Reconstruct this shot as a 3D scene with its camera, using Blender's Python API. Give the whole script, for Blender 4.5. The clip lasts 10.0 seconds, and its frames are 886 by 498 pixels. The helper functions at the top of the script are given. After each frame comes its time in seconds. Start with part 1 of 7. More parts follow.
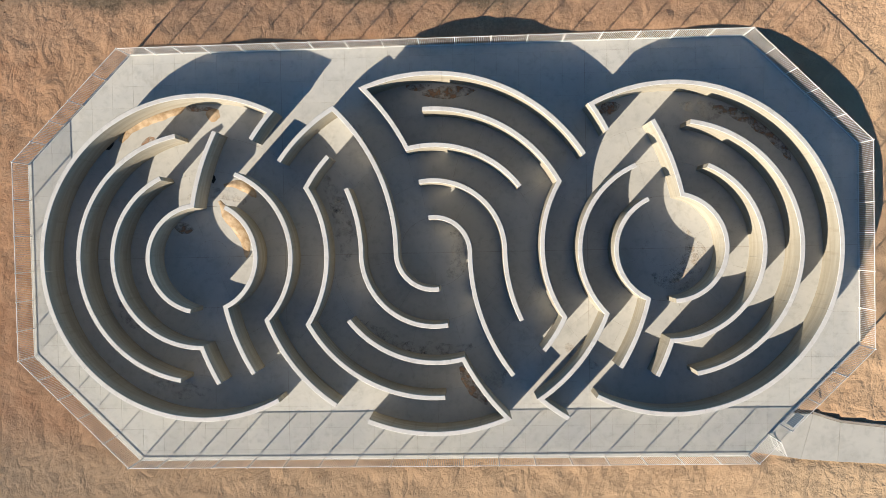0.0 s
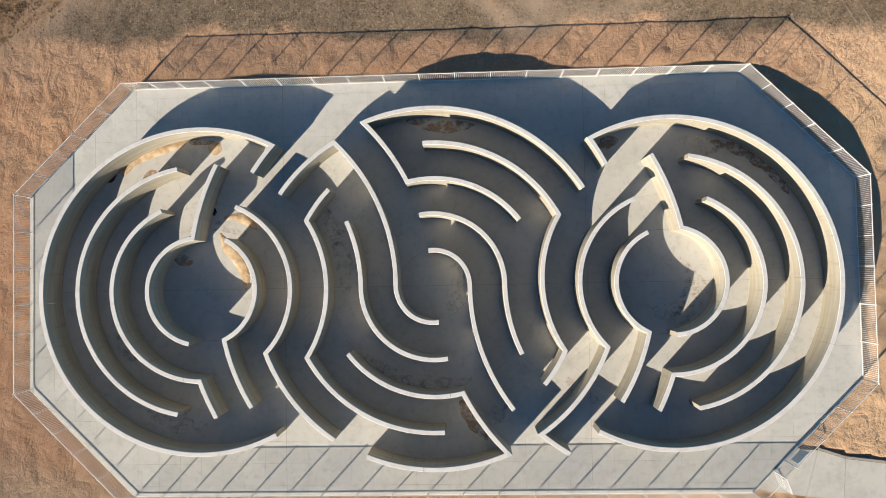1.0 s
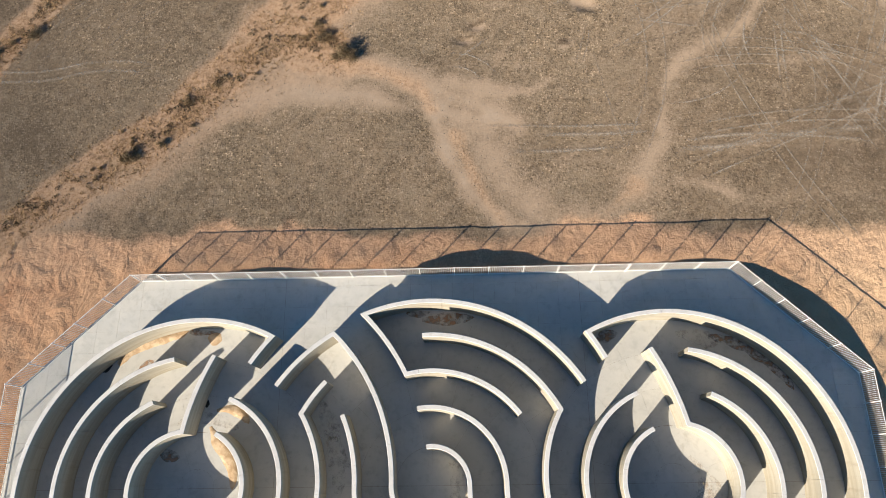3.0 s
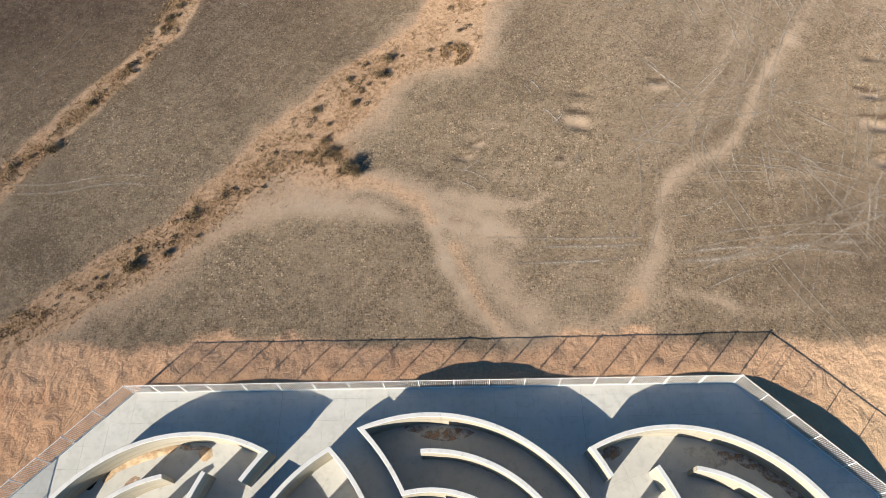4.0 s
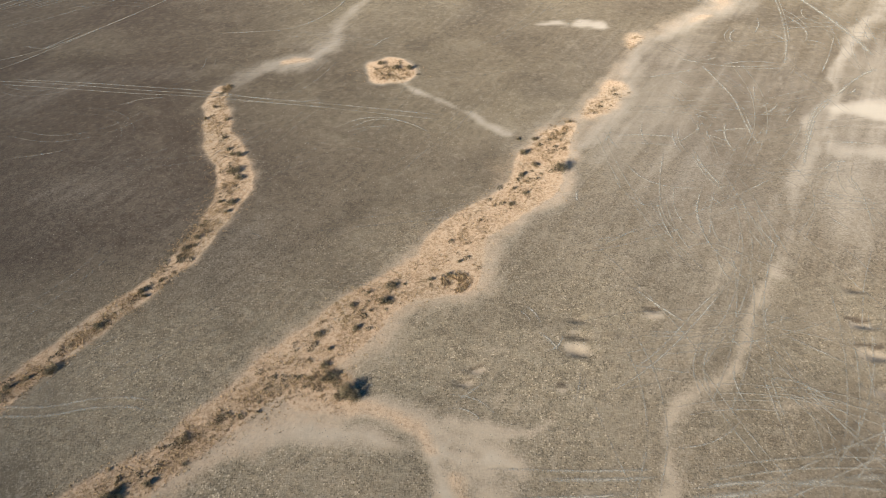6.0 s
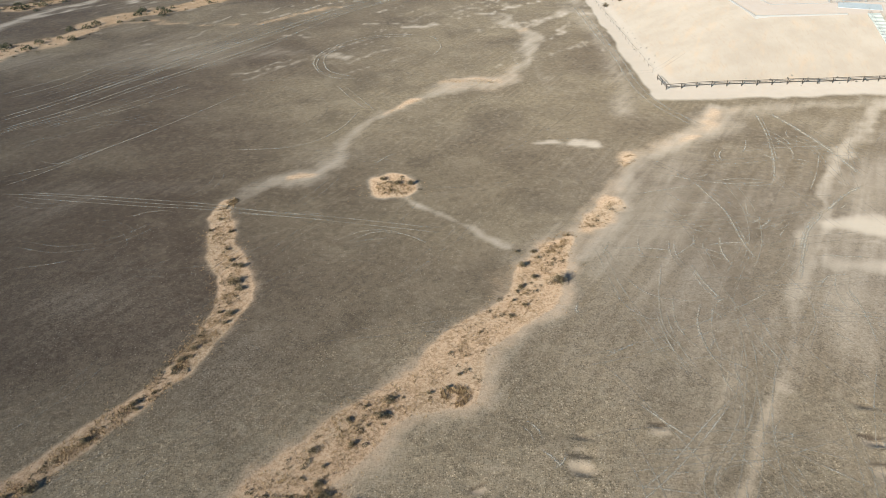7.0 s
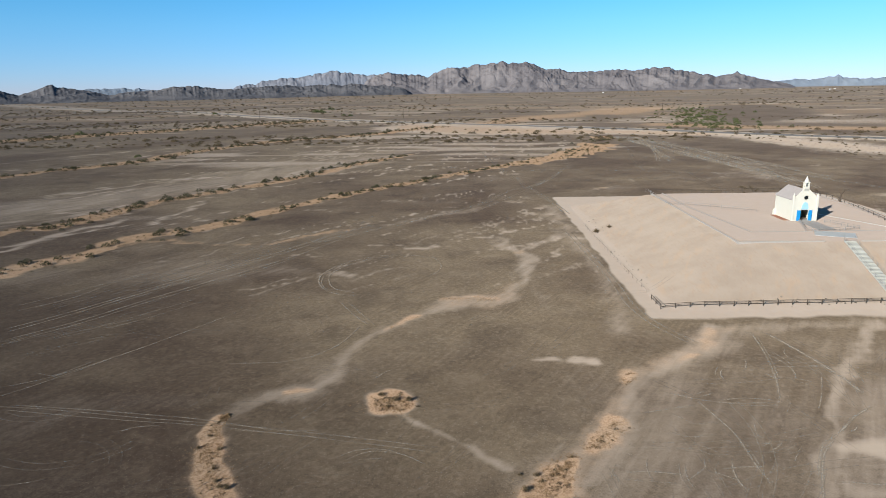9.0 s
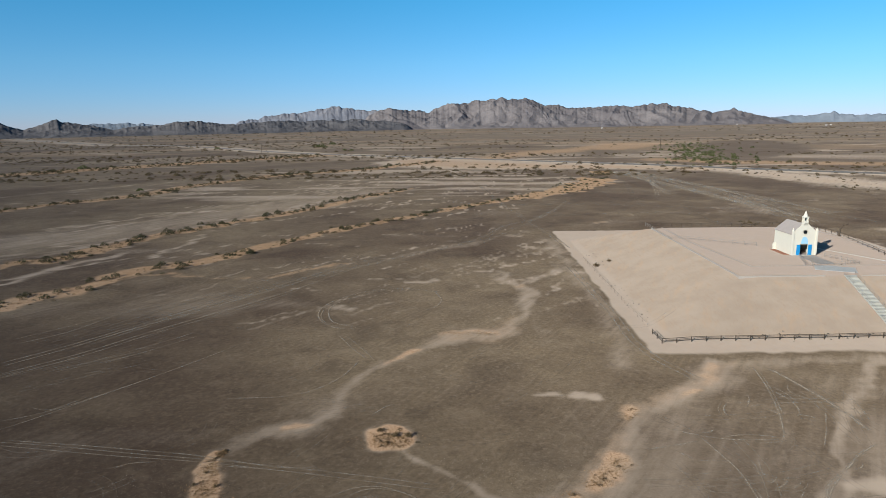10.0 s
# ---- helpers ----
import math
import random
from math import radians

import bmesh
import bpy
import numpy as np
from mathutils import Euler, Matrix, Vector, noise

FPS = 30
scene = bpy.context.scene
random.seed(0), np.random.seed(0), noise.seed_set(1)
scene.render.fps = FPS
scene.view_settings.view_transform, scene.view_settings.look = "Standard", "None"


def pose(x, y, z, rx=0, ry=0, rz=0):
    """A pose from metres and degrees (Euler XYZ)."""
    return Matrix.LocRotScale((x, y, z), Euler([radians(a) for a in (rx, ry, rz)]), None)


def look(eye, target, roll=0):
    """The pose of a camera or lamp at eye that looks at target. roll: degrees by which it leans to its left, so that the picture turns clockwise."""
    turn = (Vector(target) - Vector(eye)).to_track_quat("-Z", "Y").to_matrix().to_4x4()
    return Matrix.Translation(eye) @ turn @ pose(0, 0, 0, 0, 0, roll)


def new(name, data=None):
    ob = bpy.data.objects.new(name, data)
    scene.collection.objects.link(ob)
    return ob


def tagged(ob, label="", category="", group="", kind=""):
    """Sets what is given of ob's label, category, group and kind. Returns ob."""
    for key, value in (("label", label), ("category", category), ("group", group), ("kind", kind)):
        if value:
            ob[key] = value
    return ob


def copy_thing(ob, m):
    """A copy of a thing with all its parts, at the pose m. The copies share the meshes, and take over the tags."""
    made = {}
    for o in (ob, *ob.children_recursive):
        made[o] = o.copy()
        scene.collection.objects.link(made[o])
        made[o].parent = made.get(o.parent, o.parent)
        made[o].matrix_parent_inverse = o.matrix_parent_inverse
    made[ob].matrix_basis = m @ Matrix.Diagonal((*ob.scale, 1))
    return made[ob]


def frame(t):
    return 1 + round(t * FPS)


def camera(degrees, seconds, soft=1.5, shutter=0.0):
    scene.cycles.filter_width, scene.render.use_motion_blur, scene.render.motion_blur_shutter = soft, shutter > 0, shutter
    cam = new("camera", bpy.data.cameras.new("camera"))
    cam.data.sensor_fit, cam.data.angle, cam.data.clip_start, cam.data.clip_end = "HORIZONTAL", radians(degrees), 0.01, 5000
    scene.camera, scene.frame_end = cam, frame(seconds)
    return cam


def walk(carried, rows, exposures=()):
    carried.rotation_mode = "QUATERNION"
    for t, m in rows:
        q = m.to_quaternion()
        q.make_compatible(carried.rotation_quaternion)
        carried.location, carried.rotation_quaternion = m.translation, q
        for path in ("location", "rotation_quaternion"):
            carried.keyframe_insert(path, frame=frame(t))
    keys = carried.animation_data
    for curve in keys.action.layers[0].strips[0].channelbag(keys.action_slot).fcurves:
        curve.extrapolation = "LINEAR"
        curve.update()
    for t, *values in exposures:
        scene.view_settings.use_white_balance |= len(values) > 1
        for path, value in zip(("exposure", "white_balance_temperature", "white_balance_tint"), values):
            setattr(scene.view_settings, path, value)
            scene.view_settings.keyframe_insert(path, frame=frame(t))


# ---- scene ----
import colorsys

# ------------------------------------------------------------------ camera
cam = camera(68.08, 10.0, soft=0.5)
EYE = (0.0, 0.0, 45.0)
walk(cam, [
    (0.0, pose(*EYE, -1.07, 2.23, 0.00)),
    (0.5, pose(*EYE, 0.03, 2.25, 0.03)),
    (1.0, pose(*EYE, 1.80, 2.22, 0.09)),
    (1.5, pose(*EYE, 4.49, 2.23, 0.15)),
    (2.0, pose(*EYE, 8.80, 2.19, 0.24)),
    (2.5, pose(*EYE, 13.63, 2.15, 0.36)),
    (4.0, pose(*EYE, 28.15, 1.98, 0.76)),
    (4.5, pose(*EYE, 32.99, 1.93, 0.88)),
    (5.0, pose(*EYE, 37.85, 1.84, 1.02)),
    (5.5, pose(*EYE, 42.76, 1.74, 1.13)),
    (7.0, pose(*EYE, 57.38, 1.47, 1.34)),
    (7.5, pose(*EYE, 62.22, 1.31, 1.41)),
    (8.0, pose(*EYE, 67.05, 1.22, 1.45)),
    (8.5, pose(*EYE, 71.88, 1.06, 1.51)),
    (9.0, pose(*EYE, 76.07, 0.90, 1.54)),
    (9.5, pose(*EYE, 78.59, 0.81, 1.56)),
    (10.0, pose(*EYE, 79.02, 0.81, 1.57)),
], [
    (0.0, 0.99, 6750, 9), (1.2, 1.0, 6750, 9), (2.5, 1.13, 6750, 9), (4.5, 1.24, 6350, 6), (5.5, 1.24, 6050, 1), (7.5, 0.95, 5680, -4),
    (8.5, 0.68, 5800, -2), (9.2, 0.37, 5900, 4), (10.0, 0.20, 5960, 3)])

# ------------------------------------------------------------------ daylight
SUN_ELEVATION = radians(22.0)
SUN_FROM = Vector((-0.667, -0.745, 0)).normalized()      # shadows fall the other way
sun_data = bpy.data.lights.new("sun", "SUN")
sun_data.energy, sun_data.angle, sun_data.color = 5.0, radians(0.25), (1.0, 0.88, 0.74)
sun = new("sun", sun_data)
sun_way = Vector((SUN_FROM.x * math.cos(SUN_ELEVATION), SUN_FROM.y * math.cos(SUN_ELEVATION), math.sin(SUN_ELEVATION)))
sun.matrix_world = look(sun_way * 200, (0, 0, 0))
world = bpy.data.worlds.new("desert_sky")
scene.world = world
world.use_nodes = True
wn = world.node_tree.nodes
sky = wn.new("ShaderNodeTexSky")
sky.sky_type, sky.sun_disc = "NISHITA", False
sky.sun_elevation = SUN_ELEVATION
sky.sun_rotation = math.atan2(SUN_FROM.x, SUN_FROM.y)
sky.altitude, sky.air_density, sky.dust_density, sky.ozone_density = 100, 0.62, 0.05, 4.0
wn["Background"].inputs["Strength"].default_value = 0.104
# dry winter air: deep blue overhead, a thin grey-blue dust haze low down
way = wn.new("ShaderNodeTexCoord")
up = wn.new("ShaderNodeSeparateXYZ")
haze = wn.new("ShaderNodeValToRGB")
haze.color_ramp.elements[0].position, haze.color_ramp.elements[0].color = 0.0, (0.74, 0.67, 0.82, 1)
haze.color_ramp.elements[1].position, haze.color_ramp.elements[1].color = 0.55, (0.38, 0.51, 0.53, 1)
for at, tint in ((0.085, (0.72, 0.95, 0.96, 1)), (0.18, (0.56, 1.15, 1.12, 1))):
    stop = haze.color_ramp.elements.new(at)
    stop.color = tint
dry_air = wn.new("ShaderNodeMix")
dry_air.data_type, dry_air.blend_type = "RGBA", "MULTIPLY"
dry_air.inputs[0].default_value = 1.0
link = world.node_tree.links.new
link(way.outputs["Generated"], up.inputs[0])
link(up.outputs[2], haze.inputs[0])
link(sky.outputs[0], dry_air.inputs[6])
link(haze.outputs[0], dry_air.inputs[7])
link(dry_air.outputs[2], wn["Background"].inputs["Color"])


# ------------------------------------------------------------------ materials
class Net:
    """A small helper round one material's nodes."""

    def __init__(self, name, rough=0.85, metal=0.0, spec=0.3):
        self.mat = bpy.data.materials.new(name)
        self.mat.use_nodes = True
        self.t = self.mat.node_tree
        self.b = self.t.nodes["Principled BSDF"]
        self.b.inputs["Roughness"].default_value = rough
        self.b.inputs["Metallic"].default_value = metal
        self.b.inputs["Specular IOR Level"].default_value = spec
        self.co = self.t.nodes.new("ShaderNodeTexCoord").outputs["Object"]
        self.geo = self.t.nodes.new("ShaderNodeNewGeometry")

    def put(self, socket, value):
        if hasattr(value, "is_linked") or hasattr(value, "links"):
            self.t.links.new(value, socket)
        else:
            socket.default_value = value

    def where(self, scale=(1, 1, 1), world_space=True, turn=0.0):
        turned, n = self.t.nodes.new("ShaderNodeMapping"), self.t.nodes.new("ShaderNodeMapping")
        self.t.links.new(self.geo.outputs["Position"] if world_space else self.co, turned.inputs["Vector"])
        turned.inputs["Rotation"].default_value = (0, 0, turn)
        self.t.links.new(turned.outputs[0], n.inputs["Vector"])
        n.inputs["Scale"].default_value = scale
        return n.outputs[0]

    def noise(self, scale, detail=4.0, rough=0.55, vec=None, warp=0.0):
        n = self.t.nodes.new("ShaderNodeTexNoise")
        n.inputs["Scale"].default_value = scale
        n.inputs["Detail"].default_value = detail
        n.inputs["Roughness"].default_value = rough
        n.inputs["Distortion"].default_value = warp
        self.t.links.new(vec or self.geo.outputs["Position"], n.inputs["Vector"])
        return n.outputs["Fac"]

    def cells(self, scale, vec=None, feature="F1", out="Distance"):
        n = self.t.nodes.new("ShaderNodeTexVoronoi")
        n.feature = feature
        n.inputs["Scale"].default_value = scale
        self.t.links.new(vec or self.geo.outputs["Position"], n.inputs["Vector"])
        return n.outputs[out]

    def ramp(self, fac, lo, hi, a=0.0, b=1.0):
        n = self.t.nodes.new("ShaderNodeMapRange")
        n.interpolation_type = "SMOOTHSTEP"
        for key, value in (("Value", fac), ("From Min", lo), ("From Max", hi), ("To Min", a), ("To Max", b)):
            self.put(n.inputs[key], value)
        return n.outputs[0]

    def math(self, op, a, b=0.0):
        n = self.t.nodes.new("ShaderNodeMath")
        n.operation = op
        self.put(n.inputs[0], a)
        self.put(n.inputs[1], b)
        return n.outputs[0]

    def mix(self, fac, a, b, blend="MIX"):
        n = self.t.nodes.new("ShaderNodeMix")
        n.data_type, n.blend_type = "RGBA", blend
        self.put(n.inputs[0], fac)
        for socket, value in ((n.inputs[6], a), (n.inputs[7], b)):
            self.put(socket, (*value, 1) if isinstance(value, tuple) and len(value) == 3 else value)
        return n.outputs[2]

    def attribute(self, name):
        n = self.t.nodes.new("ShaderNodeAttribute")
        n.attribute_name = name
        return n

    def random(self):
        return self.t.nodes.new("ShaderNodeObjectInfo").outputs["Random"]

    def colour(self, value):
        self.put(self.b.inputs["Base Color"], (*value, 1) if isinstance(value, tuple) else value)
        return self

    def bump(self, height, strength=0.4, distance=0.02, under=None):
        n = self.t.nodes.new("ShaderNodeBump")
        n.inputs["Strength"].default_value = strength
        n.inputs["Distance"].default_value = distance
        self.t.links.new(height, n.inputs["Height"])
        if under is not None:
            self.t.links.new(under, n.inputs["Normal"])
        self.t.links.new(n.outputs[0], self.b.inputs["Normal"])
        return n.outputs[0]


def plain(name, rgb, rough=0.6, metal=0.0, vary=0.12, scale=3.0, bump=0.0):
    """Paint, metal or plaster: one colour with slow stains and a fine grain."""
    n = Net(name, rough, metal)
    slow, fine = n.noise(scale, 5), n.noise(scale * 14, 3)
    dark = tuple(c * (1 - vary) for c in rgb)
    n.colour(n.mix(n.math("MULTIPLY", slow, fine), rgb, dark))
    n.put(n.b.inputs["Roughness"], n.ramp(slow, 0.3, 0.7, rough * 0.85, min(1, rough * 1.1)))
    if bump:
        n.bump(fine, bump, 0.01)
    return n.mat


def ground_material():
    n = Net("desert_ground", 0.95, spec=0.1)
    n.b.inputs["Diffuse Roughness"].default_value = 1.0
    n.b.inputs["Sheen Weight"].default_value = 0.015        # fine dust on every stone
    n.b.inputs["Sheen Roughness"].default_value = 0.6
    n.b.inputs["Sheen Tint"].default_value = (0.9, 0.75, 0.6, 1)
    mask = n.attribute("cover")
    sep = n.t.nodes.new("ShaderNodeSeparateColor")
    n.t.links.new(mask.outputs["Color"], sep.inputs[0])
    silt, wash, soil = sep.outputs
    hill = mask.outputs["Alpha"]
    big, mid, fine = n.noise(0.06, 5), n.noise(0.55, 6, 0.6), n.noise(5.0, 5, 0.65)
    grit = n.noise(16.0, 4, 0.7)
    pebble = n.cells(6.5)
    pebble_tone = n.cells(6.5, out="Color")
    streak = n.noise(0.35, 4, 0.6, n.where((0.25, 1.6, 1)), 0.4)
    # dark desert pavement: small varnished stones on a paler base
    tone = n.t.nodes.new("ShaderNodeSeparateColor")
    n.t.links.new(pebble_tone, tone.inputs[0])
    cluster = n.cells(2.6, None, "F1", "Color")
    group = n.t.nodes.new("ShaderNodeSeparateColor")
    n.t.links.new(cluster, group.inputs[0])
    comb = n.t.nodes.new("ShaderNodeTexWave")
    comb.inputs["Scale"].default_value, comb.inputs["Distortion"].default_value, comb.inputs["Detail"].default_value = 0.42, 9.0, 2.0
    comb.inputs["Detail Scale"].default_value = 0.12
    n.t.links.new(n.where((0.55, 0.3, 0.3), True, 0.5), comb.inputs["Vector"])
    stone = n.mix(tone.outputs[0], (0.04, 0.034, 0.027), (0.215, 0.182, 0.138))
    stone = n.mix(n.ramp(tone.outputs[1], 0.7, 0.88), stone, (0.46, 0.395, 0.31))
    place = n.t.nodes.new("ShaderNodeSeparateXYZ")
    n.t.links.new(n.geo.outputs["Position"], place.inputs[0])
    finer = n.ramp(place.outputs[1], 46, 84)                # grain contrast falls off from 46 to 84 m along y
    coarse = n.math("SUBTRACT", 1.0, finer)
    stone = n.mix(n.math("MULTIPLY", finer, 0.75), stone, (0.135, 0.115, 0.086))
    pave = n.mix(n.ramp(pebble, 0.28, 0.62), stone, (0.215, 0.175, 0.125))
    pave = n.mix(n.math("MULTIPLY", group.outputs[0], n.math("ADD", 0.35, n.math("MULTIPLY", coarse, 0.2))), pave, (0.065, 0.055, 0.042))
    pave = n.mix(n.ramp(mid, 0.45, 0.72, 0, 0.5), pave, (0.175, 0.140, 0.102))
    pave = n.mix(n.ramp(big, 0.38, 0.62, 0.0, 0.4), pave, (0.075, 0.061, 0.047))
    pave = n.mix(n.ramp(n.noise(0.11, 6, 0.62, None, 0.5), 0.48, 0.66, 0.0, 0.55), pave, (0.205, 0.170, 0.130))
    pave = n.mix(n.math("MULTIPLY", n.ramp(comb.outputs["Fac"], 0.55, 0.95), n.ramp(n.noise(0.09, 4), 0.4, 0.62, 0, 0.42)), pave, (0.215, 0.172, 0.125))
    pave = n.mix(n.ramp(streak, 0.55, 0.75, 0, 0.25), pave, (0.22, 0.178, 0.13))
    # the near pavement is multiplied lighter than the far
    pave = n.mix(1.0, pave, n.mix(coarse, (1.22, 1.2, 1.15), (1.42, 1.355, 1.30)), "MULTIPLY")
    dark_tone = n.attribute("varnish_and_shade").outputs["Fac"]
    pave = n.mix(n.math("MULTIPLY", dark_tone, 0.86), pave, (0.047, 0.0312, 0.0242))
    mottle = n.noise(0.9, 8, 0.72)
    pave = n.mix(n.math("MULTIPLY", n.ramp(mottle, 0.4, 0.66, 0.0, 0.42), n.math("SUBTRACT", 1.0, n.math("MULTIPLY", finer, 0.6))), pave, n.mix(n.math("MULTIPLY", dark_tone, 0.7), (0.215, 0.18, 0.135), (0.068, 0.052, 0.041)))
    pave = n.mix(n.math("MULTIPLY", n.ramp(n.noise(2.0, 8, 0.82), 0.46, 0.6, 0.0, 0.26), n.math("SUBTRACT", 1.0, n.math("MULTIPLY", finer, 0.75))), pave, n.mix(dark_tone, (0.075, 0.062, 0.046), (0.026, 0.019, 0.0145)))
    pave = n.mix(n.ramp(n.noise(0.07, 4, 0.5, None, 0.6), 0.5, 0.68, 0.0, 0.5), pave, n.mix(dark_tone, (0.085, 0.068, 0.05), (0.036, 0.024, 0.018)))
    pave = n.mix(n.ramp(n.noise(0.16, 5, 0.55, None, 0.8), 0.54, 0.72, 0.0, 0.4), pave, n.mix(dark_tone, (0.26, 0.22, 0.165), (0.135, 0.105, 0.078)))
    patch = n.noise(1.3, 5, 0.62, None, 0.4)
    pave = n.mix(n.ramp(patch, 0.52, 0.66, 0, 0.35), pave, n.mix(dark_tone, (0.30, 0.25, 0.20), (0.15, 0.115, 0.09)))
    pave = n.mix(n.ramp(patch, 0.47, 0.34, 0, 0.35), pave, n.mix(dark_tone, (0.075, 0.062, 0.048), (0.032, 0.023, 0.018)))
    gravel = n.noise(5.0, 6, 0.8, None, 0.5)
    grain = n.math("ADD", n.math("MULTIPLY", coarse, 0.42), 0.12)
    pave = n.mix(n.math("MULTIPLY", n.ramp(gravel, 0.52, 0.64), grain), pave, n.mix(dark_tone, (0.33, 0.28, 0.22), (0.14, 0.11, 0.086)))
    pave = n.mix(n.math("MULTIPLY", n.ramp(gravel, 0.48, 0.36), grain), pave, n.mix(dark_tone, (0.07, 0.058, 0.045), (0.03, 0.022, 0.017)))
    # blown silt, loose wash sand, scraped red soil, the hill's imported fill
    silt_c = n.mix(n.math("MULTIPLY", n.math("ADD", fine, grit), 0.5), (0.325, 0.274, 0.232), (0.39, 0.334, 0.286))
    wash_c = n.mix(fine, (0.40, 0.275, 0.185), (0.52, 0.385, 0.275))
    wash_c = n.mix(n.ramp(n.noise(0.16, 4), 0.45, 0.7, 0, 0.6), wash_c, (0.41, 0.32, 0.235))
    wash_c = n.mix(n.ramp(n.noise(3.2, 8, 0.85), 0.47, 0.58, 0, 0.62), wash_c, (0.225, 0.14, 0.082))
    dead = n.math("MULTIPLY", n.ramp(n.noise(0.3, 5, 0.65, None, 0.6), 0.44, 0.6, 0.25, 1.0), n.ramp(wash, 0.65, 1.0))
    tufts = n.ramp(n.noise(2.6, 7, 0.8), 0.42, 0.6)
    wash_c = n.mix(n.math("MULTIPLY", n.math("MULTIPLY", dead, tufts), 0.58), wash_c, (0.175, 0.108, 0.055))
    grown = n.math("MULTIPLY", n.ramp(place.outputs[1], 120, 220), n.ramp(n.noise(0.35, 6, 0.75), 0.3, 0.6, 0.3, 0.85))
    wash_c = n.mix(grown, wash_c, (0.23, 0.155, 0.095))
    soil_c = n.mix(n.ramp(mid, 0.3, 0.7), (0.52, 0.30, 0.175), (0.66, 0.425, 0.265))
    soil_c = n.mix(n.ramp(big, 0.45, 0.65, 0, 0.7), soil_c, (0.60, 0.395, 0.245))
    soil_c = n.mix(n.ramp(grit, 0.6, 0.76, 0, 0.55), soil_c, (0.30, 0.17, 0.10))
    soil_c = n.mix(n.math("MULTIPLY", n.ramp(n.math("ADD", place.outputs[0], n.math("MULTIPLY", n.math("SUBTRACT", big, 0.5), 14)), 17, 27), 0.75), soil_c, (0.62, 0.46, 0.30))
    soil_c = n.mix(n.ramp(place.outputs[1], -12, -17, 0, 0.7), soil_c, (0.68, 0.52, 0.34))
    soil_c = n.mix(n.ramp(n.math("ADD", place.outputs[1], n.math("MULTIPLY", n.math("SUBTRACT", mid, 0.5), 4)), 11.5, 15, 0, 0.6), soil_c, n.mix(n.ramp(fine, 0.35, 0.65), (0.38, 0.25, 0.165), (0.58, 0.405, 0.275)))       # browner and duller towards the north
    soil_c = n.mix(1.0, soil_c, (0.98, 1.0, 1.04), "MULTIPLY")
    crack = n.cells(0.8, n.where((1, 1, 1)), "DISTANCE_TO_EDGE")
    soil_c = n.mix(n.math("MULTIPLY", n.ramp(crack, 0.0, 0.025, 1.0, 0.0), n.ramp(n.noise(0.5, 4), 0.54, 0.66, 0, 0.3)), soil_c, (0.15, 0.085, 0.05))
    silt_c = n.mix(n.ramp(place.outputs[1], 62, 34, 0, 0.7), silt_c, n.mix(fine, (0.375, 0.292, 0.216), (0.45, 0.355, 0.268)))      # warmer below the mouth of the wash
    silt_c = n.mix(n.ramp(silt, 0.8, 1.0, 0, 0.4), silt_c, (0.425, 0.37, 0.315))
    hill_c = n.mix(n.ramp(n.noise(0.15, 5, 0.6), 0.3, 0.7), (0.300, 0.251, 0.212), (0.342, 0.292, 0.250))
    hill_c = n.mix(n.ramp(n.noise(0.4, 4, 0.6, n.where((1.2, 0.25, 1), True, 0.4)), 0.5, 0.72, 0, 0.5), hill_c, (0.37, 0.275, 0.20))
    hill_c = n.mix(n.ramp(n.noise(1.6, 6, 0.7, n.where((1.4, 0.16, 1))), 0.5, 0.72, 0, 0.6), hill_c, (0.29, 0.22, 0.165))
    hill_c = n.mix(n.ramp(n.noise(2.2, 5, 0.8), 0.62, 0.72, 0, 0.7), hill_c, (0.22, 0.16, 0.115))
    level = n.ramp(place.outputs[2], 7.6, 8.0)
    hill_c = n.mix(n.math("MULTIPLY", level, 0.85), hill_c, n.mix(mid, (0.305, 0.256, 0.230), (0.36, 0.306, 0.278)))
    hill_c = n.mix(n.math("MULTIPLY", n.ramp(place.outputs[2], 0.6, 0.1), 0.7), hill_c, n.mix(mid, (0.31, 0.265, 0.233), (0.375, 0.325, 0.29)))

    def edge(channel, reach=0.55, soft=0.16):
        frayed = n.math("ADD", channel, n.math("MULTIPLY", n.math("SUBTRACT", n.math("MULTIPLY", n.math("ADD", mid, fine), 0.5), 0.5), reach))
        return n.ramp(frayed, 0.5 - soft, 0.5 + soft)

    wisps = n.noise(0.4, 4, 0.5, n.where((1.5, 0.16, 1), True, 0.55), 0.5)
    rakes = n.noise(0.4, 4, 0.5, n.where((0.2, 1.5, 1), True, -0.08), 1.2)
    gust = n.math("ADD", n.math("MULTIPLY", n.math("SUBTRACT", wisps, 0.5), 0.55), n.math("MULTIPLY", n.math("SUBTRACT", rakes, 0.5), 0.15))
    thin = n.math("MULTIPLY", gust, n.ramp(silt, 0.0, 0.4, 0.1, 1.0))
    speck = n.math("MULTIPLY", n.math("MULTIPLY", n.math("SUBTRACT", tone.outputs[0], 0.5), n.math("ADD", 0.08, n.math("MULTIPLY", coarse, 0.2))), n.ramp(silt, 0.4, 0.9, 1.0, 0.2))
    col = n.mix(n.ramp(n.math("ADD", n.math("ADD", silt, thin), speck), 0.12, 1.05, 0.0, 0.9), pave, silt_c)
    brush = n.noise(0.06, 9, 0.75, n.where((0.3, 1.0, 1)))          # scattered dry brush over the far plain
    col = n.mix(n.math("MULTIPLY", n.math("MULTIPLY", n.ramp(place.outputs[1], 350, 800), n.ramp(silt, 0.3, 0.75, 1.0, 0.1)), n.ramp(brush, 0.36, 0.56, 0, 0.85)), col, (0.098, 0.077, 0.063))
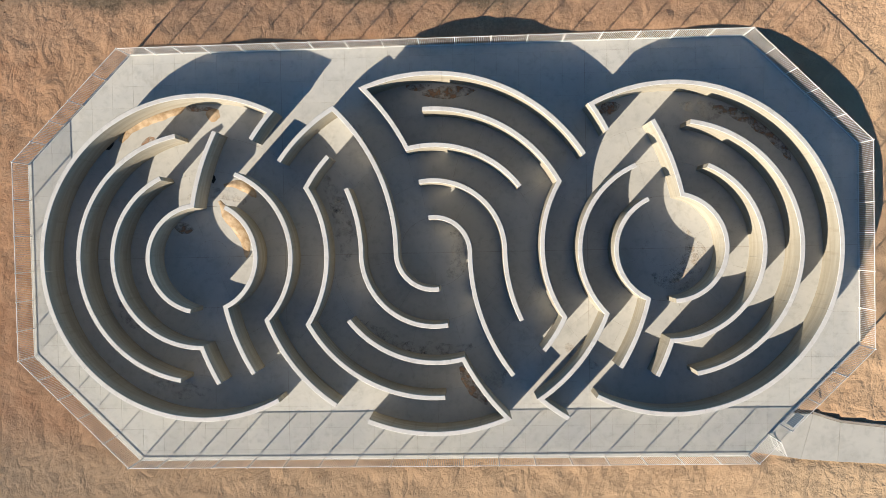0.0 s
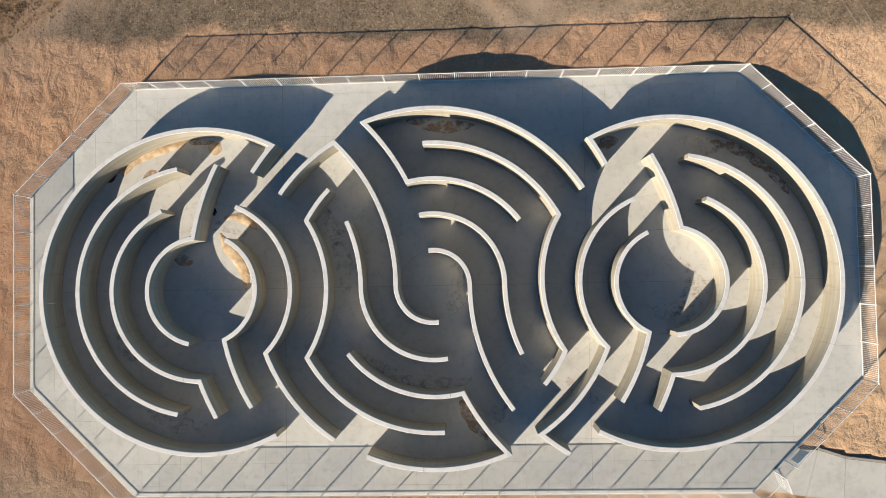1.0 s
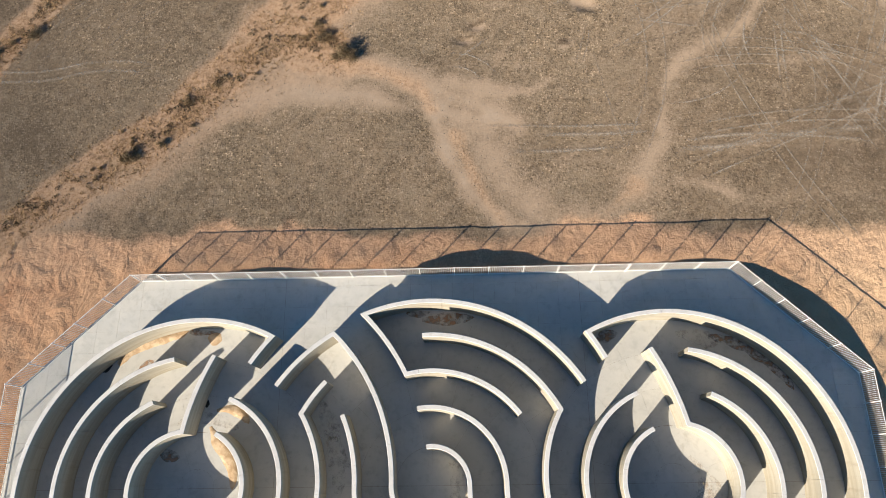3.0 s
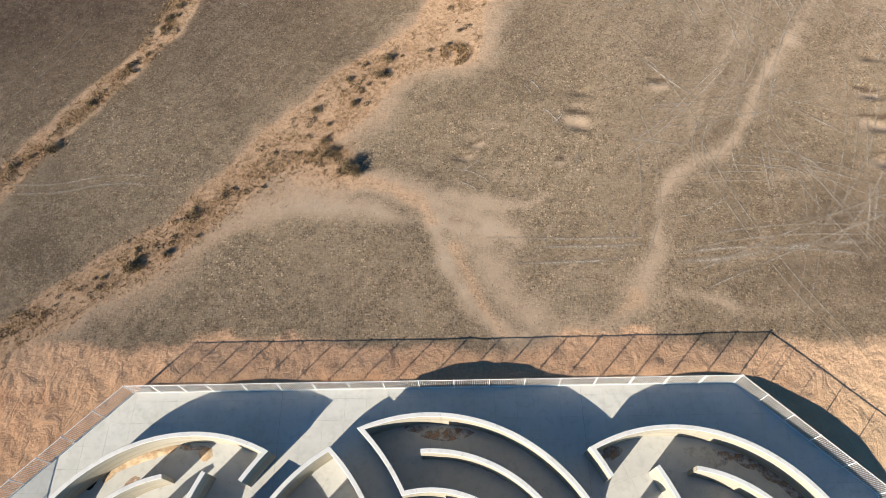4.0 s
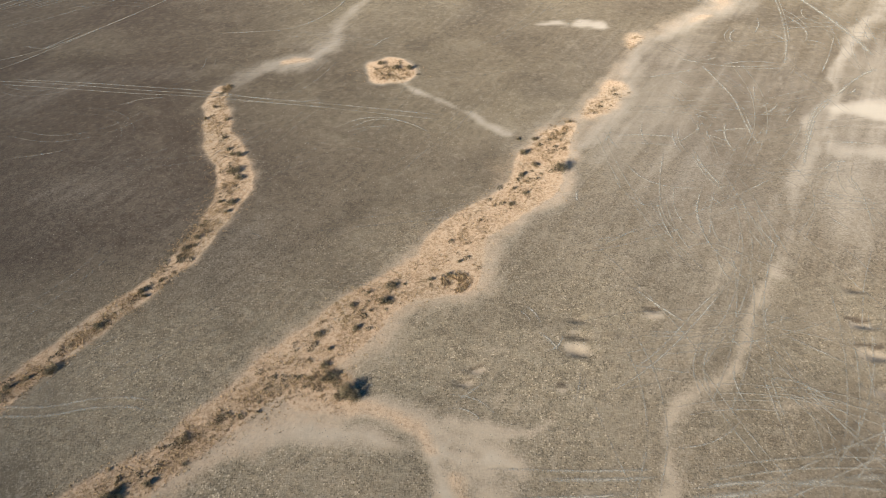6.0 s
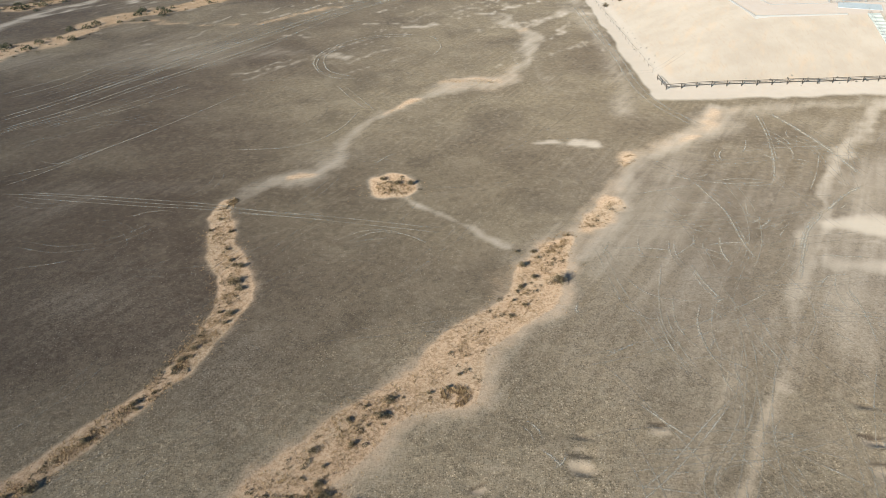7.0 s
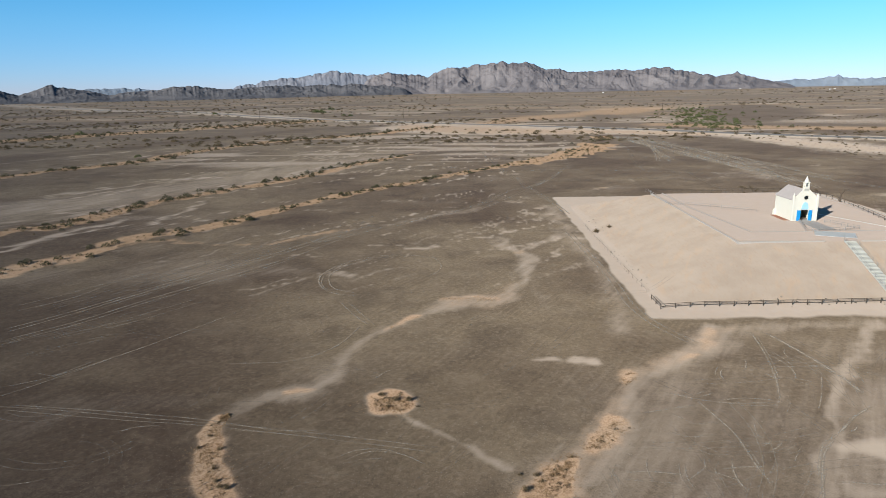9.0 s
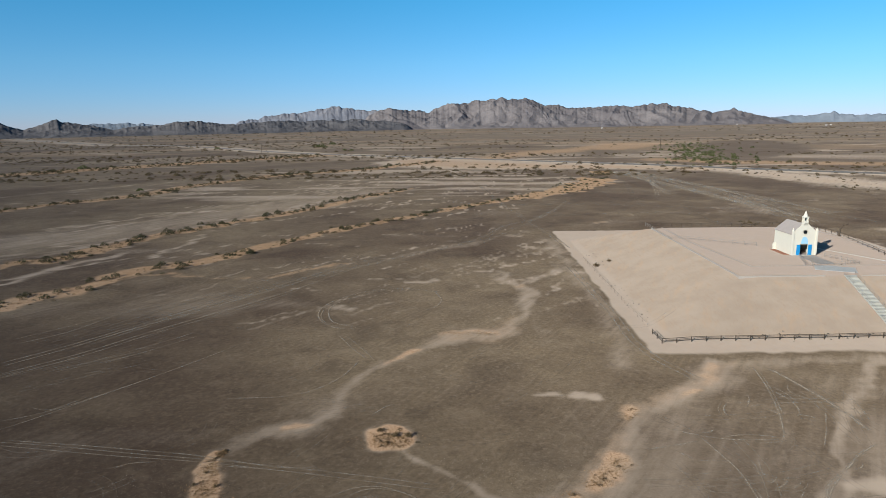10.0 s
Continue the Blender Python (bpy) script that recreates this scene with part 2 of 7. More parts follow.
    col = n.mix(n.math("MULTIPLY", n.ramp(place.outputs[1], 1100, 2200, 0, 0.5), n.ramp(brush, 0.34, 0.6, 0.35, 1.0)), col, (0.125, 0.104, 0.087))     # greyer scrubland at the range's foot
    col = n.mix(edge(soil, 1.3, 0.3), col, soil_c)
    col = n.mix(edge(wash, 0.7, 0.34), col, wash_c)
    col = n.mix(edge(hill, 0.4, 0.2), col, hill_c)
    n.colour(n.mix(1.0, col, (0.908, 0.868, 0.822), "MULTIPLY"))
    lumps = n.math("ADD", n.math("MULTIPLY", n.noise(0.9, 6, 0.5), 1.6), n.math("MULTIPLY", n.math("ABSOLUTE", n.math("SUBTRACT", n.noise(0.7, 5, 0.48, n.where((1, 0.6, 1), True, 0.5), 0.8), 0.5)), 2.2))
    first = n.t.nodes.new("ShaderNodeBump")
    first.inputs["Distance"].default_value = 0.5
    n.t.links.new(lumps, first.inputs["Height"])
    n.t.links.new(n.math("ADD", n.ramp(wash, 0.2, 0.8, 0.05, 0.16), n.ramp(soil, 0.2, 0.8, 0.0, 0.3)), first.inputs["Strength"])
    even = n.ramp(n.math("MAXIMUM", silt, wash), 0.4, 0.9, 1.0, 0.15)        # loose sand buries the pebbles
    n.bump(n.math("MULTIPLY", n.math("MULTIPLY", n.math("ADD", n.math("MULTIPLY", pebble, -0.6), grit), even), n.math("ADD", 0.3, n.math("MULTIPLY", coarse, 0.7))), 0.5, 0.06, first.outputs[0])
    return n.mat


def concrete(name, base, warm, joined=False):
    n = Net(name, 0.8, spec=0.3)
    cloud, mid, fine = n.noise(0.35, 5, 0.6), n.noise(1.8, 5, 0.6), n.noise(30, 4, 0.7)
    pour = n.geo.outputs["Random Per Island"] if joined else n.random()
    c = n.mix(n.ramp(cloud, 0.35, 0.7), base, warm)
    c = n.mix(n.ramp(mid, 0.48, 0.74, 0, 0.5), c, tuple(v * 0.68 for v in base))
    c = n.mix(n.ramp(n.noise(0.6, 8, 0.75, None, 0.5), 0.5, 0.66, 0, 0.3), c, tuple(v * 0.62 for v in warm))
    c = n.mix(n.ramp(n.noise(0.9, 6, 0.7, None, 1.2), 0.56, 0.72, 0, 0.35), c, tuple(v * k for v, k in zip(base, (0.62, 0.56, 0.48))))
    c = n.mix(n.ramp(fine, 0.3, 0.7, 0, 0.12), c, tuple(v * 0.6 for v in base))
    c = n.mix(n.math("MULTIPLY", pour, 0.3), c, tuple(v * 0.78 for v in warm))
    n.colour(c)
    n.bump(n.math("ADD", fine, mid), 0.15, 0.006)
    return n.mat


def wall_concrete():
    """Cast wall: lift marks run along it, rain streaks run down it."""
    n = Net("cast_concrete_wall", 0.82, spec=0.3)
    lifts = n.noise(1.0, 3, 0.5, n.where((0.3, 0.3, 3.2)))
    runs = n.noise(1.0, 5, 0.65, n.where((3.5, 3.5, 0.35)))
    fine = n.noise(26, 4, 0.7)
    holes = n.cells(1.1)
    c = n.mix(n.ramp(lifts, 0.35, 0.7), (0.325, 0.300, 0.238), (0.40, 0.370, 0.300))
    c = n.mix(n.ramp(runs, 0.52, 0.8, 0, 0.5), c, (0.215, 0.185, 0.135))
    c = n.mix(n.ramp(fine, 0.35, 0.75, 0, 0.15), c, (0.15, 0.13, 0.10))
    c = n.mix(n.ramp(holes, 0.02, 0.035, 0.5, 0.0), c, (0.09, 0.08, 0.065))
    n.colour(c)
    n.bump(n.math("ADD", fine, lifts), 0.2, 0.008)
    return n.mat


def track_material():
    """Turned-up pale dust, broken along its length."""
    n = Net("tyre_scuffed_dust", 0.95, spec=0.1)
    n.b.inputs["Diffuse Roughness"].default_value = 0.5
    n.colour(n.mix(n.noise(3, 4), (0.29, 0.24, 0.19), (0.40, 0.34, 0.275)))
    clear = n.t.nodes.new("ShaderNodeBsdfTransparent")
    both = n.t.nodes.new("ShaderNodeMixShader")
    worn = n.math("MULTIPLY", n.math("MULTIPLY", n.attribute("fade").outputs["Fac"], n.ramp(n.noise(0.3, 4, 0.7), 0.33, 0.58, 0.25, 1.0)), n.ramp(n.noise(3.0, 5, 0.75), 0.34, 0.6, 0.35, 1.0))
    n.t.links.new(worn, both.inputs[0])
    n.t.links.new(clear.outputs[0], both.inputs[1])
    n.t.links.new(n.b.outputs[0], both.inputs[2])
    n.t.links.new(both.outputs[0], n.t.nodes["Material Output"].inputs["Surface"])
    return n.mat


def leaf_material(name, a, b):
    n = Net(name, 0.8, spec=0.2)
    island = n.geo.outputs["Random Per Island"]
    n.colour(n.mix(island, a, b))
    return n.mat


def rock_material(name, dark, pale):
    n = Net(name, 0.95, spec=0.1)
    a, b = n.noise(0.004, 6, 0.65), n.noise(0.02, 6, 0.65)
    c = n.mix(n.ramp(a, 0.35, 0.65), dark, pale)
    c = n.mix(n.ramp(b, 0.45, 0.7, 0, 0.3), c, tuple(v * 0.7 for v in dark))
    n.colour(c)
    n.bump(n.math("ADD", a, b), 0.3, 20.0)
    return n.mat


GROUND = ground_material()
SLAB = concrete("broom_finished_slab", (0.47, 0.475, 0.455), (0.53, 0.527, 0.492))
SLAB_REST = concrete("broom_finished_slab_field", (0.47, 0.475, 0.455), (0.53, 0.527, 0.492), True)
FOOTING = concrete("slab_edge_concrete", (0.30, 0.27, 0.235), (0.36, 0.32, 0.27))
WALL = wall_concrete()
COPING = concrete("pale_concrete", (0.60, 0.59, 0.565), (0.65, 0.63, 0.59))
WALK = concrete("walkway_concrete", (0.465, 0.455, 0.415), (0.52, 0.505, 0.455))
FENCE = plain("white_painted_steel", (0.80, 0.78, 0.74), 0.45, 0.0, 0.25)
DARK_RAIL = plain("weathered_dark_timber", (0.075, 0.058, 0.045), 0.8, 0.0, 0.4, 2.0, 0.2)
SAND = Net("drifted_orange_sand", 0.95, spec=0.1)
SAND.colour(SAND.mix(SAND.ramp(SAND.noise(2.2, 6, 0.65), 0.35, 0.65), (0.38, 0.27, 0.165), (0.55, 0.43, 0.30)))
SAND.bump(SAND.noise(6, 6, 0.65), 0.7, 0.06)
SAND = SAND.mat


def stain_material(name, dark, pale, lo, hi, most):
    """A thin dried film that thins out to nothing."""
    n = Net(name, 0.7, spec=0.3)
    n.colour(n.mix(n.ramp(n.noise(2.5, 5, 0.6), 0.35, 0.65), dark, pale))
    clear = n.t.nodes.new("ShaderNodeBsdfTransparent")
    both = n.t.nodes.new("ShaderNodeMixShader")
    n.t.links.new(n.ramp(n.noise(1.8, 6, 0.7), lo, hi, 0.0, most), both.inputs[0])
    n.t.links.new(clear.outputs[0], both.inputs[1])
    n.t.links.new(n.b.outputs[0], both.inputs[2])
    n.t.links.new(both.outputs[0], n.t.nodes["Material Output"].inputs["Surface"])
    return n.mat


STAIN = stain_material("damp_red_silt_stain", (0.32, 0.19, 0.115), (0.43, 0.28, 0.18), 0.34, 0.64, 0.75)
FILM = stain_material("thin_dust_film", (0.52, 0.41, 0.30), (0.62, 0.50, 0.38), 0.4, 0.75, 0.4)
SOOT = stain_material("black_scorch_mark", (0.012, 0.011, 0.010), (0.03, 0.027, 0.024), 0.05, 0.45, 1.0)
TRACK = track_material()
PLASTER = plain("cream_lime_plaster", (0.68, 0.645, 0.56), 0.8, 0.0, 0.12, 0.8, 0.1)
ROOF = plain("grey_tan_roofing", (0.46, 0.405, 0.38), 0.8, 0.0, 0.35, 1.2, 0.3)
BLUE = plain("bright_blue_door_paint", (0.03, 0.27, 0.62), 0.5, 0.0, 0.2)
PALE_BLUE = plain("pale_blue_glazing_panel", (0.36, 0.60, 0.80), 0.3, 0.0, 0.1)
DARK_GLASS = plain("dark_window_glass", (0.015, 0.017, 0.02), 0.1, 0.0, 0.1)
BRICK_RED = plain("red_brown_paving", (0.36, 0.16, 0.10), 0.85, 0.0, 0.3, 4.0, 0.2)
IRON = plain("weathered_iron", (0.05, 0.045, 0.042), 0.6, 0.6, 0.3)
SIGN = plain("blue_grey_sign_face", (0.36, 0.45, 0.53), 0.5)
WOOD = plain("old_pole_wood", (0.10, 0.075, 0.055), 0.85, 0.0, 0.4)
ASPHALT = plain("asphalt", (0.17, 0.16, 0.15), 0.9, 0.0, 0.3, 0.3)
TWIG = plain("dry_twigs", (0.13, 0.09, 0.06), 0.9, 0.0, 0.3)
SCRUB = leaf_material("creosote_leaves", (0.07, 0.049, 0.028), (0.205, 0.148, 0.082))
BRUSH = leaf_material("dry_olive_brush", (0.045, 0.035, 0.02), (0.14, 0.102, 0.056))
GREEN = leaf_material("palo_verde_leaves", (0.050, 0.062, 0.022), (0.125, 0.135, 0.055))
OLIVE = leaf_material("dull_olive_leaves", (0.032, 0.031, 0.017), (0.10, 0.088, 0.045))
DRY = leaf_material("dry_grass_blades", (0.13, 0.075, 0.036), (0.40, 0.265, 0.14))
CLOD = Net("dried_red_soil_clods", 0.95, spec=0.1)
CLOD.colour(CLOD.mix(CLOD.noise(0.7, 5, 0.6), (0.42, 0.245, 0.145), (0.55, 0.355, 0.22)))
CLOD = CLOD.mat
STONE = leaf_material("varnished_stones", (0.085, 0.07, 0.056), (0.30, 0.25, 0.20))
# aerial haze is put into these rock colours: paler and bluer with distance
ROCK_NEAR = rock_material("hazy_dark_volcanic_rock", (0.095, 0.094, 0.105), (0.145, 0.138, 0.145))
ROCK_MAIN = rock_material("hazy_mauve_mountain_rock", (0.165, 0.150, 0.158), (0.225, 0.203, 0.206))
ROCK_PALE = rock_material("hazy_pale_granite", (0.165, 0.175, 0.215), (0.235, 0.235, 0.265))
ROCK_FAR = rock_material("far_ridge_haze_blue", (0.17, 0.20, 0.25), (0.22, 0.25, 0.30))
SANDY = plain("sand_dusted_kerb_concrete", (0.44, 0.39, 0.35), 0.9, 0.0, 0.25, 0.8)
GALVANISED = plain("dull_galvanised_pipe", (0.30, 0.29, 0.275), 0.6, 0.3, 0.2)
WHITE = plain("white_sheet_metal", (0.80, 0.80, 0.79), 0.5)


# ------------------------------------------------------------------ mesh helpers
def mesh_of(name, verts, faces, smooth=False):
    m = bpy.data.meshes.new(name)
    m.from_pydata([tuple(v) for v in verts], [], faces)
    if smooth:
        m.polygons.foreach_set("use_smooth", [True] * len(m.polygons))
    m.update()
    return m


def part(name, data, material, parent=None, label=""):
    """One mesh object from a bmesh or a mesh, under a thing or a part."""
    if isinstance(data, bmesh.types.BMesh):
        m = bpy.data.meshes.new(name)
        bmesh.ops.recalc_face_normals(data, faces=data.faces)
        data.to_mesh(m)
        data.free()
        data = m
    if material and not data.materials:
        data.materials.append(material)
    ob = new(name, data)
    if parent is not None:
        ob.parent = parent
    if label:
        ob["label"] = label
    return ob


def block(size, at=(0, 0, 0), bevel=0.0, turn=0.0):
    """A bevelled box; at is the middle of its underside."""
    bm = bmesh.new()
    bmesh.ops.create_cube(bm, size=1)
    bmesh.ops.scale(bm, vec=size, verts=bm.verts)
    bmesh.ops.translate(bm, vec=(0, 0, size[2] / 2), verts=bm.verts)
    if bevel:
        bmesh.ops.bevel(bm, geom=bm.edges[:], offset=bevel, segments=1, affect="EDGES")
    bmesh.ops.transform(bm, matrix=Matrix.Translation(at) @ Matrix.Rotation(turn, 4, "Z"), verts=bm.verts)
    return bm


def prism(outline, depth, m=None):
    """An outline in the xz plane, pulled along y by depth."""
    bm = bmesh.new()
    near = [bm.verts.new((x, 0, z)) for x, z in outline]
    far = [bm.verts.new((x, depth, z)) for x, z in outline]
    bm.faces.new(near)
    bm.faces.new(far[::-1])
    for i in range(len(near)):
        j = (i + 1) % len(near)
        bm.faces.new((near[i], far[i], far[j], near[j]))
    if m is not None:
        bmesh.ops.transform(bm, matrix=m, verts=bm.verts)
    return bm


def rod(a, b, r, sides=6, tip=None):
    a, b = Vector(a), Vector(b)
    bm = bmesh.new()
    bmesh.ops.create_cone(bm, cap_ends=True, segments=sides, radius1=r, radius2=r if tip is None else tip, depth=(b - a).length)
    turn = (b - a).to_track_quat("Z", "Y").to_matrix().to_4x4()
    bmesh.ops.transform(bm, matrix=Matrix.Translation((a + b) / 2) @ turn, verts=bm.verts)
    return bm


def thing(name, at, label, category, group="", turn=0.0):
    e = new(name)
    e.empty_display_size = 0.2
    e.matrix_basis = Matrix.Translation(at) @ Matrix.Rotation(turn, 4, "Z")
    return tagged(e, label, category, group)


TABLE = np.random.RandomState(7).rand(256, 256)


def value_noise(x, y, size, seed=0):
    """Smooth noise 0..1 with features of about that size in metres."""
    u, v = np.asarray(x) / size + seed * 17.3, np.asarray(y) / size + seed * 9.1
    i, j = np.floor(u).astype(int), np.floor(v).astype(int)
    f, g = u - i, v - j
    f, g = f * f * (3 - 2 * f), g * g * (3 - 2 * g)
    at = lambda a, b: TABLE[a % 256, b % 256]
    return (at(i, j) * (1 - f) + at(i + 1, j) * f) * (1 - g) + (at(i, j + 1) * (1 - f) + at(i + 1, j + 1) * f) * g


def smooth(lo, hi, v):
    k = np.clip((np.asarray(v, float) - lo) / (hi - lo), 0, 1)
    return k * k * (3 - 2 * k)


def curve_through(points, step):
    """A smooth line through a few plan points, sampled about every step metres; further columns are carried along."""
    p = np.array(points, float)
    p = np.vstack([2 * p[0] - p[1], p, 2 * p[-1] - p[-2]])
    out = []
    for k in range(1, len(p) - 2):
        a, b, c, d = p[k - 1:k + 3]
        n = max(2, int(np.hypot(*(c - b)[:2]) / step))
        for t in np.arange(n) / n:
            out.append(0.5 * (2 * b + (c - a) * t + (2 * a - 5 * b + 4 * c - d) * t ** 2 + (3 * b - a - 3 * c + d) * t ** 3))
    out.append(p[-2])
    return np.array(out)


# ------------------------------------------------------------------ plan of the maze terrace
TURN, MID = radians(1.2), Vector((-2.3, -1.1, 0))
TERRACE = Matrix.Translation(MID) @ Matrix.Rotation(TURN, 4, "Z")
HALF_X, HALF_Y, CUT = 28.5, 14.25, 7.45
OCTAGON = [(-HALF_X, -HALF_Y + CUT), (-HALF_X + CUT, -HALF_Y), (HALF_X - CUT, -HALF_Y), (HALF_X, -HALF_Y + CUT),
           (HALF_X, HALF_Y - CUT), (HALF_X - CUT, HALF_Y), (-HALF_X + CUT, HALF_Y), (-HALF_X, HALF_Y - CUT)]
WALL_TOP, WALL_THICK = 2.1, 0.3
CENTRES = {"L": (-15.52, 0.0), "M": (0.0, 0.05), "R": (15.48, 0.0)}
PLAIN = -0.35


def off_terrace(x, y):
    """Metres outside the terrace's edge (negative on it)."""
    c, s = math.cos(TURN), math.sin(TURN)
    u, v = np.asarray(x) - MID.x, np.asarray(y) - MID.y
    u, v = np.abs(c * u + s * v), np.abs(-s * u + c * v)
    return np.maximum(np.maximum(u - HALF_X, v - HALF_Y), (u + v - HALF_X - HALF_Y + CUT) / math.sqrt(2))


HILL = (41.0, 129.0, 144.0, 251.5)        # the chapel hill's foot: x and y from, x and y to
HILL_RUN, HILL_TOP = 24.2, 8.0


PITS = [(17.3, 41.5, 0.75, 0.2), (10.2, 40.3, 0.9, 0.24), (10.0, 38.4, 0.9, 0.22), (9.7, 36.6, 1.0, 0.28), (0.6, 34.6, 0.75, 0.2), (-0.4, 33.3, 0.75, 0.2), (35.4, 39.7, 1.0, 0.32), (35.1, 36.3, 1.2, 0.32),
        (34.3, 32.5, 1.0, 0.28), (36.5, 44.0, 0.9, 0.25)]


def height(x, y):
    x, y = np.asarray(x, float), np.asarray(y, float)
    far = np.hypot(x, y)
    z = PLAIN + 0.25 * (value_noise(x, y, 34, 1) - 0.5) * smooth(20, 60, far) + 0.06 * (value_noise(x, y, 7, 2) - 0.5)
    z = z + 6.0 * (value_noise(x, y, 700, 3) - 0.5) * smooth(500, 1600, far)
    z = z + np.clip(x * 0.004 + 2, -8, 14) * smooth(1200, 3500, far)
    d = off_terrace(x, y)
    near = smooth(7, 0.5, d)
    z = z + near * (0.13 + 0.13 * (value_noise(x, y, 1.5, 4) - 0.5) + 0.15 * (value_noise(x, y, 0.8, 5) - 0.5)) * smooth(-0.2, 1.2, d)
    z = z + 0.16 * smooth(15, 21, x) * smooth(-5, -10, y) * smooth(60, 44, x) * (d > 0)
    z = np.where(d < 0.1, np.minimum(z, -0.42), z)
    for px, py, r, deep in PITS:
        k = np.exp(-((x - px) ** 2 + ((y - py) / 0.7) ** 2) / (r * r))
        z = z - deep * k + 0.45 * deep * np.exp(-((x - px) ** 2 + ((y - py + 1.15 * r) / 0.4) ** 2) / (r * r))
    z = np.where((x > 18.5) & (x < 39) & (y < np.interp(x, [18, 23.3, 28, 38], [-11.6, -11.8, -12.65, -13.0])) & (y > np.interp(x, [19, 25, 38], [-14.9, -15.45, -15.7])), np.minimum(z, -0.25), z)
    inside = np.minimum(np.minimum(x - HILL[0], HILL[2] - x), np.minimum(y - HILL[1], HILL[3] - y))
    sides = np.stack([x - HILL[0], HILL[2] - x, y - HILL[1], HILL[3] - y])
    worn = inside - 2.2 * np.log(np.exp(-np.clip((sides - inside) / 2.2, 0, 40)).sum(0))       # corners washed round
    rise = np.clip(worn / HILL_RUN, 0, 1)
    rise = np.where(rise > 0.9, 0.9 + 0.1 * smooth(0.9, 1.08, worn / HILL_RUN), rise)
    rise = rise + 0.012 * (value_noise(x, y, 5, 6) - 0.5) * (rise > 0) * (rise < 1)
    flat = smooth(0, 6, inside)
    return z * (1 - flat) + PLAIN * flat * (1 - rise) + rise * HILL_TOP


def floor_at(x, y):
    return float(height(x, y))


# washes and drifts: x, y, width of a few bends; kind: 0 blown silt, 1 loose wash sand, 4 bare dark ground and painted
# pit shade
DRIFTS = []


def drift(kind, strength, soft, *bends):
    line = curve_through(bends, 2.0 + 0.02 * np.hypot(*bends[0][:2]))
    DRIFTS.append((kind, strength, soft, line))
    return line


def halo(line, grow, strength, soft, shift=0.0, kind=0):
    """Silt or sand blown out of a wash over its banks."""
    wide = line.copy()
    wide[:, 2] = wide[:, 2] * grow
    wide[:, 0] += shift
    DRIFTS.append((kind, strength, soft, wide))


WASH_WEST = drift(1, 1.0, 0.7, (-45, 24, 4.4), (-41.4, 28.7, 4.4), (-39.5, 31.6, 3.8), (-37, 35.1, 3.3), (-34.9, 38.4, 3.2), (-32.8, 41.9, 3.5), (-30.6, 44.9, 2.9), (-29.5, 48.3, 3.1),
                  (-28.7, 51.8, 3.7), (-27.6, 56.5, 4.8), (-27.4, 60.3, 5.1), (-28.4, 64.7, 4.8), (-30.6, 70.1, 5.2), (-33.5, 75.8, 4.4), (-34.5, 81.6, 2.2), (-34, 85, 1.4))
WASH_WEST[:, 2] *= 0.8
halo(WASH_WEST, 1.35, 0.34, 1.4, 0.3)
halo(WASH_WEST, 1.25, 0.42, 1.3, 0.2, 1)
drift(0, 0.62, 2.4, (-34.4, 84.6, 1.6), (-30.4, 91, 4.4), (-25.2, 92.5, 6.4), (-22.2, 96, 4.6), (-21.5, 102.8, 2.6), (-18.6, 110.3, 2.4), (-14.3, 118.9, 2.0), (-10.3, 124.5, 2.3), (-5.4, 132, 5.5),
      (1.2, 135.5, 9), (8.7, 137.2, 7), (13.2, 147.5, 3.6), (16.1, 156.8, 4), (16.9, 173.2, 6), (13, 182.8, 6), (10.5, 197.1, 2.4))
drift(1, 0.34, 4.5, (-8, 131, 3), (-2.4, 134.5, 6), (4.5, 135.5, 11), (9.5, 140, 9), (12, 149, 4))
ORANGE_PATCH = drift(1, 0.56, 2.4, (-3.7, 137.4, 2), (2.5, 137.4, 4), (7.5, 136.4, 3))
WASH_BEND = drift(1, 0.8, 1.2, (-14, 119.5, 1.2), (-11, 124, 1.8), (-9, 127, 1.2))
drift(1, 0.7, 1.2, (-27.5, 92.6, 1.6), (-24.5, 93.2, 2.2))
WASH_MAIN = drift(1, 1.0, 0.9, (-46, 5, 4), (-37, 14, 3.6), (-34.1, 17.3, 3.2), (-30.4, 20.3, 4.0), (-26.7, 22.9, 4.8), (-23.5, 25.7, 4.2), (-20.3, 29.1, 4.2), (-17.1, 32.5, 4.2), (-15.2, 34.3, 6.4),
                  (-11.6, 38.9, 6.6), (-9.4, 42.2, 4.9), (-5.9, 44.8, 4.7), (-1.8, 47, 7.4), (0, 52.1, 5.8), (4, 57.4, 4.9), (7.4, 61.2, 6.6), (9.3, 66.7, 6.2), (11.2, 71, 3.4), (13.6, 74.2, 1.6))
WASH_MAIN[:, 2] *= 0.9
halo(WASH_MAIN, 1.3, 0.8, 3.2, 1.1)
halo(WASH_MAIN, 1.45, 0.46, 1.9, 0.6, 1)
drift(1, 0.44, 2.2, (-38, 12.6, 5), (-32, 17.6, 5), (-27, 21, 5), (-21, 25.4, 5), (-16.5, 30, 6), (-11, 30.6, 4))
drift(1, 0.34, 2.8, (5, 63, 7), (9.6, 68, 7.4), (13.8, 73.3, 6), (18.7, 79.9, 6.6), (22.6, 87.6, 4.6), (25.1, 93.3, 3.6), (27.9, 99, 4.4), (34.7, 104.2, 5), (41, 109.1, 5), (46.2, 115.8, 6), (52, 117.8, 3))
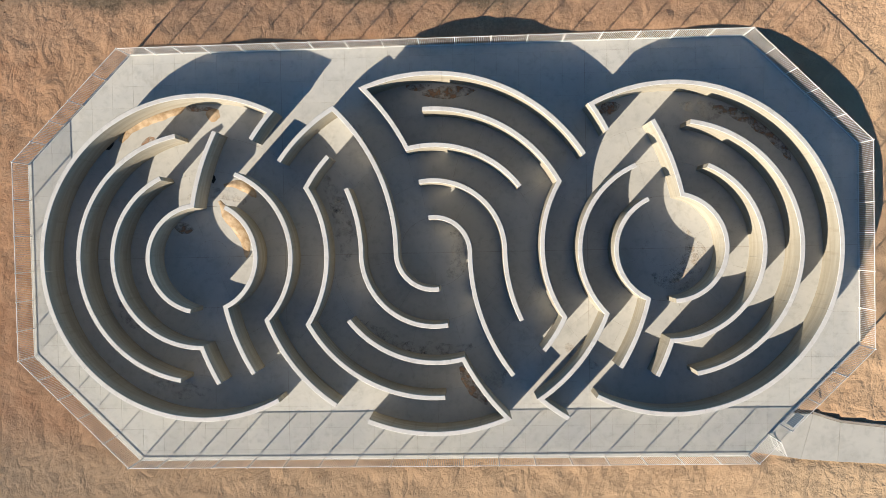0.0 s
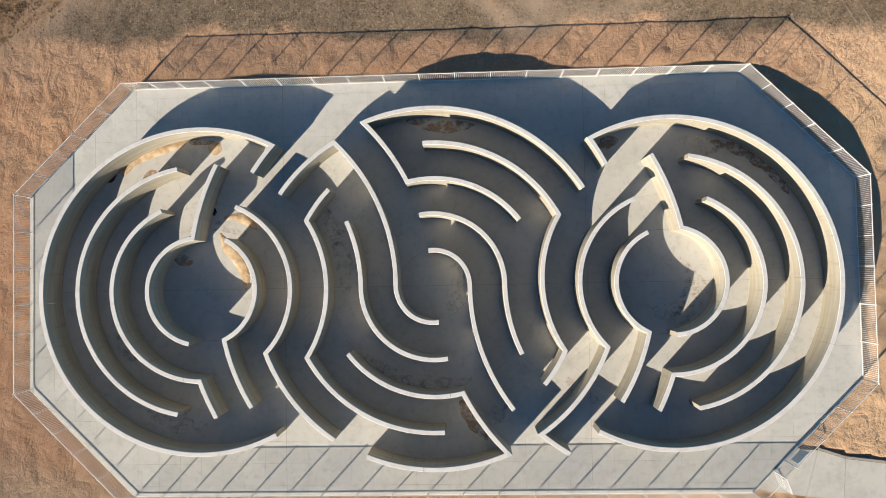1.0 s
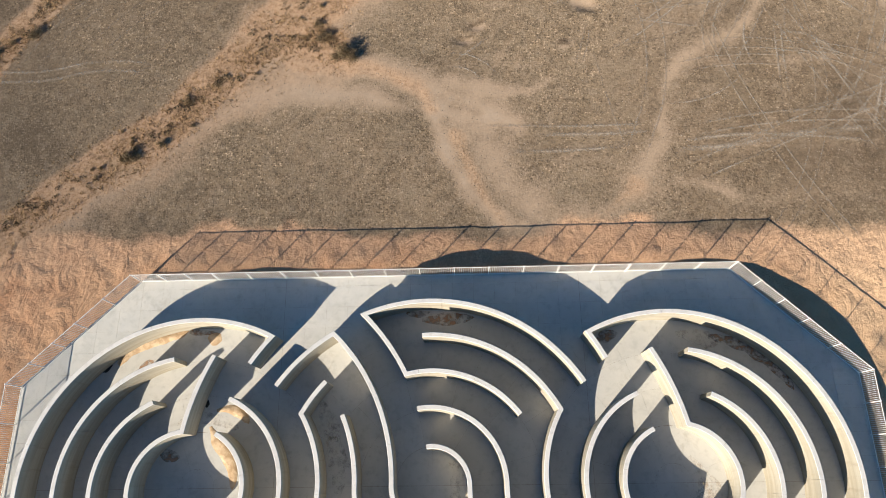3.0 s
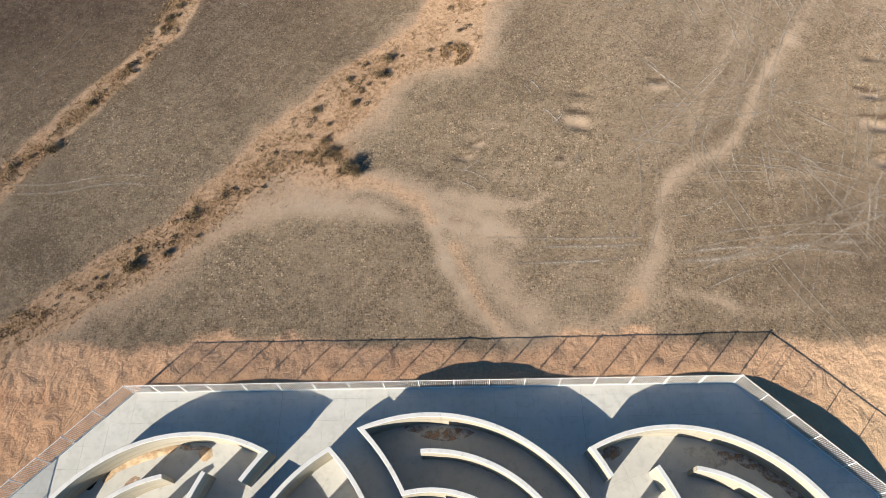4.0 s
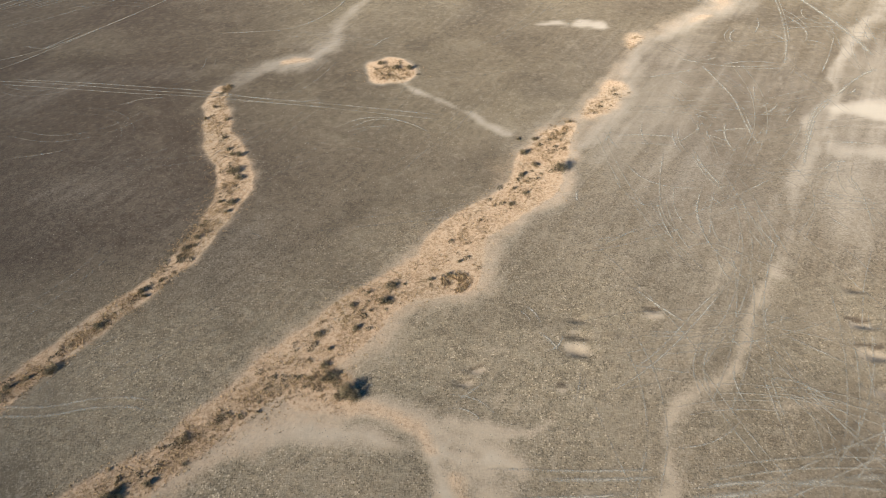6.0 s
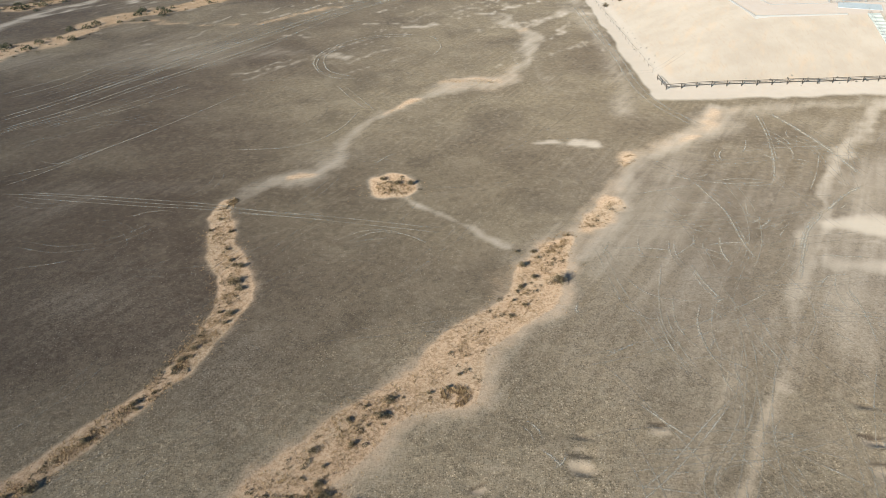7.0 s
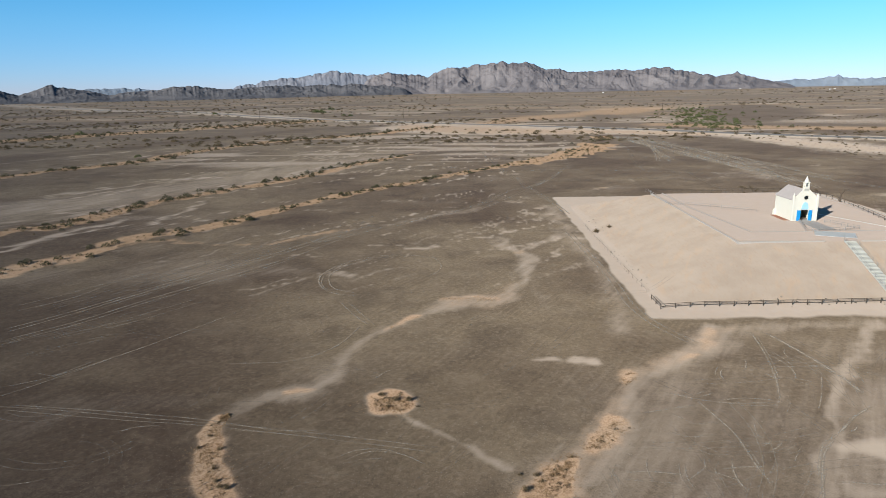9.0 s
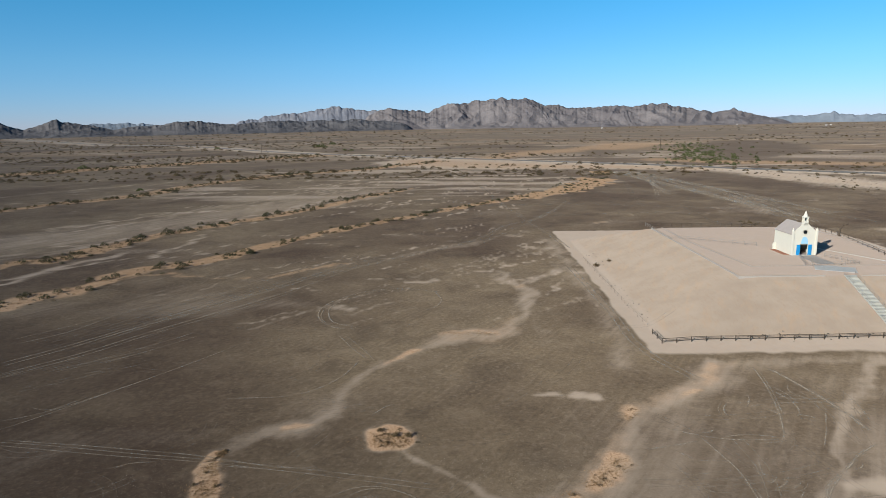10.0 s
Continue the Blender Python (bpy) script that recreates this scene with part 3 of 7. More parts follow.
drift(0, 0.55, 3.6, (8, 68, 7), (13.8, 73.3, 8), (20, 79.5, 9), (24.4, 87.6, 7), (27, 93.3, 6), (29.9, 99, 6), (36.7, 103.2, 7), (43, 108.1, 7), (48.2, 114.8, 7), (57, 118.5, 5), (75, 121, 4))
drift(1, 0.66, 1.4, (8, 66.5, 3.4), (9.4, 69.4, 4.4), (11.6, 72, 2.6))
WASH_LOBE = drift(1, 0.95, 0.9, (-14.4, 33.6, 3), (-11.9, 33.2, 4.2), (-10.4, 32.6, 3))
drift(0, 0.68, 2.4, (8.5, 70, 4), (12.4, 67.5, 3), (16.2, 71, 4), (19.3, 75.8, 4.4), (22.3, 81.7, 5), (25.2, 88.3, 5.4), (26.5, 94.5, 4), (31, 100, 4.4), (37, 104.6, 5), (42.9, 111.4, 5), (47.6, 119.5, 4.6))
drift(0, 0.5, 4.0, (16, 66, 7), (22, 72, 9), (27, 80, 9), (31, 90, 7), (36, 99, 6))
WASH_NE = drift(1, 0.74, 1.6, (15.7, 76, 1.6), (18.8, 78.8, 4.4), (21.3, 82.6, 3.2))
WASH_HILL = drift(1, 0.7, 1.4, (25.3, 95, 1.6), (27.2, 98.6, 2.4))
drift(1, 0.6, 1.4, (36.4, 104.3, 1.2), (39.4, 105.9, 1.8))
drift(1, 0.52, 2.4, (41, 109.6, 2), (44.4, 113.4, 3.4), (46.6, 117, 3))
# the fan below the wash, and the channel that winds east and north from it
drift(0, 0.95, 1.3, (-38, 15, 3), (-30, 18.6, 2.4), (-23, 23.6, 1.6), (-19.8, 25.6, 1.8), (-16.3, 28.1, 2.8), (-13.1, 28.6, 3), (-9.4, 28.1, 1.7), (-5.7, 27.3, 1.1), (-3.8, 26.8, 0.4))
drift(0, 0.95, 1.2, (-17, 31, 3), (-13, 30.6, 3), (-8.7, 30.6, 2.4), (-5.9, 30.6, 2.2), (-3.5, 28.9, 2), (-1.7, 27.5, 2.6), (0.1, 26.9, 2.6), (2.3, 26.2, 2.0), (4.0, 25.1, 1.0))
drift(4, 0.4, 0.8, (-0.6, 27.3, 0.7), (0.7, 26.8, 0.8))
drift(4, 0.35, 0.7, (-2.4, 27.9, 0.5), (-1.6, 27.8, 0.6))
drift(4, 0.3, 0.8, (1, 24.2, 0.6), (2.4, 23.9, 0.8))
drift(1, 0.7, 1.0, (-14, 31.4, 2.6), (-9.5, 30.7, 2), (-5.9, 30.4, 1.2), (-4, 28.9, 1.1), (-2.6, 26.8, 0.9))
drift(0, 1.0, 0.9, (-4, 28.9, 1.6), (-2.3, 26.4, 1.6), (-1.4, 23.5, 1.4), (-0.3, 20.8, 1.5), (1.3, 19.2, 1.7), (2.8, 17.6, 2.2))
drift(0, 0.84, 2.4, (0.4, 26.2, 2.6), (1.8, 23.4, 3.2), (3.4, 20.6, 3.4), (5.6, 18, 3.4))
drift(1, 0.62, 0.8, (-0.4, 24.4, 0.8), (0.5, 21.4, 0.9), (2, 18.8, 1.0), (2.8, 17.4, 1.2))
drift(0, 0.85, 0.7, (-1.7, 29.2, 1.2), (1.5, 28.4, 1.3), (4.6, 28.3, 0.9), (7.2, 29.5, 0.4))
drift(0, 0.8, 1.8, (3, 17.3, 2.4), (6.5, 16.9, 2.2), (10.6, 18.4, 2.2), (13, 20.5, 2.2), (14.1, 22.6, 1.2))
drift(0, 0.8, 0.9, (13, 20.5, 1.2), (14.1, 22.6, 1.1), (15.4, 24.7, 1.1), (15.3, 27.1, 0.9), (16.5, 29.5, 1.2), (17.8, 31.4, 1.4), (19.8, 32.8, 1.6), (21.5, 33.4, 1.5), (23.5, 35.8, 1.4),
      (24.8, 38.3, 1.3), (26.7, 42.1, 1.1), (28.4, 44.3, 1.0), (30.4, 46.6, 1.1))
drift(0, 0.66, 1.4, (30.4, 46.6, 1.1), (32.8, 50.2, 1.5), (34.3, 53.8, 1.7), (36.8, 58.5, 2), (38.9, 62.6, 2.2), (42.5, 69.4, 2.8), (46.7, 76.4, 2.8), (52.3, 85.2, 2.6), (59.7, 95.6, 2.8), (65.5, 103.3, 2.6), (73.7, 113.4, 2.6), (80.6, 120.5, 3))
drift(1, 0.62, 0.9, (10.6, 18.6, 0.9), (12.6, 20.2, 1.5))
drift(0, 0.85, 0.7, (15.7, 21.1, 0.4), (17.4, 20.7, 0.9), (19.2, 20, 0.5))
drift(0, 0.5, 0.9, (-2, 24.6, 0.5), (4, 24.2, 0.7), (10, 24.0, 0.4))
drift(0, 0.5, 0.9, (2, 22.6, 0.4), (8, 22.8, 0.8), (14, 22.6, 0.5))
drift(0, 0.45, 1.0, (14, 23.4, 0.6), (20, 23.8, 0.9), (28, 25.4, 0.7), (36, 26.4, 0.5))
drift(0, 0.45, 1.0, (19, 19.6, 0.5), (26, 19.2, 0.8), (34, 18.2, 0.6))
drift(0, 0.4, 3.5, (5, 20, 4), (9, 22, 4), (14, 26, 4))
drift(0, 0.45, 5.0, (16, 33, 7), (24, 46, 9), (28, 60, 10), (26, 72, 12))
drift(0, 0.55, 6.0, (40, 52, 9), (46, 66, 13), (53, 76, 12), (66, 92, 12))
drift(0, 0.85, 2.8, (44.5, 66.8, 3), (49, 66.6, 4.6), (57, 66.8, 6))
drift(0, 0.95, 2.4, (47.5, 76.2, 3), (51.5, 76, 5.4), (57, 75.4, 7), (64, 75, 7))
drift(0, 0.8, 1.6, (46.5, 72.5, 1.2), (52, 71.4, 2.2), (58, 71, 2.4))
drift(0, 0.9, 1.0, (13.8, 103.0, 1.6), (16.6, 103.6, 2.2))
drift(0, 0.9, 1.0, (20, 103.2, 3.4), (22.4, 101.8, 3.0))
ROUND_PATCH = drift(1, 1.0, 0.8, (-12.6, 89, 5.4), (-10.9, 88.6, 7.4), (-9.2, 88, 6))
halo(ROUND_PATCH, 1.1, 0.7, 1.0)
drift(0, 0.75, 0.8, (-8.4, 85.2, 0.7), (-4.5, 81, 0.6), (0, 76.6, 0.8), (5, 72, 1.4))
drift(0, 0.35, 3.0, (17, 128, 2), (17.6, 150, 3), (20, 176, 3))
drift(1, 0.5, 2.5, (13, 178, 3), (17.5, 179, 4))
drift(0, 0.7, 2.5, (16, 176, 3), (24, 190, 4), (32, 196, 4))
drift(0, 0.55, 5.0, (30, 118, 6), (34, 140, 4), (36, 176, 5), (34, 205, 6), (36, 250, 7))
for px, py, pw in ((17.3, 41.3, 1.0), (17, 44.6, 0.5), (10.2, 40, 0.5), (10, 38.1, 0.6), (9.7, 36.2, 1.3), (0.6, 34.3, 0.7), (-0.4, 33, 0.7), (35.4, 39.5, 1.1), (35.1, 36, 1.5), (34.3, 32.3, 1.3), (-10.6, 24.1, 0.6), (7.8, 32.3, 0.5)):
    drift(0, 0.8, 0.45, (px - pw * 0.35, py, pw * 0.9), (px + pw * 0.35, py, pw * 0.9))
    # dark strip on each pit's far edge: its shade, painted into the ground colour
    drift(4, 0.8, 0.4, (px - pw * 0.7, py + pw * 0.75, 0.25), (px + pw * 0.7, py + pw * 0.75, 0.25))
# long washes of the middle distance, with pale flats between them
WASH_FAR = [
    drift(1, 1.0, 3.0, (-190, 150, 9), (-161, 203.2, 10), (-138.1, 227.8, 10), (-131, 262, 8), (-113.4, 294.1, 9), (-88.5, 340.2, 9), (-70.1, 388.9, 9), (-40, 450, 8)),
    drift(1, 1.0, 3.0, (-150, 110, 9), (-119.8, 160.6, 9), (-109.8, 176.5, 9), (-101.6, 199.5, 8), (-84.9, 217.9, 8), (-69.9, 249.2, 7), (-53.1, 277.9, 7),
          (-31.5, 306.2, 6), (-5.3, 344.9, 6), (20, 374, 8), (46, 405, 17), (72, 442, 22), (104, 515, 24), (124, 585, 18)),
    drift(1, 0.9, 6.0, (-300, 280, 10), (-243.1, 384.7, 12), (-212.2, 427.3, 12), (-200, 491.5, 14), (-169.6, 581.3, 16), (-99.6, 653.8, 18), (-24.7, 781, 22)),
    drift(1, 0.9, 12.0, (-520, 520, 40), (-413.4, 690.6, 46), (-366.3, 744.5, 46), (-302.5, 840.6, 46), (-212, 961.5, 46)),
]
drift(1, 0.7, 2.0, (-97, 197, 2), (-72, 192.4, 2), (-58, 192, 2.4), (-46.7, 203.3, 2.4), (-36.7, 208.8, 2.4))
drift(0, 0.42, 3.0, (-40, 206, 3), (-23, 220, 4), (-5, 236, 5), (10, 250, 5))
drift(0, 0.9, 2.5, (-137.1, 180.4, 3), (-132.8, 194.4, 3.5), (-131.9, 210.6, 3.5), (-121.7, 232.3, 3))
drift(0, 0.9, 2.0, (-107.2, 223.6, 2.4), (-108.7, 236.1, 2.4), (-106.3, 251, 2), (-107.9, 266.6, 2))
drift(0, 0.5, 20.0, (-220, 230, 40), (-170, 262, 50), (-135, 310, 40), (-100, 372, 34), (-60, 440, 30))
drift(0, 0.7, 8.0, (-112, 300, 8), (-88, 345, 10), (-60, 400, 10))
drift(0, 0.75, 1.5, (53, 291, 2), (60, 293, 5), (68, 296, 2))
drift(1, 0.6, 2.0, (57, 292, 2), (64, 295, 3))
drift(0, 0.8, 1.5, (113, 418, 2), (131, 408, 4))
drift(0, 0.7, 1.5, (87, 374, 2), (100, 373, 4))
drift(0, 0.5, 8.0, (154, 382, 8), (151, 332, 12), (153, 303, 14), (162, 280, 12))
drift(0, 0.62, 2.5, (141, 585, 4), (147, 504, 3), (148, 431, 3), (154, 382, 3), (151, 332, 3), (151, 303, 3))
drift(0, 0.6, 2.5, (146, 584, 4), (159, 502, 3), (162, 419, 3), (160, 365, 3), (156, 324, 3))
for px, py, pw in ((48, 317, 7), (28, 345, 5), (62, 345, 5), (84, 360, 5), (52, 300, 4), (-12, 185, 5), (-30, 158, 3), (20, 262, 5), (90, 420, 8), (30, 236, 5), (140, 390, 6)):
    drift(0, 0.8, 2.5, (px - pw, py, pw * 0.6), (px + pw, py, pw * 0.6))
rng_dust = random.Random(31)
for _ in range(220):         # wind streaks of silt over the east plain
    y0 = rng_dust.uniform(19, 105)
    x0 = rng_dust.uniform(max(-2, (y0 - 45) * 0.62 + 4), 16 + 0.62 * y0)
    half, w0, a = rng_dust.uniform(2, 9), rng_dust.uniform(0.05, 0.35), rng_dust.choice((0.05, 0.2, 0.95, 0.95, 1.1)) + rng_dust.gauss(0, 0.12)
    dx, dy = half * math.cos(a), half * math.sin(a)
    drift(0, rng_dust.uniform(0.25, 0.55), 0.4 + w0 * 0.5, (x0 - dx, y0 - dy, w0), (x0 + rng_dust.uniform(-0.6, 0.6), y0, w0 * 1.3), (x0 + dx, y0 + dy, w0 * 0.4))
for _ in range(80):          # streaks of pale flat beside the long west wash
    k, off, n = rng_dust.randrange(0, len(WASH_FAR[0]) - 6), rng_dust.uniform(6, 62), rng_dust.randrange(3, 9)
    run = WASH_FAR[0][k:k + n].copy()
    run[:, 0] -= off * 0.85
    run[:, 1] += off * 0.5
    run[:, 2] = rng_dust.uniform(0.8, 4.5)
    DRIFTS.append((0, rng_dust.uniform(0.4, 0.85), rng_dust.uniform(1.5, 5), run))
for _ in range(170):         # thin pale scuffs all over the middle distance
    y0 = 150 * math.exp(rng_dust.random() * 1.35)
    x0, half, w0 = rng_dust.uniform(-0.62, 0.62) * y0, rng_dust.uniform(4, 30) * y0 / 250, rng_dust.uniform(0.2, 1.1) * y0 / 250
    lean = rng_dust.choice((0.1, 0.9, 1.2)) + rng_dust.gauss(0, 0.3)
    drift(0, rng_dust.uniform(0.5, 1.0), 0.8 + w0 * 0.5, (x0 - half, y0 - half * lean, w0), (x0, y0 + rng_dust.uniform(-1, 1), w0 * 1.4), (x0 + half, y0 + half * lean, w0 * 0.6))
# the highway's cleared strip
HIGHWAY = curve_through([(-2373, 3359), (-1060, 1840), (-677.8, 1522.9), (-292.1, 1073.4), (-12.1, 839.3), (166, 690.3), (266.6, 591.1), (335.2, 529.5), (470, 410), (640, 260)], 20)
DRIFTS.append((0, 1.0, 12.0, np.c_[HIGHWAY, 20 + 0.035 * np.hypot(HIGHWAY[:, 0], HIGHWAY[:, 1])]))
drift(1, 0.55, 30.0, (-60, 800, 60), (0, 720, 110), (80, 670, 80), (150, 650, 50), (220, 610, 40))
drift(0, 0.9, 24.0, (-60, 800, 110), (0, 720, 150), (80, 680, 110), (160, 650, 80), (235, 600, 60), (262, 500, 60), (290, 430, 60), (360, 350, 70))
drift(1, 0.35, 20.0, (244, 560, 30), (262, 490, 36), (290, 430, 36), (350, 350, 40))
drift(1, 0.6, 40.0, (20, 820, 60), (100, 960, 80), (230, 1080, 120), (330, 1250, 140))
drift(1, 0.6, 30.0, (230, 760, 60), (290, 700, 60), (400, 640, 60), (560, 560, 60))
# varnished plateaus that stay bare of dust
drift(4, 0.75, 30.0, (330, 800, 60), (400, 920, 130), (470, 1080, 150), (530, 1260, 120))
drift(4, 0.5, 24.0, (165, 830, 40), (185, 920, 60), (215, 1020, 50))
drift(4, 0.9, 30.0, (-30, 1180, 60), (60, 1230, 110), (120, 1180, 60))
drift(4, 1.0, 10.0, (100, 545, 24), (140, 530, 60), (180, 500, 90), (205, 440, 60), (225, 380, 40))
drift(4, 1.0, 14.0, (30, 290, 24), (60, 330, 50), (100, 390, 70), (140, 450, 90), (180, 420, 70))
drift(4, 1.0, 12.0, (75, 275, 24), (120, 290, 40), (165, 290, 40), (205, 310, 50), (230, 345, 50))
drift(4, 0.9, 22.0, (-330, 440, 40), (-290, 520, 50), (-250, 610, 40), (-190, 740, 36), (-100, 810, 30))
drift(4, 0.8, 30.0, (-600, 800, 60), (-480, 950, 90), (-330, 1040, 60))
drift(4, 0.8, 40.0, (-900, 1200, 90), (-700, 1500, 130), (-500, 1700, 90))
drift(0, 0.6, 50.0, (150, 900, 90), (330, 820, 110), (560, 700, 120), (800, 500, 120))
drift(0, 0.5, 60.0, (-700, 1100, 90), (-350, 1300, 110), (60, 1200, 110), (400, 1300, 120), (900, 1100, 120))


def spaced(start, end, step, grow):
    out, s = [start], step
    while out[-1] < end:
        out.append(out[-1] + s)
        s += grow * s
    return out


def build_ground():
    side = spaced(42, 5200, 0.28, 0.0195)
    xs = np.array([-v for v in side[::-1]] + list(np.arange(-41.72, 41.9, 0.28)) + side)
    ahead, back = spaced(62, 4980, 0.28, 0.0155), spaced(25, 3000, 0.4, 0.06)
    ys = np.array([-v for v in back[::-1]] + list(np.arange(-24.72, 61.9, 0.28)) + ahead)
    x, y = np.meshgrid(xs, ys)
    z = height(x, y)
    cover = np.zeros((*x.shape, 4))
    wobble = (value_noise(x, y, 3.0, 8) - 0.5) * 1.2 + (value_noise(x, y, 1.1, 9) - 0.5) * 0.6
    lost = np.hypot(x, y)
    sway = np.clip(lost / 60, 0.8, 8)
    xw = x + sway * (1.5 * (value_noise(x, y, 7, 24) - 0.5) + 0.5 * (value_noise(x, y, 2.6, 25) - 0.5)) + 0.02 * lost * (value_noise(x, y, 60, 28) - 0.5) * smooth(120, 260, lost)
    yw = y + sway * (1.5 * (value_noise(x, y, 7, 26) - 0.5) + 0.9 * (value_noise(x, y, 2.6, 27) - 0.5))
    bare = np.zeros(x.shape)
    for kind, strength, soft, line in DRIFTS:
        if kind == 0:
            soft = soft * (1.5 if line[:, 1].max() < 60 else 1.15)
        reach = line[:, 2].max() / 2 + soft + 2 + 0.012 * np.hypot(line[:, 0], line[:, 1]).max()
        i0, i1 = np.searchsorted(xs, [line[:, 0].min() - reach, line[:, 0].max() + reach])
        j0, j1 = np.searchsorted(ys, [line[:, 1].min() - reach, line[:, 1].max() + reach])
        if i1 <= i0 or j1 <= j0:
            continue
        px, py = x[j0:j1, i0:i1], y[j0:j1, i0:i1]
        best = np.full(px.shape, -1e9)
        for a, b in zip(line[:-1], line[1:]):
            lo, hi = np.minimum(a, b), np.maximum(a, b)
            u0, u1 = np.searchsorted(px[0], [lo[0] - reach, hi[0] + reach])
            v0, v1 = np.searchsorted(py[:, 0], [lo[1] - reach, hi[1] + reach])
            if u1 <= u0 or v1 <= v0:
                continue
            qx, qy = xw[j0:j1, i0:i1][v0:v1, u0:u1], yw[j0:j1, i0:i1][v0:v1, u0:u1]
            d = b - a
            k = np.clip(((qx - a[0]) * d[0] + (qy - a[1]) * d[1]) / (d[0] ** 2 + d[1] ** 2 + 1e-9), 0, 1)
            gap = (a[2] + k * d[2]) / 2 - np.hypot(qx - a[0] - k * d[0], qy - a[1] - k * d[1])
            best[v0:v1, u0:u1] = np.maximum(best[v0:v1, u0:u1], gap)
        m = strength * smooth(-soft, soft * 0.8, best + wobble[j0:j1, i0:i1] * min(soft, 2.0) * 0.6)
        if kind == 4:
            bare[j0:j1, i0:i1] = np.maximum(bare[j0:j1, i0:i1], m)
        else:
            cover[j0:j1, i0:i1, kind] = np.maximum(cover[j0:j1, i0:i1, kind], m)
    # faint blown dust everywhere, drawn out across the plain
    dust = value_noise(x * 0.35, y, 26, 10) * 0.6 + value_noise(x * 0.5, y, 9, 11) * 0.4
    east = smooth(-14, 18, x - 0.10 * (y - 30)) * smooth(135, 80, y) * smooth(-40, 10, y)
    fore = smooth(46, 26, y) * smooth(-28, -8, x) * smooth(27, 15, x)
    cover[..., 0] = np.maximum(cover[..., 0], np.maximum(0.36 * east * (0.3 + 0.7 * smooth(24, 52, y)), 0.24 * fore) * (0.8 + 0.4 * value_noise(x, y, 9, 18)))
    cover[..., 0] = np.maximum(cover[..., 0], smooth(0.5, 0.85, dust) * 0.35)
    flecks = value_noise(x * 0.13, y, 24, 19) * 0.6 + value_noise(x * 0.2, y, 9, 20) * 0.4
    cover[..., 0] = np.maximum(cover[..., 0], smooth(0.54, 0.72, flecks) * 0.7 * smooth(190, 330, y + 0.25 * np.abs(x)) * smooth(-0.05, 0.3, value_noise(x, y, 180, 22) - 0.3))
    band = value_noise(x * 0.12, y, 130, 12) * 0.7 + value_noise(x * 0.2, y, 50, 13) * 0.3
    cover[..., 0] = np.maximum(cover[..., 0], np.maximum(0.2, 0.5 * smooth(0.42, 0.66, band)) * smooth(430, 760, y + 0.3 * np.maximum(0, x - 120)))
    cover[..., 1] = np.maximum(cover[..., 1], smooth(0.5, 0.7, value_noise(x * 0.15, y, 90, 14)) * 0.36 * smooth(560, 900, y))
    rim = smooth(0.1, 0.75, bare)
    cover[..., 0] *= 1 - 0.72 * rim
    cover[..., 1] *= 1 - 0.9 * rim * (lost > 500)
    # scraped soil round the terrace
    line = 16.7 + 2.4 * (value_noise(x, y, 5, 15) - 0.5) + 1.2 * (value_noise(x, y, 1.7, 29) - 0.5) - 0.05 * np.maximum(0, -x - 20)
    cover[..., 2] = smooth(1.5, -1.5, y - line) * smooth(-90, -60, x) * smooth(90, 50, x)
    # the hill's fill, with an apron round its foot
    apron = np.minimum(np.minimum(x - 37.7, HILL[2] + 4 - x), np.minimum((y - 125.0) * 0.5, HILL[3] + 20 - y))
    cover[..., 3] = smooth(-2.0, 1.5, apron + 0.7 * (value_noise(x, y, 9, 16) - 0.5) + 0.7 * (value_noise(x, y, 3.4, 37) - 0.5))
    ny, nx = x.shape
    idx = np.arange(nx * ny).reshape(ny, nx)
    quads = np.stack([idx[:-1, :-1], idx[:-1, 1:], idx[1:, 1:], idx[1:, :-1]], -1).reshape(-1, 4)
    m = bpy.data.meshes.new("ground")
    m.vertices.add(nx * ny)
    m.vertices.foreach_set("co", np.stack([x, y, z], -1).astype(np.float32).ravel())
    m.loops.add(quads.size)
    m.loops.foreach_set("vertex_index", quads.astype(np.int32).ravel())
    m.polygons.add(len(quads))
    m.polygons.foreach_set("loop_start", np.arange(0, quads.size, 4, dtype=np.int32))
    m.polygons.foreach_set("use_smooth", np.ones(len(quads), bool))
    m.update()
    layer = m.attributes.new("cover", "FLOAT_COLOR", "POINT")
    layer.data.foreach_set("color", cover.astype(np.float32).ravel())
    # dark stone fields; bands along y also put view-angle brightness into the colour
    varnish_and_shade = (0.5 + 0.25 * smooth(100, 70, y)) * smooth(-8, -55, x) * smooth(24, 60, y) * smooth(190, 120, y) + 0.58 * smooth(32, 58, y) * (1 - smooth(170, 300, y) * (0.15 + 0.6 * smooth(-40, -140, x - 0.2 * (y - 250)) + 0.5 * smooth(420, 560, y))) + 0.55 * smooth(-60, -170, x) * smooth(110, 190, y)
    varnish_and_shade = varnish_and_shade + 0.26 * smooth(9, 18, x) * smooth(44, 30, y) * smooth(14, 18, y)
    flat_west = smooth(-40, -140, x - 0.2 * (y - 250))
    varnish_and_shade = np.maximum(varnish_and_shade, 0.75 * smooth(140, 240, y) * (1 - 0.4 * smooth(650, 1100, y)) * (1 - 0.35 * flat_west))
    varnish_and_shade = np.maximum(varnish_and_shade, 0.9 * rim)
    varnish_and_shade = varnish_and_shade * (1 - 0.22 * smooth(60, 78, y) * smooth(175, 130, y) * smooth(30, 10, x)) + 0.08 * smooth(32, 24, y) * smooth(16, 22, y) * smooth(-14, 0, x)
    varnish_and_shade = np.clip(varnish_and_shade * (0.5 + 0.62 * value_noise(x, y, 34, 23) + 0.4 * value_noise(x, y, 11, 38)), 0, 1)
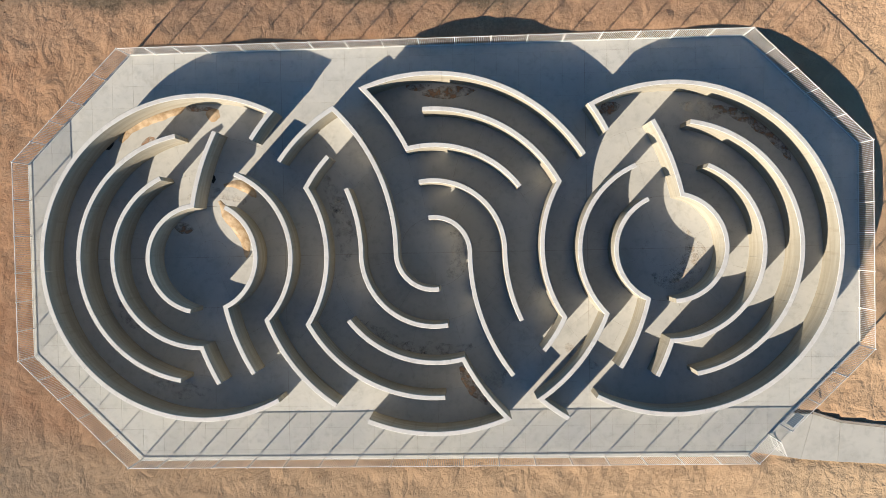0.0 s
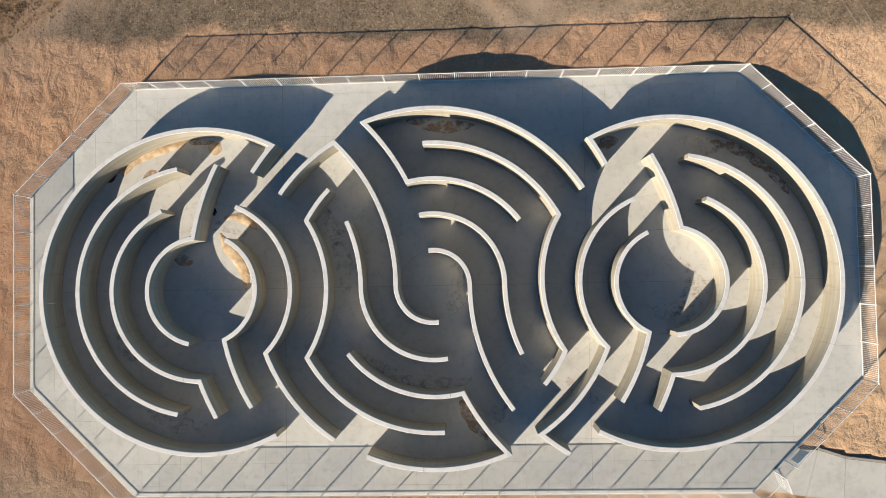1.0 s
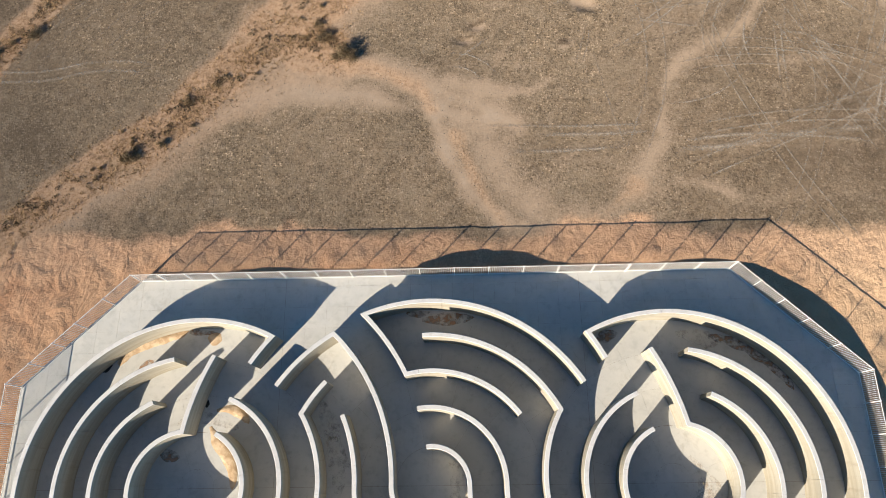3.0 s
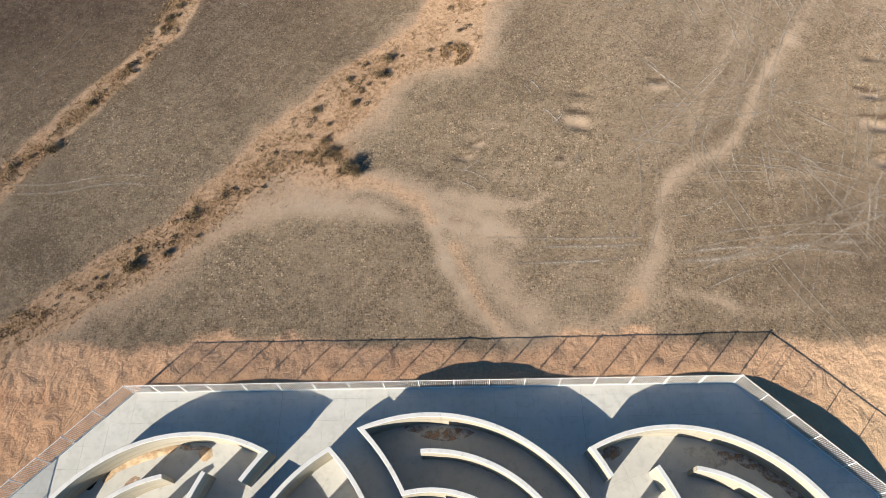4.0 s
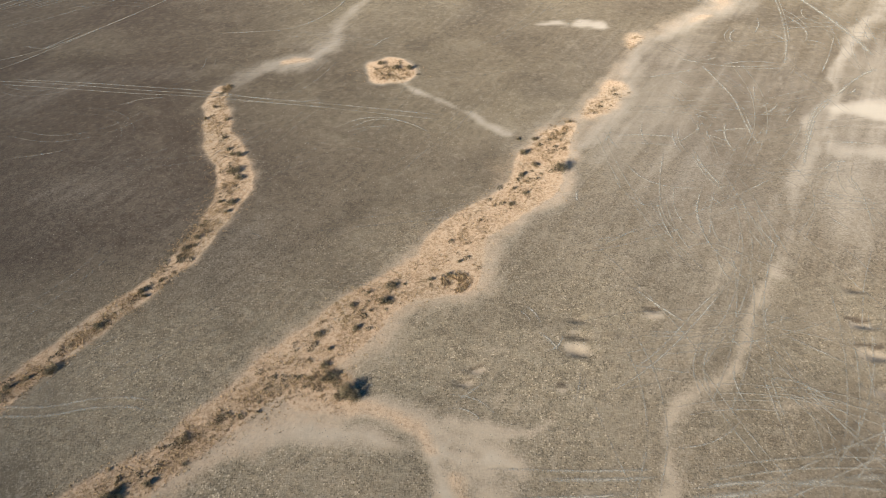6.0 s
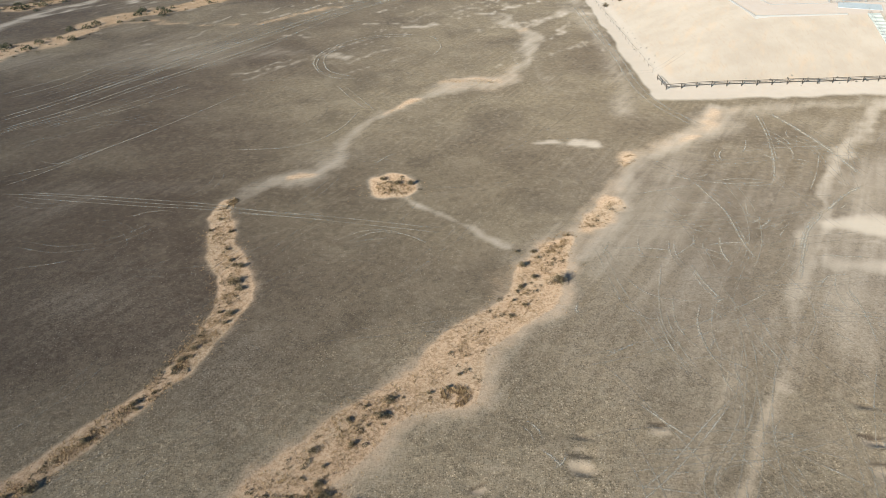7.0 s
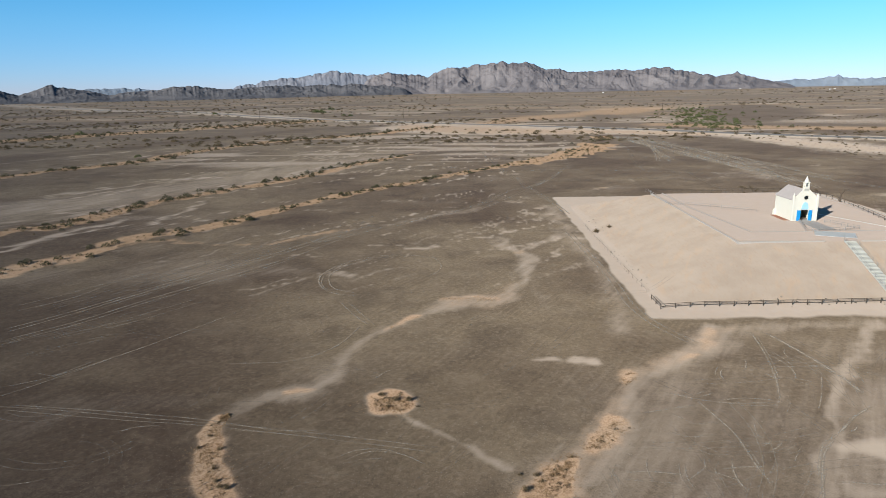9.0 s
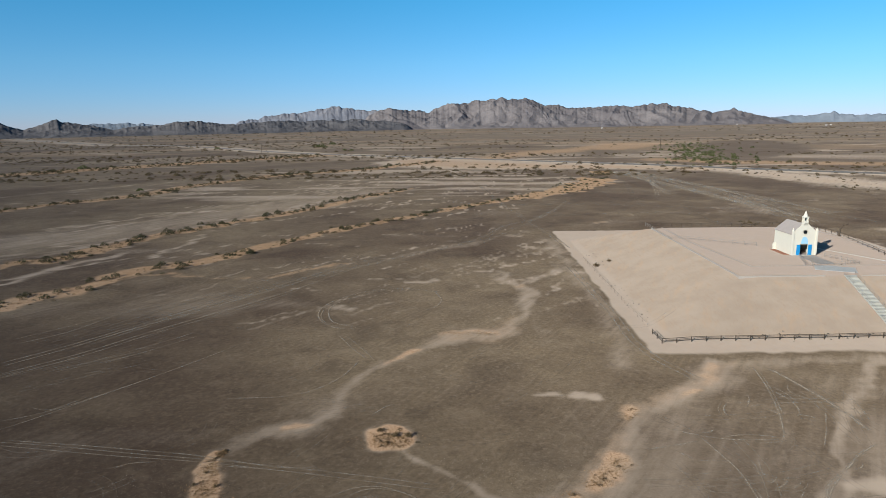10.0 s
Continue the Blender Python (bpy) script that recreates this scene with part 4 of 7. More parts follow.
    m.attributes.new("varnish_and_shade", "FLOAT", "POINT").data.foreach_set("value", varnish_and_shade.astype(np.float32).ravel())
    m.materials.append(GROUND)
    return tagged(new("ground", m), "dark stony desert plain with pale sand washes", "ground", kind="structure")


build_ground()


# ------------------------------------------------------------------ mountains at the skyline
def mountain_range(name, label, away, depth, profile, material, rough, seed):
    """A ridge seen over the plain: profile gives bearing and skyline angle in degrees of its main summits."""
    bearing, angle = np.array(profile, float).T
    n, rows = int((bearing[-1] - bearing[0]) * 20), 44
    b = np.linspace(bearing[0], bearing[-1], n)
    jag = sum(k * (value_noise(b * 100, b * 0 + seed * 31, size, seed) - 0.5) for k, size in ((0.16, 70), (0.12, 31), (0.08, 14)))
    crest = EYE[2] + away * np.tan(np.radians(np.interp(b, bearing, angle) + jag * smooth(-0.4, 0.6, np.interp(b, bearing, angle)))) + 7
    ends = smooth(bearing[0], bearing[0] + 1.6, b) * smooth(bearing[-1], bearing[-1] - 1.6, b)
    verts = []
    for r in range(rows):
        v = r / (rows - 1)
        d = away + (v - 0.62) * depth
        x, y = d * np.sin(np.radians(b)), d * np.cos(np.radians(b))
        ridge = 1 - np.abs(2 * value_noise(x + 0.5 * y, y * 0.6 - 0.3 * x, 170, seed) - 1)
        spur = 1 - np.abs(2 * value_noise(x - 0.55 * y, y * 0.5 + 0.25 * x, 66, seed + 1) - 1)
        gully = 1 - np.abs(2 * value_noise(x + 0.45 * y, y * 0.55 - 0.2 * x, 30, seed + 3) - 1)
        grain = value_noise(x, y, 14, seed + 2)
        along = np.radians(b) * away
        warp = 170 * (value_noise(x, y, 260, seed + 5) - 0.5) + 70 * (value_noise(x, y, 90, seed + 8) - 0.5)
        ravine = sum(k * np.abs(2 * value_noise(along + warp + lean * v * depth, v * depth * 0.5 + along * 0.15, size, seed + j) - 1)
                     for j, (k, size, lean) in enumerate(((0.45, 150, 0.5), (0.33, 74, -0.45), (0.22, 33, 0.3)), 6))
        body = (smooth(-0.1, 0.62, np.full(n, v)) if v < 0.62 else smooth(1.0, 0.62, np.full(n, v)))
        flank = body * (1.15 - body)
        h = -8 + (crest + 8) * body - crest * rough * flank * ((1 - ridge) * 1.3 + (1 - spur) * 0.9) - crest * 0.5 * flank * (0.75 - ravine) + ((spur - 0.6) * 7 + (gully - 0.6) * 6 + (grain - 0.5) * 3) * body
        h = -12 + (h + 12) * ends
        verts += list(zip(x, y, h))
    faces = [(r * n + c, r * n + c + 1, (r + 1) * n + c + 1, (r + 1) * n + c) for r in range(rows - 1) for c in range(n - 1)]
    m = mesh_of(name, verts, faces)
    m.materials.append(material)
    return tagged(new(name, m), label, "mountain", kind="structure")


mountain_range("mountain_main", "brown rocky mountain range on the skyline, haze-mauve in its colour", 4350, 800,
               [(-9.4, 0.0), (-8.2, 0.5), (-6.1, 1.19), (-2.7, 0.91), (-1.26, 1.55), (0.67, 1.57), (2.59, 1.87), (5.45, 1.86), (7.82, 1.26), (11.1, 0.88), (12.45, 1.13),
                (16, 1.1), (17.8, 0.89), (20.3, 0.4), (21.95, 0.63), (23.6, 0.1), (25.2, -0.25), (27, -0.5)], ROCK_MAIN, 0.38, 21)
mountain_range("mountain_pale", "pale granite mountains behind the darker range, blue haze in their colour", 4800, 300,
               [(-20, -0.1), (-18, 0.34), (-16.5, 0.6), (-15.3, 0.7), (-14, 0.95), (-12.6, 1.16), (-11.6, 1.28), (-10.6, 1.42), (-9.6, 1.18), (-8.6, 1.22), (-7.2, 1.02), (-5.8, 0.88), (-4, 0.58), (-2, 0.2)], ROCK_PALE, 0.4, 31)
mountain_range("mountain_dark", "low dark jagged hills at the plain's edge", 4000, 560,
               [(-44, 0.3), (-37, 0.5), (-35.1, 0.2), (-33.8, -0.25), (-31.6, 0.48), (-29.8, 0.12), (-27.9, -0.35), (-26.7, -0.1), (-23.85, 0.12), (-21.7, 0.27), (-19.6, 0.0),
                (-16, 0.12), (-12.3, 0.18), (-8.5, 0.2), (-5.6, 0.0), (-3.5, -0.3)], ROCK_NEAR, 0.4, 41)
mountain_range("mountain_far", "far ridge with blue-grey haze in its colour", 4850, 160, [(-31, 0.05), (-29.5, 0.12), (-27.9, 0.22), (-25.5, 0.1), (-23, -0.14)], ROCK_FAR, 0.3, 51)
mountain_range("mountain_far_east", "far hills low on the skyline with blue-grey haze in their colour", 4850, 160, [(23, -0.3), (25.5, 0.0), (27.2, 0.08), (28.7, 0.3), (30.2, 0.08), (32.5, 0.1), (34.5, 0.25), (37, 0.1), (42, -0.3)], ROCK_FAR, 0.3, 61)

# ------------------------------------------------------------------ maze terrace
terrace = tagged(new("pavement_terrace"), "pale concrete terrace in joined panels under the maze", "pavement", kind="structure")
terrace.matrix_basis = TERRACE


def clip_to_octagon(poly):
    """Cut a plan polygon by the terrace's eight edges."""
    n = len(OCTAGON)
    for i in range(n):
        (ax, ay), (bx, by) = OCTAGON[i], OCTAGON[(i + 1) % n]
        side = lambda p: (bx - ax) * (p[1] - ay) - (by - ay) * (p[0] - ax)
        out = []
        for j, p in enumerate(poly):
            q = poly[(j + 1) % len(poly)]
            sp, sq = side(p), side(q)
            if sp >= 0:
                out.append(p)
            if sp * sq < 0:
                k = sp / (sp - sq)
                out.append((p[0] + k * (q[0] - p[0]), p[1] + k * (q[1] - p[1])))
        poly = out
        if len(poly) < 3:
            return []
    return poly


def clip_beside(poly, at, keep):
    """Keep what lies on one side of a line across the terrace."""
    out = []
    for p, q in zip(poly, poly[1:] + poly[:1]):
        sp, sq = (p[0] - at) * keep, (q[0] - at) * keep
        if sp >= 0:
            out.append(p)
        if sp * sq < 0:
            k = sp / (sp - sq)
            out.append((p[0] + k * (q[0] - p[0]), p[1] + k * (q[1] - p[1])))
    return out


def slab(poly, top, bottom):
    n = len(poly)
    verts = [(x, y, bottom) for x, y in poly] + [(x, y, top) for x, y in poly]
    faces = [tuple(range(n, 2 * n)), tuple(range(n))[::-1]] + [(i, (i + 1) % n, n + (i + 1) % n, n + i) for i in range(n)]
    return verts, faces


def build_terrace():
    base = mesh_of("slab_base", *slab([(x * 0.998, y * 0.998) for x, y in OCTAGON], -0.012, -0.6))
    part("slab_base", base, FOOTING, terrace, "rough grey concrete slab edge")
    step_x, step_y, gap = 1.486, 1.5, 0.0045
    for x in (-10.4, 10.4):
        part("expansion_joint", block((0.02, 2 * HALF_Y - 0.1, 0.009), (x, 0, -0.005)), FOOTING, terrace, "grey expansion joint")
    part("expansion_joint", block((2 * HALF_X - 0.1, 0.02, 0.009), (0, 0, -0.005)), FOOTING, terrace, "grey expansion joint")
    rounds = [(CENTRES["L"], (1.2, 3.55, 5.93, 8.32, 10.8)), (CENTRES["M"], (2.38, 4.75, 7.13, 9.5, 11.9)), (CENTRES["R"], (1.2, 3.55, 5.93, 8.32, 10.8))]
    rest_v, rest_f, singles = [], [], 0
    for i in range(-20, 20):
        for j in range(-10, 10):
            x0, y0 = i * step_x, j * step_y
            corners = [(x0 + gap, y0 + gap), (x0 + step_x - gap, y0 + gap), (x0 + step_x - gap, y0 + step_y - gap), (x0 + gap, y0 + step_y - gap)]
            if any(all(math.hypot(x - c[0], y - c[1]) < radii[-1] - 0.1 for x, y in corners) for c, radii in rounds):
                continue
            poly = clip_to_octagon(corners)
            if len(poly) < 3:
                continue
            tilt = 0.003 * math.sin(i * 12.9 + j * 78.2)
            verts, faces = slab(poly, tilt * 0.4 - 0.001, -0.012)
            if abs(x0) < 17 and singles < 110:
                singles += 1
                part("paving_panel", mesh_of("paving_panel", verts, faces), SLAB, terrace)
            else:
                k = len(rest_v)
                rest_v += verts
                rest_f += [tuple(v + k for v in f) for f in faces]
    tagged(part("paving_panels", mesh_of("paving_panels", rest_v, rest_f), SLAB_REST, terrace), kind="stuff")
    # inside the maze the joints fan out from the middle of each round
    for n, (c, radii) in enumerate(rounds):
        for ring_no, (r0, r1) in enumerate(zip((0.0, *radii), radii)):
            count = max(4, 4 * round(0.5 * (r0 + r1) * 2 * math.pi / 2.9 / 4))
            for k in range(count):
                a0, a1 = 2 * math.pi * (k + 0.25 * ring_no) / count, 2 * math.pi * (k + 1 + 0.25 * ring_no) / count
                g0, g1 = gap / max(r0, 0.3), gap / r1
                out = [(c[0] + (r1 - gap) * math.cos(a), c[1] + (r1 - gap) * math.sin(a)) for a in np.linspace(a0 + g1, a1 - g1, 7)]
                back = [(c[0] + (r0 + gap) * math.cos(a), c[1] + (r0 + gap) * math.sin(a)) for a in np.linspace(a1 - g0, a0 + g0, 7)]
                poly = out + (back if r0 else [c])
                for wall_x, keep in ((-8.6, -1 if n == 0 else 1), (8.6, 1 if n == 2 else -1)):
                    if (n == 0 and wall_x > 0) or (n == 2 and wall_x < 0):
                        continue
                    poly = clip_beside(poly, wall_x, keep)
                if len(poly) > 2:
                    part("floor_panel", mesh_of("floor_panel", *slab(poly, 0.003 + 0.0008 * math.sin(k * 7.1 + ring_no), -0.012)), SLAB, terrace)


# ------------------------------------------------------------------ maze walls
def arc(p, q, centre, long_way):
    """Plan points from p to q round a centre, the radius easing from the one to the other."""
    c = Vector(centre)
    a, b = Vector(p) - c, Vector(q) - c
    t0, t1 = math.atan2(a.y, a.x), math.atan2(b.y, b.x)
    d = (t1 - t0 + math.pi) % (2 * math.pi) - math.pi
    if long_way:
        d -= math.copysign(2 * math.pi, d)
    n = max(3, int(abs(d) * max(a.length, 1) / 0.3))
    for i in range(n + 1):
        k = i / n
        r, t = a.length * (1 - k) + b.length * k, t0 + d * k
        yield Vector((c.x + r * math.cos(t), c.y + r * math.sin(t)))


def sweep(line, thick, top, ease=0.02):
    """A wall's cross-section drawn along a plan line, with mitred bends and chamfered arrises."""
    w = thick / 2
    section = [(-w, 0.0), (-w, top - ease), (-w + ease, top), (w - ease, top), (w, top - ease), (w, 0.0)]
    verts, n = [], len(section)
    for i, p in enumerate(line):
        a = (p - line[i - 1]).normalized() if i else (line[1] - p).normalized()
        b = (line[i + 1] - p).normalized() if i + 1 < len(line) else a
        side = Vector((-(a + b).y, (a + b).x)).normalized()
        stretch = 1 / max(0.4, side.dot(Vector((-a.y, a.x))))
        verts += [(p.x + side.x * s * stretch, p.y + side.y * s * stretch, z) for s, z in section]
    faces = []
    for i in range(len(line) - 1):
        for j in range(n):
            k = (j + 1) % n
            faces.append((i * n + j, i * n + k, (i + 1) * n + k, (i + 1) * n + j))
    last = (len(line) - 1) * n
    faces += [tuple(range(n))[::-1], tuple(last + j for j in range(n))]
    return verts, faces


def maze_wall(*plan):
    line = []
    for i in range(0, len(plan) - 2, 2):
        pts = list(arc(plan[i], plan[i + 2], CENTRES[plan[i + 1][0]], plan[i + 1].endswith("!")))
        line += pts[1:] if line else pts
    at = [0.0]
    for a, b in zip(line, line[1:]):
        at.append(at[-1] + (b - a).length)
    foot = line[0]
    wall = thing("maze_wall", TERRACE @ Vector((foot.x, foot.y, 0.0)), "tall curved pale concrete maze wall on the terrace", "wall", "maze walls", TURN)

    def on(s):
        k = min(max(np.searchsorted(at, s) - 1, 0), len(line) - 2)
        return line[k].lerp(line[k + 1], (s - at[k]) / max(1e-6, at[k + 1] - at[k]))

    count = max(1, round(at[-1] / 3.6))
    for i in range(count):
        s0, s1 = at[-1] * i / count + (0.004 if i else 0), at[-1] * (i + 1) / count - (0.004 if i + 1 < count else 0)
        run = [on(s0)] + [p for p, s in zip(line, at) if s0 + 0.02 < s < s1 - 0.02] + [on(s1)]
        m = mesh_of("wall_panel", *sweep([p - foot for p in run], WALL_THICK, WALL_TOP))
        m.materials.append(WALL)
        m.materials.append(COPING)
        # upward faces take the paler concrete, the sides the darker one
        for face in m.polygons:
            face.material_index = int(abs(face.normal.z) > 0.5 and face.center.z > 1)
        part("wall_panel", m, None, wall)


maze_wall((-10.5, -9.55), "L!", (-10.57, 9.56), "M", (-11.94, 7.78))
maze_wall((-17.06, -8.15), "L", (-17.01, 8.14))
maze_wall((-14.47, -8.41), "M", (-15.58, -5.99), "L", (-18.09, 5.36))
maze_wall((-16.28, -3.52), "L", (-15.97, 3.49), "M", (-14.35, 8.37))
maze_wall((-12.12, -7.76), "M", (-13.91, -3.28), "L", (-13.8, 3.34))
maze_wall((-6.65, -9.94), "M", (-11.15, -4.21), "L", (-13.1, 5.53))
maze_wall((0.59, -9.49), "M", (-8.4, -4.54), "L", (-8.33, 4.49), "M", (-6.82, 6.53))
maze_wall((0.87, -4.72), "M", (-4.76, 0.2), "L", (-5.67, 4.39))
maze_wall((0.33, -2.34), "M", (-2.46, 0.2), "L", (-6.44, 9.67), "M", (-10.09, 6.28))
maze_wall((9.92, 6.24), "M", (-4.44, 10.93), "L", (-1.59, 6.91), "M", (5.73, 4.27))
maze_wall((-0.54, 9.46), "M", (8.29, 4.53), "R", (8.5, -4.33), "M", (7.11, -6.49))
maze_wall((-0.86, 4.72), "M", (4.69, -0.1), "R", (5.71, -4.5))
maze_wall((-0.28, 2.37), "M", (2.4, -0.1), "R", (5.09, -8.09))
maze_wall((-5.69, -4.32), "M", (1.82, -6.97), "R", (4.67, -10.92), "M", (-4.54, -11.01))
maze_wall((14.0, 3.26), "R", (13.91, -3.23), "M", (12.05, -7.67))
maze_wall((13.21, 5.47), "R", (11.24, -4.14), "M", (6.83, -9.67), "R", (8.64, -10.96))
maze_wall((10.53, -9.53), "R!", (10.41, 9.48), "M", (11.43, 7.74))
maze_wall((16.73, 8.18), "R", (16.97, -8.1))
maze_wall((17.81, 5.35), "R", (15.38, -5.95), "M", (14.41, -8.25))
maze_wall((14.33, 8.35), "M", (16.16, 3.51), "R", (15.67, -3.38))


# ------------------------------------------------------------------ perimeter fence
FENCE_TOP = 1.83
POST = block((0.07, 0.07, FENCE_TOP + 0.05), bevel=0.006)
POST_MESH = bpy.data.meshes.new("post")
POST.to_mesh(POST_MESH)
POST.free()
PICKET = block((0.019, 0.018, FENCE_TOP - 0.06), (0, 0, 0.05))
PICKET_MESH = bpy.data.meshes.new("picket")
PICKET.to_mesh(PICKET_MESH)
PICKET.free()
POST_MESH.materials.append(FENCE)
PICKET_MESH.materials.append(FENCE)


def fence_run(p, q, panels, ends=(True, False), label="white steel picket fence along the terrace edge"):
    """Posts, rails and pickets between two corners; panels lists the bays' relative widths."""
    p, q = Vector((*p, 0)), Vector((*q, 0))
    length, way = (q - p).length, (q - p).normalized()
    run = thing("fence", TERRACE @ p, label, "fence", "fence runs", TURN + math.atan2(way.y, way.x))
    at = [0.0]
    for w in panels:
        at.append(at[-1] + w * length / sum(panels))
    for i, s in enumerate(at):
        if (i > 0 or ends[0]) and (i + 1 < len(at) or ends[1]):
            post = part("post", POST_MESH, None, run)
            post.location = (s, 0, 0)
    for a, b in zip(at, at[1:]):
        for z in (0.1, FENCE_TOP - 0.05):
            part("rail", block((b - a - 0.07, 0.035, 0.04), ((a + b) / 2, 0, z)), FENCE, run)
        bars = max(3, round((b - a) / 0.128))
        for k in range(1, bars):
            bar = part("picket", PICKET_MESH, None, run)
            bar.location = (a + k * (b - a) / bars, 0, 0)
    return run


INSET = 0.12
ring = [Vector((x * (1 - INSET / HALF_X), y * (1 - INSET / HALF_Y))) for x, y in OCTAGON]
SHORT, LONG = 1.9, 2.4
fence_run(ring[0], ring[1], [SHORT] * 3 + [LONG] * 2)
fence_run(ring[1], ring[2], [SHORT] * 3 + [LONG] * 15)
# the corner with the gate
gate_a, gate_b = ring[2].lerp(ring[3], 0.19), ring[2].lerp(ring[3], 0.285)
fence_run(ring[2], gate_a, [1], (True, True))
fence_run(gate_b, ring[3], [1, 1, 1], (True, False))
fence_run(ring[3], ring[4], [LONG] * 3 + [SHORT] * 3)
fence_run(ring[4], ring[5], [LONG] * 2 + [SHORT] * 3)
fence_run(ring[5], ring[6], [LONG] * 15 + [SHORT] * 3)
fence_run(ring[6], ring[7], [LONG] * 2 + [SHORT] * 3)
fence_run(ring[7], ring[0], [LONG] * 3 + [SHORT] * 3)


def entrance_gate():
    """A single picket leaf that stands open, swung outwards."""
    gate = thing("gate", TERRACE @ Vector((*gate_a, 0)), "white steel picket gate leaf standing open", "gate", "", TURN + radians(-70))
    wide = 1.0
    for x in (0.06, wide):
        part("stile", block((0.04, 0.04, FENCE_TOP - 0.05), (x, 0, 0.05), 0.004), FENCE, gate)
    for z in (0.1, 0.95, FENCE_TOP - 0.06):
        part("rail", block((wide - 0.1, 0.035, 0.04), (wide / 2 + 0.03, 0, z)), FENCE, gate)
    for k in range(1, 7):
        bar = part("picket", PICKET_MESH, None, gate)
        bar.location = (0.06 + k * (wide - 0.06) / 7, 0, 0)
    part("latch", block((0.12, 0.05, 0.09), (wide - 0.05, 0, 0.98), 0.01), IRON, gate, "dark steel latch")


def gate_sign():
    along = (ring[3] - ring[2]).normalized()
    spot = ring[2].lerp(ring[3], 0.36)
    sign = thing("sign", TERRACE @ Vector((spot.x + along.y * 0.06, spot.y - along.x * 0.06, 0.5)), "blue-grey notice board hung on the fence", "sign", "", TURN + math.atan2(along.y, along.x))
    part("board", block((1.0, 0.03, 0.95), (0, 0, 0), 0.008), SIGN, sign)
    for k, wide in enumerate((0.7, 0.5, 0.62, 0.44)):
        part("line_bar", block((wide, 0.006, 0.05), (0, -0.018, 0.72 - k * 0.17)), WHITE, sign, "plain pale bar")


entrance_gate()
gate_sign()

# ------------------------------------------------------------------ walkway to the gate
walkway = tagged(new("pavement_walkway"), "pale concrete walkway leading to the gate", "pavement", kind="structure")


def build_walkway():
    edge_up = [(21.65, -11.95), (23.3, -12.0), (25.1, -12.55), (28.0, -12.85), (31.0, -13.0), (34.0, -13.1), (38.0, -13.2)]
    edge_lo = [(19.35, -14.62), (22.5, -15.05), (24.95, -15.2), (28.0, -15.3), (31.0, -15.35), (34.0, -15.4), (38.0, -15.45)]
    for k in range(len(edge_up) - 1):
        poly = [(edge_lo[k][0] + 0.01, edge_lo[k][1]), (edge_lo[k + 1][0] - 0.01, edge_lo[k + 1][1]), (edge_up[k + 1][0] - 0.01, edge_up[k + 1][1]), (edge_up[k][0] + 0.01, edge_up[k][1])]
        part("paving_panel", mesh_of("paving_panel", *slab(poly, -0.06, -0.5)), WALK, walkway)
    kerb = [Vector((x, y + 0.12)) for x, y in edge_up[1:]]
    m = mesh_of("kerb", *sweep([p - kerb[0] for p in kerb], 0.16, 0.2))
    ob = part("kerb", m, FOOTING)
    ob.location = (kerb[0].x, kerb[0].y, -0.2)
    tagged(ob, "low rough concrete kerb beside the walkway", "kerb", kind="structure")


build_walkway()


# ------------------------------------------------------------------ sand and silt lying in the maze
def heap(name, label, line, wide, tall, material, seed, lift=0.0):
    """A low drift with a frayed outline, lying on the slab along a short line."""
    pts = curve_through([(*p, wide) for p in line], 0.22)
    rng = random.Random(seed)
    rows, verts, faces = 9, [], []
    n = len(pts)
    for i, (x, y, _) in enumerate(pts):
        a, b = pts[max(0, i - 1)], pts[min(n - 1, i + 1)]
        d = Vector((b[0] - a[0], b[1] - a[1])).normalized()
        k = i / (n - 1)
        w = wide * math.sin(math.pi * min(1, max(0.03, k))) ** 0.5 * (0.6 + 0.8 * float(value_noise(x, y, 0.7, seed)))
        for r in range(rows):
            v = r / (rows - 1) * 2 - 1
            j = 1 + 0.25 * (float(value_noise(x * 3 + r, y * 3, 0.8, seed + 1)) - 0.5)
            bump = tall * (1 - v * v) * (0.5 + float(value_noise(x + v, y, 0.4, seed + 2))) * math.sin(math.pi * k) ** 0.4
            verts.append((x - d.y * v * w * j / 2, y + d.x * v * w * j / 2, 0.004 + bump))
    for i in range(n - 1):
        for r in range(rows - 1):
            faces.append((i * rows + r, (i + 1) * rows + r, (i + 1) * rows + r + 1, i * rows + r + 1))
    ob = part(name, mesh_of(name, verts, faces, True), material)
    ob.location.z = lift
    return tagged(ob, label, "sand" if material is SAND else "stain", kind="stuff")


heap("sand_drift", "orange sand drifted against the maze wall", [(-24.3, 6.6), (-23.5, 7.6), (-22.3, 8.2), (-20.8, 8.6), (-19.6, 9.0)], 0.9, 0.12, SAND, 3)
heap("sand_drift", "orange sand drifted against the maze wall", [(-18.2, 8.6), (-17.2, 8.3)], 0.9, 0.05, SAND, 4)
heap("sand_drift", "orange sand drifted against the inner ring wall", [(-17.3, 2.5), (-16.6, 1.4), (-15.9, 0.5), (-15.45, -0.5), (-15.4, -1.5)], 0.85, 0.08, SAND, 5)
heap("sand_drift", "orange sand drifted into the corridor's end", [(-17.0, 3.55), (-16.1, 3.65), (-15.2, 3.25), (-14.7, 2.7)], 0.75, 0.08, SAND, 6)
heap("scorch_mark", "black scorch mark on the maze floor", [(-25.5, 6.2), (-25.1, 6.5), (-24.7, 6.6)], 0.7, 0.002, SOOT, 15)
heap("scorch_mark", "black scorch mark on the maze floor", [(-18.1, 4.4), (-17.8, 4.1), (-17.7, 3.7)], 0.6, 0.002, SOOT, 16)
heap("silt_stain", "dried brown silt stain on the maze floor", [(-4.3, 10.35), (-3.4, 10.2), (-2.6, 10.4)], 0.55, 0.002, STAIN, 7)
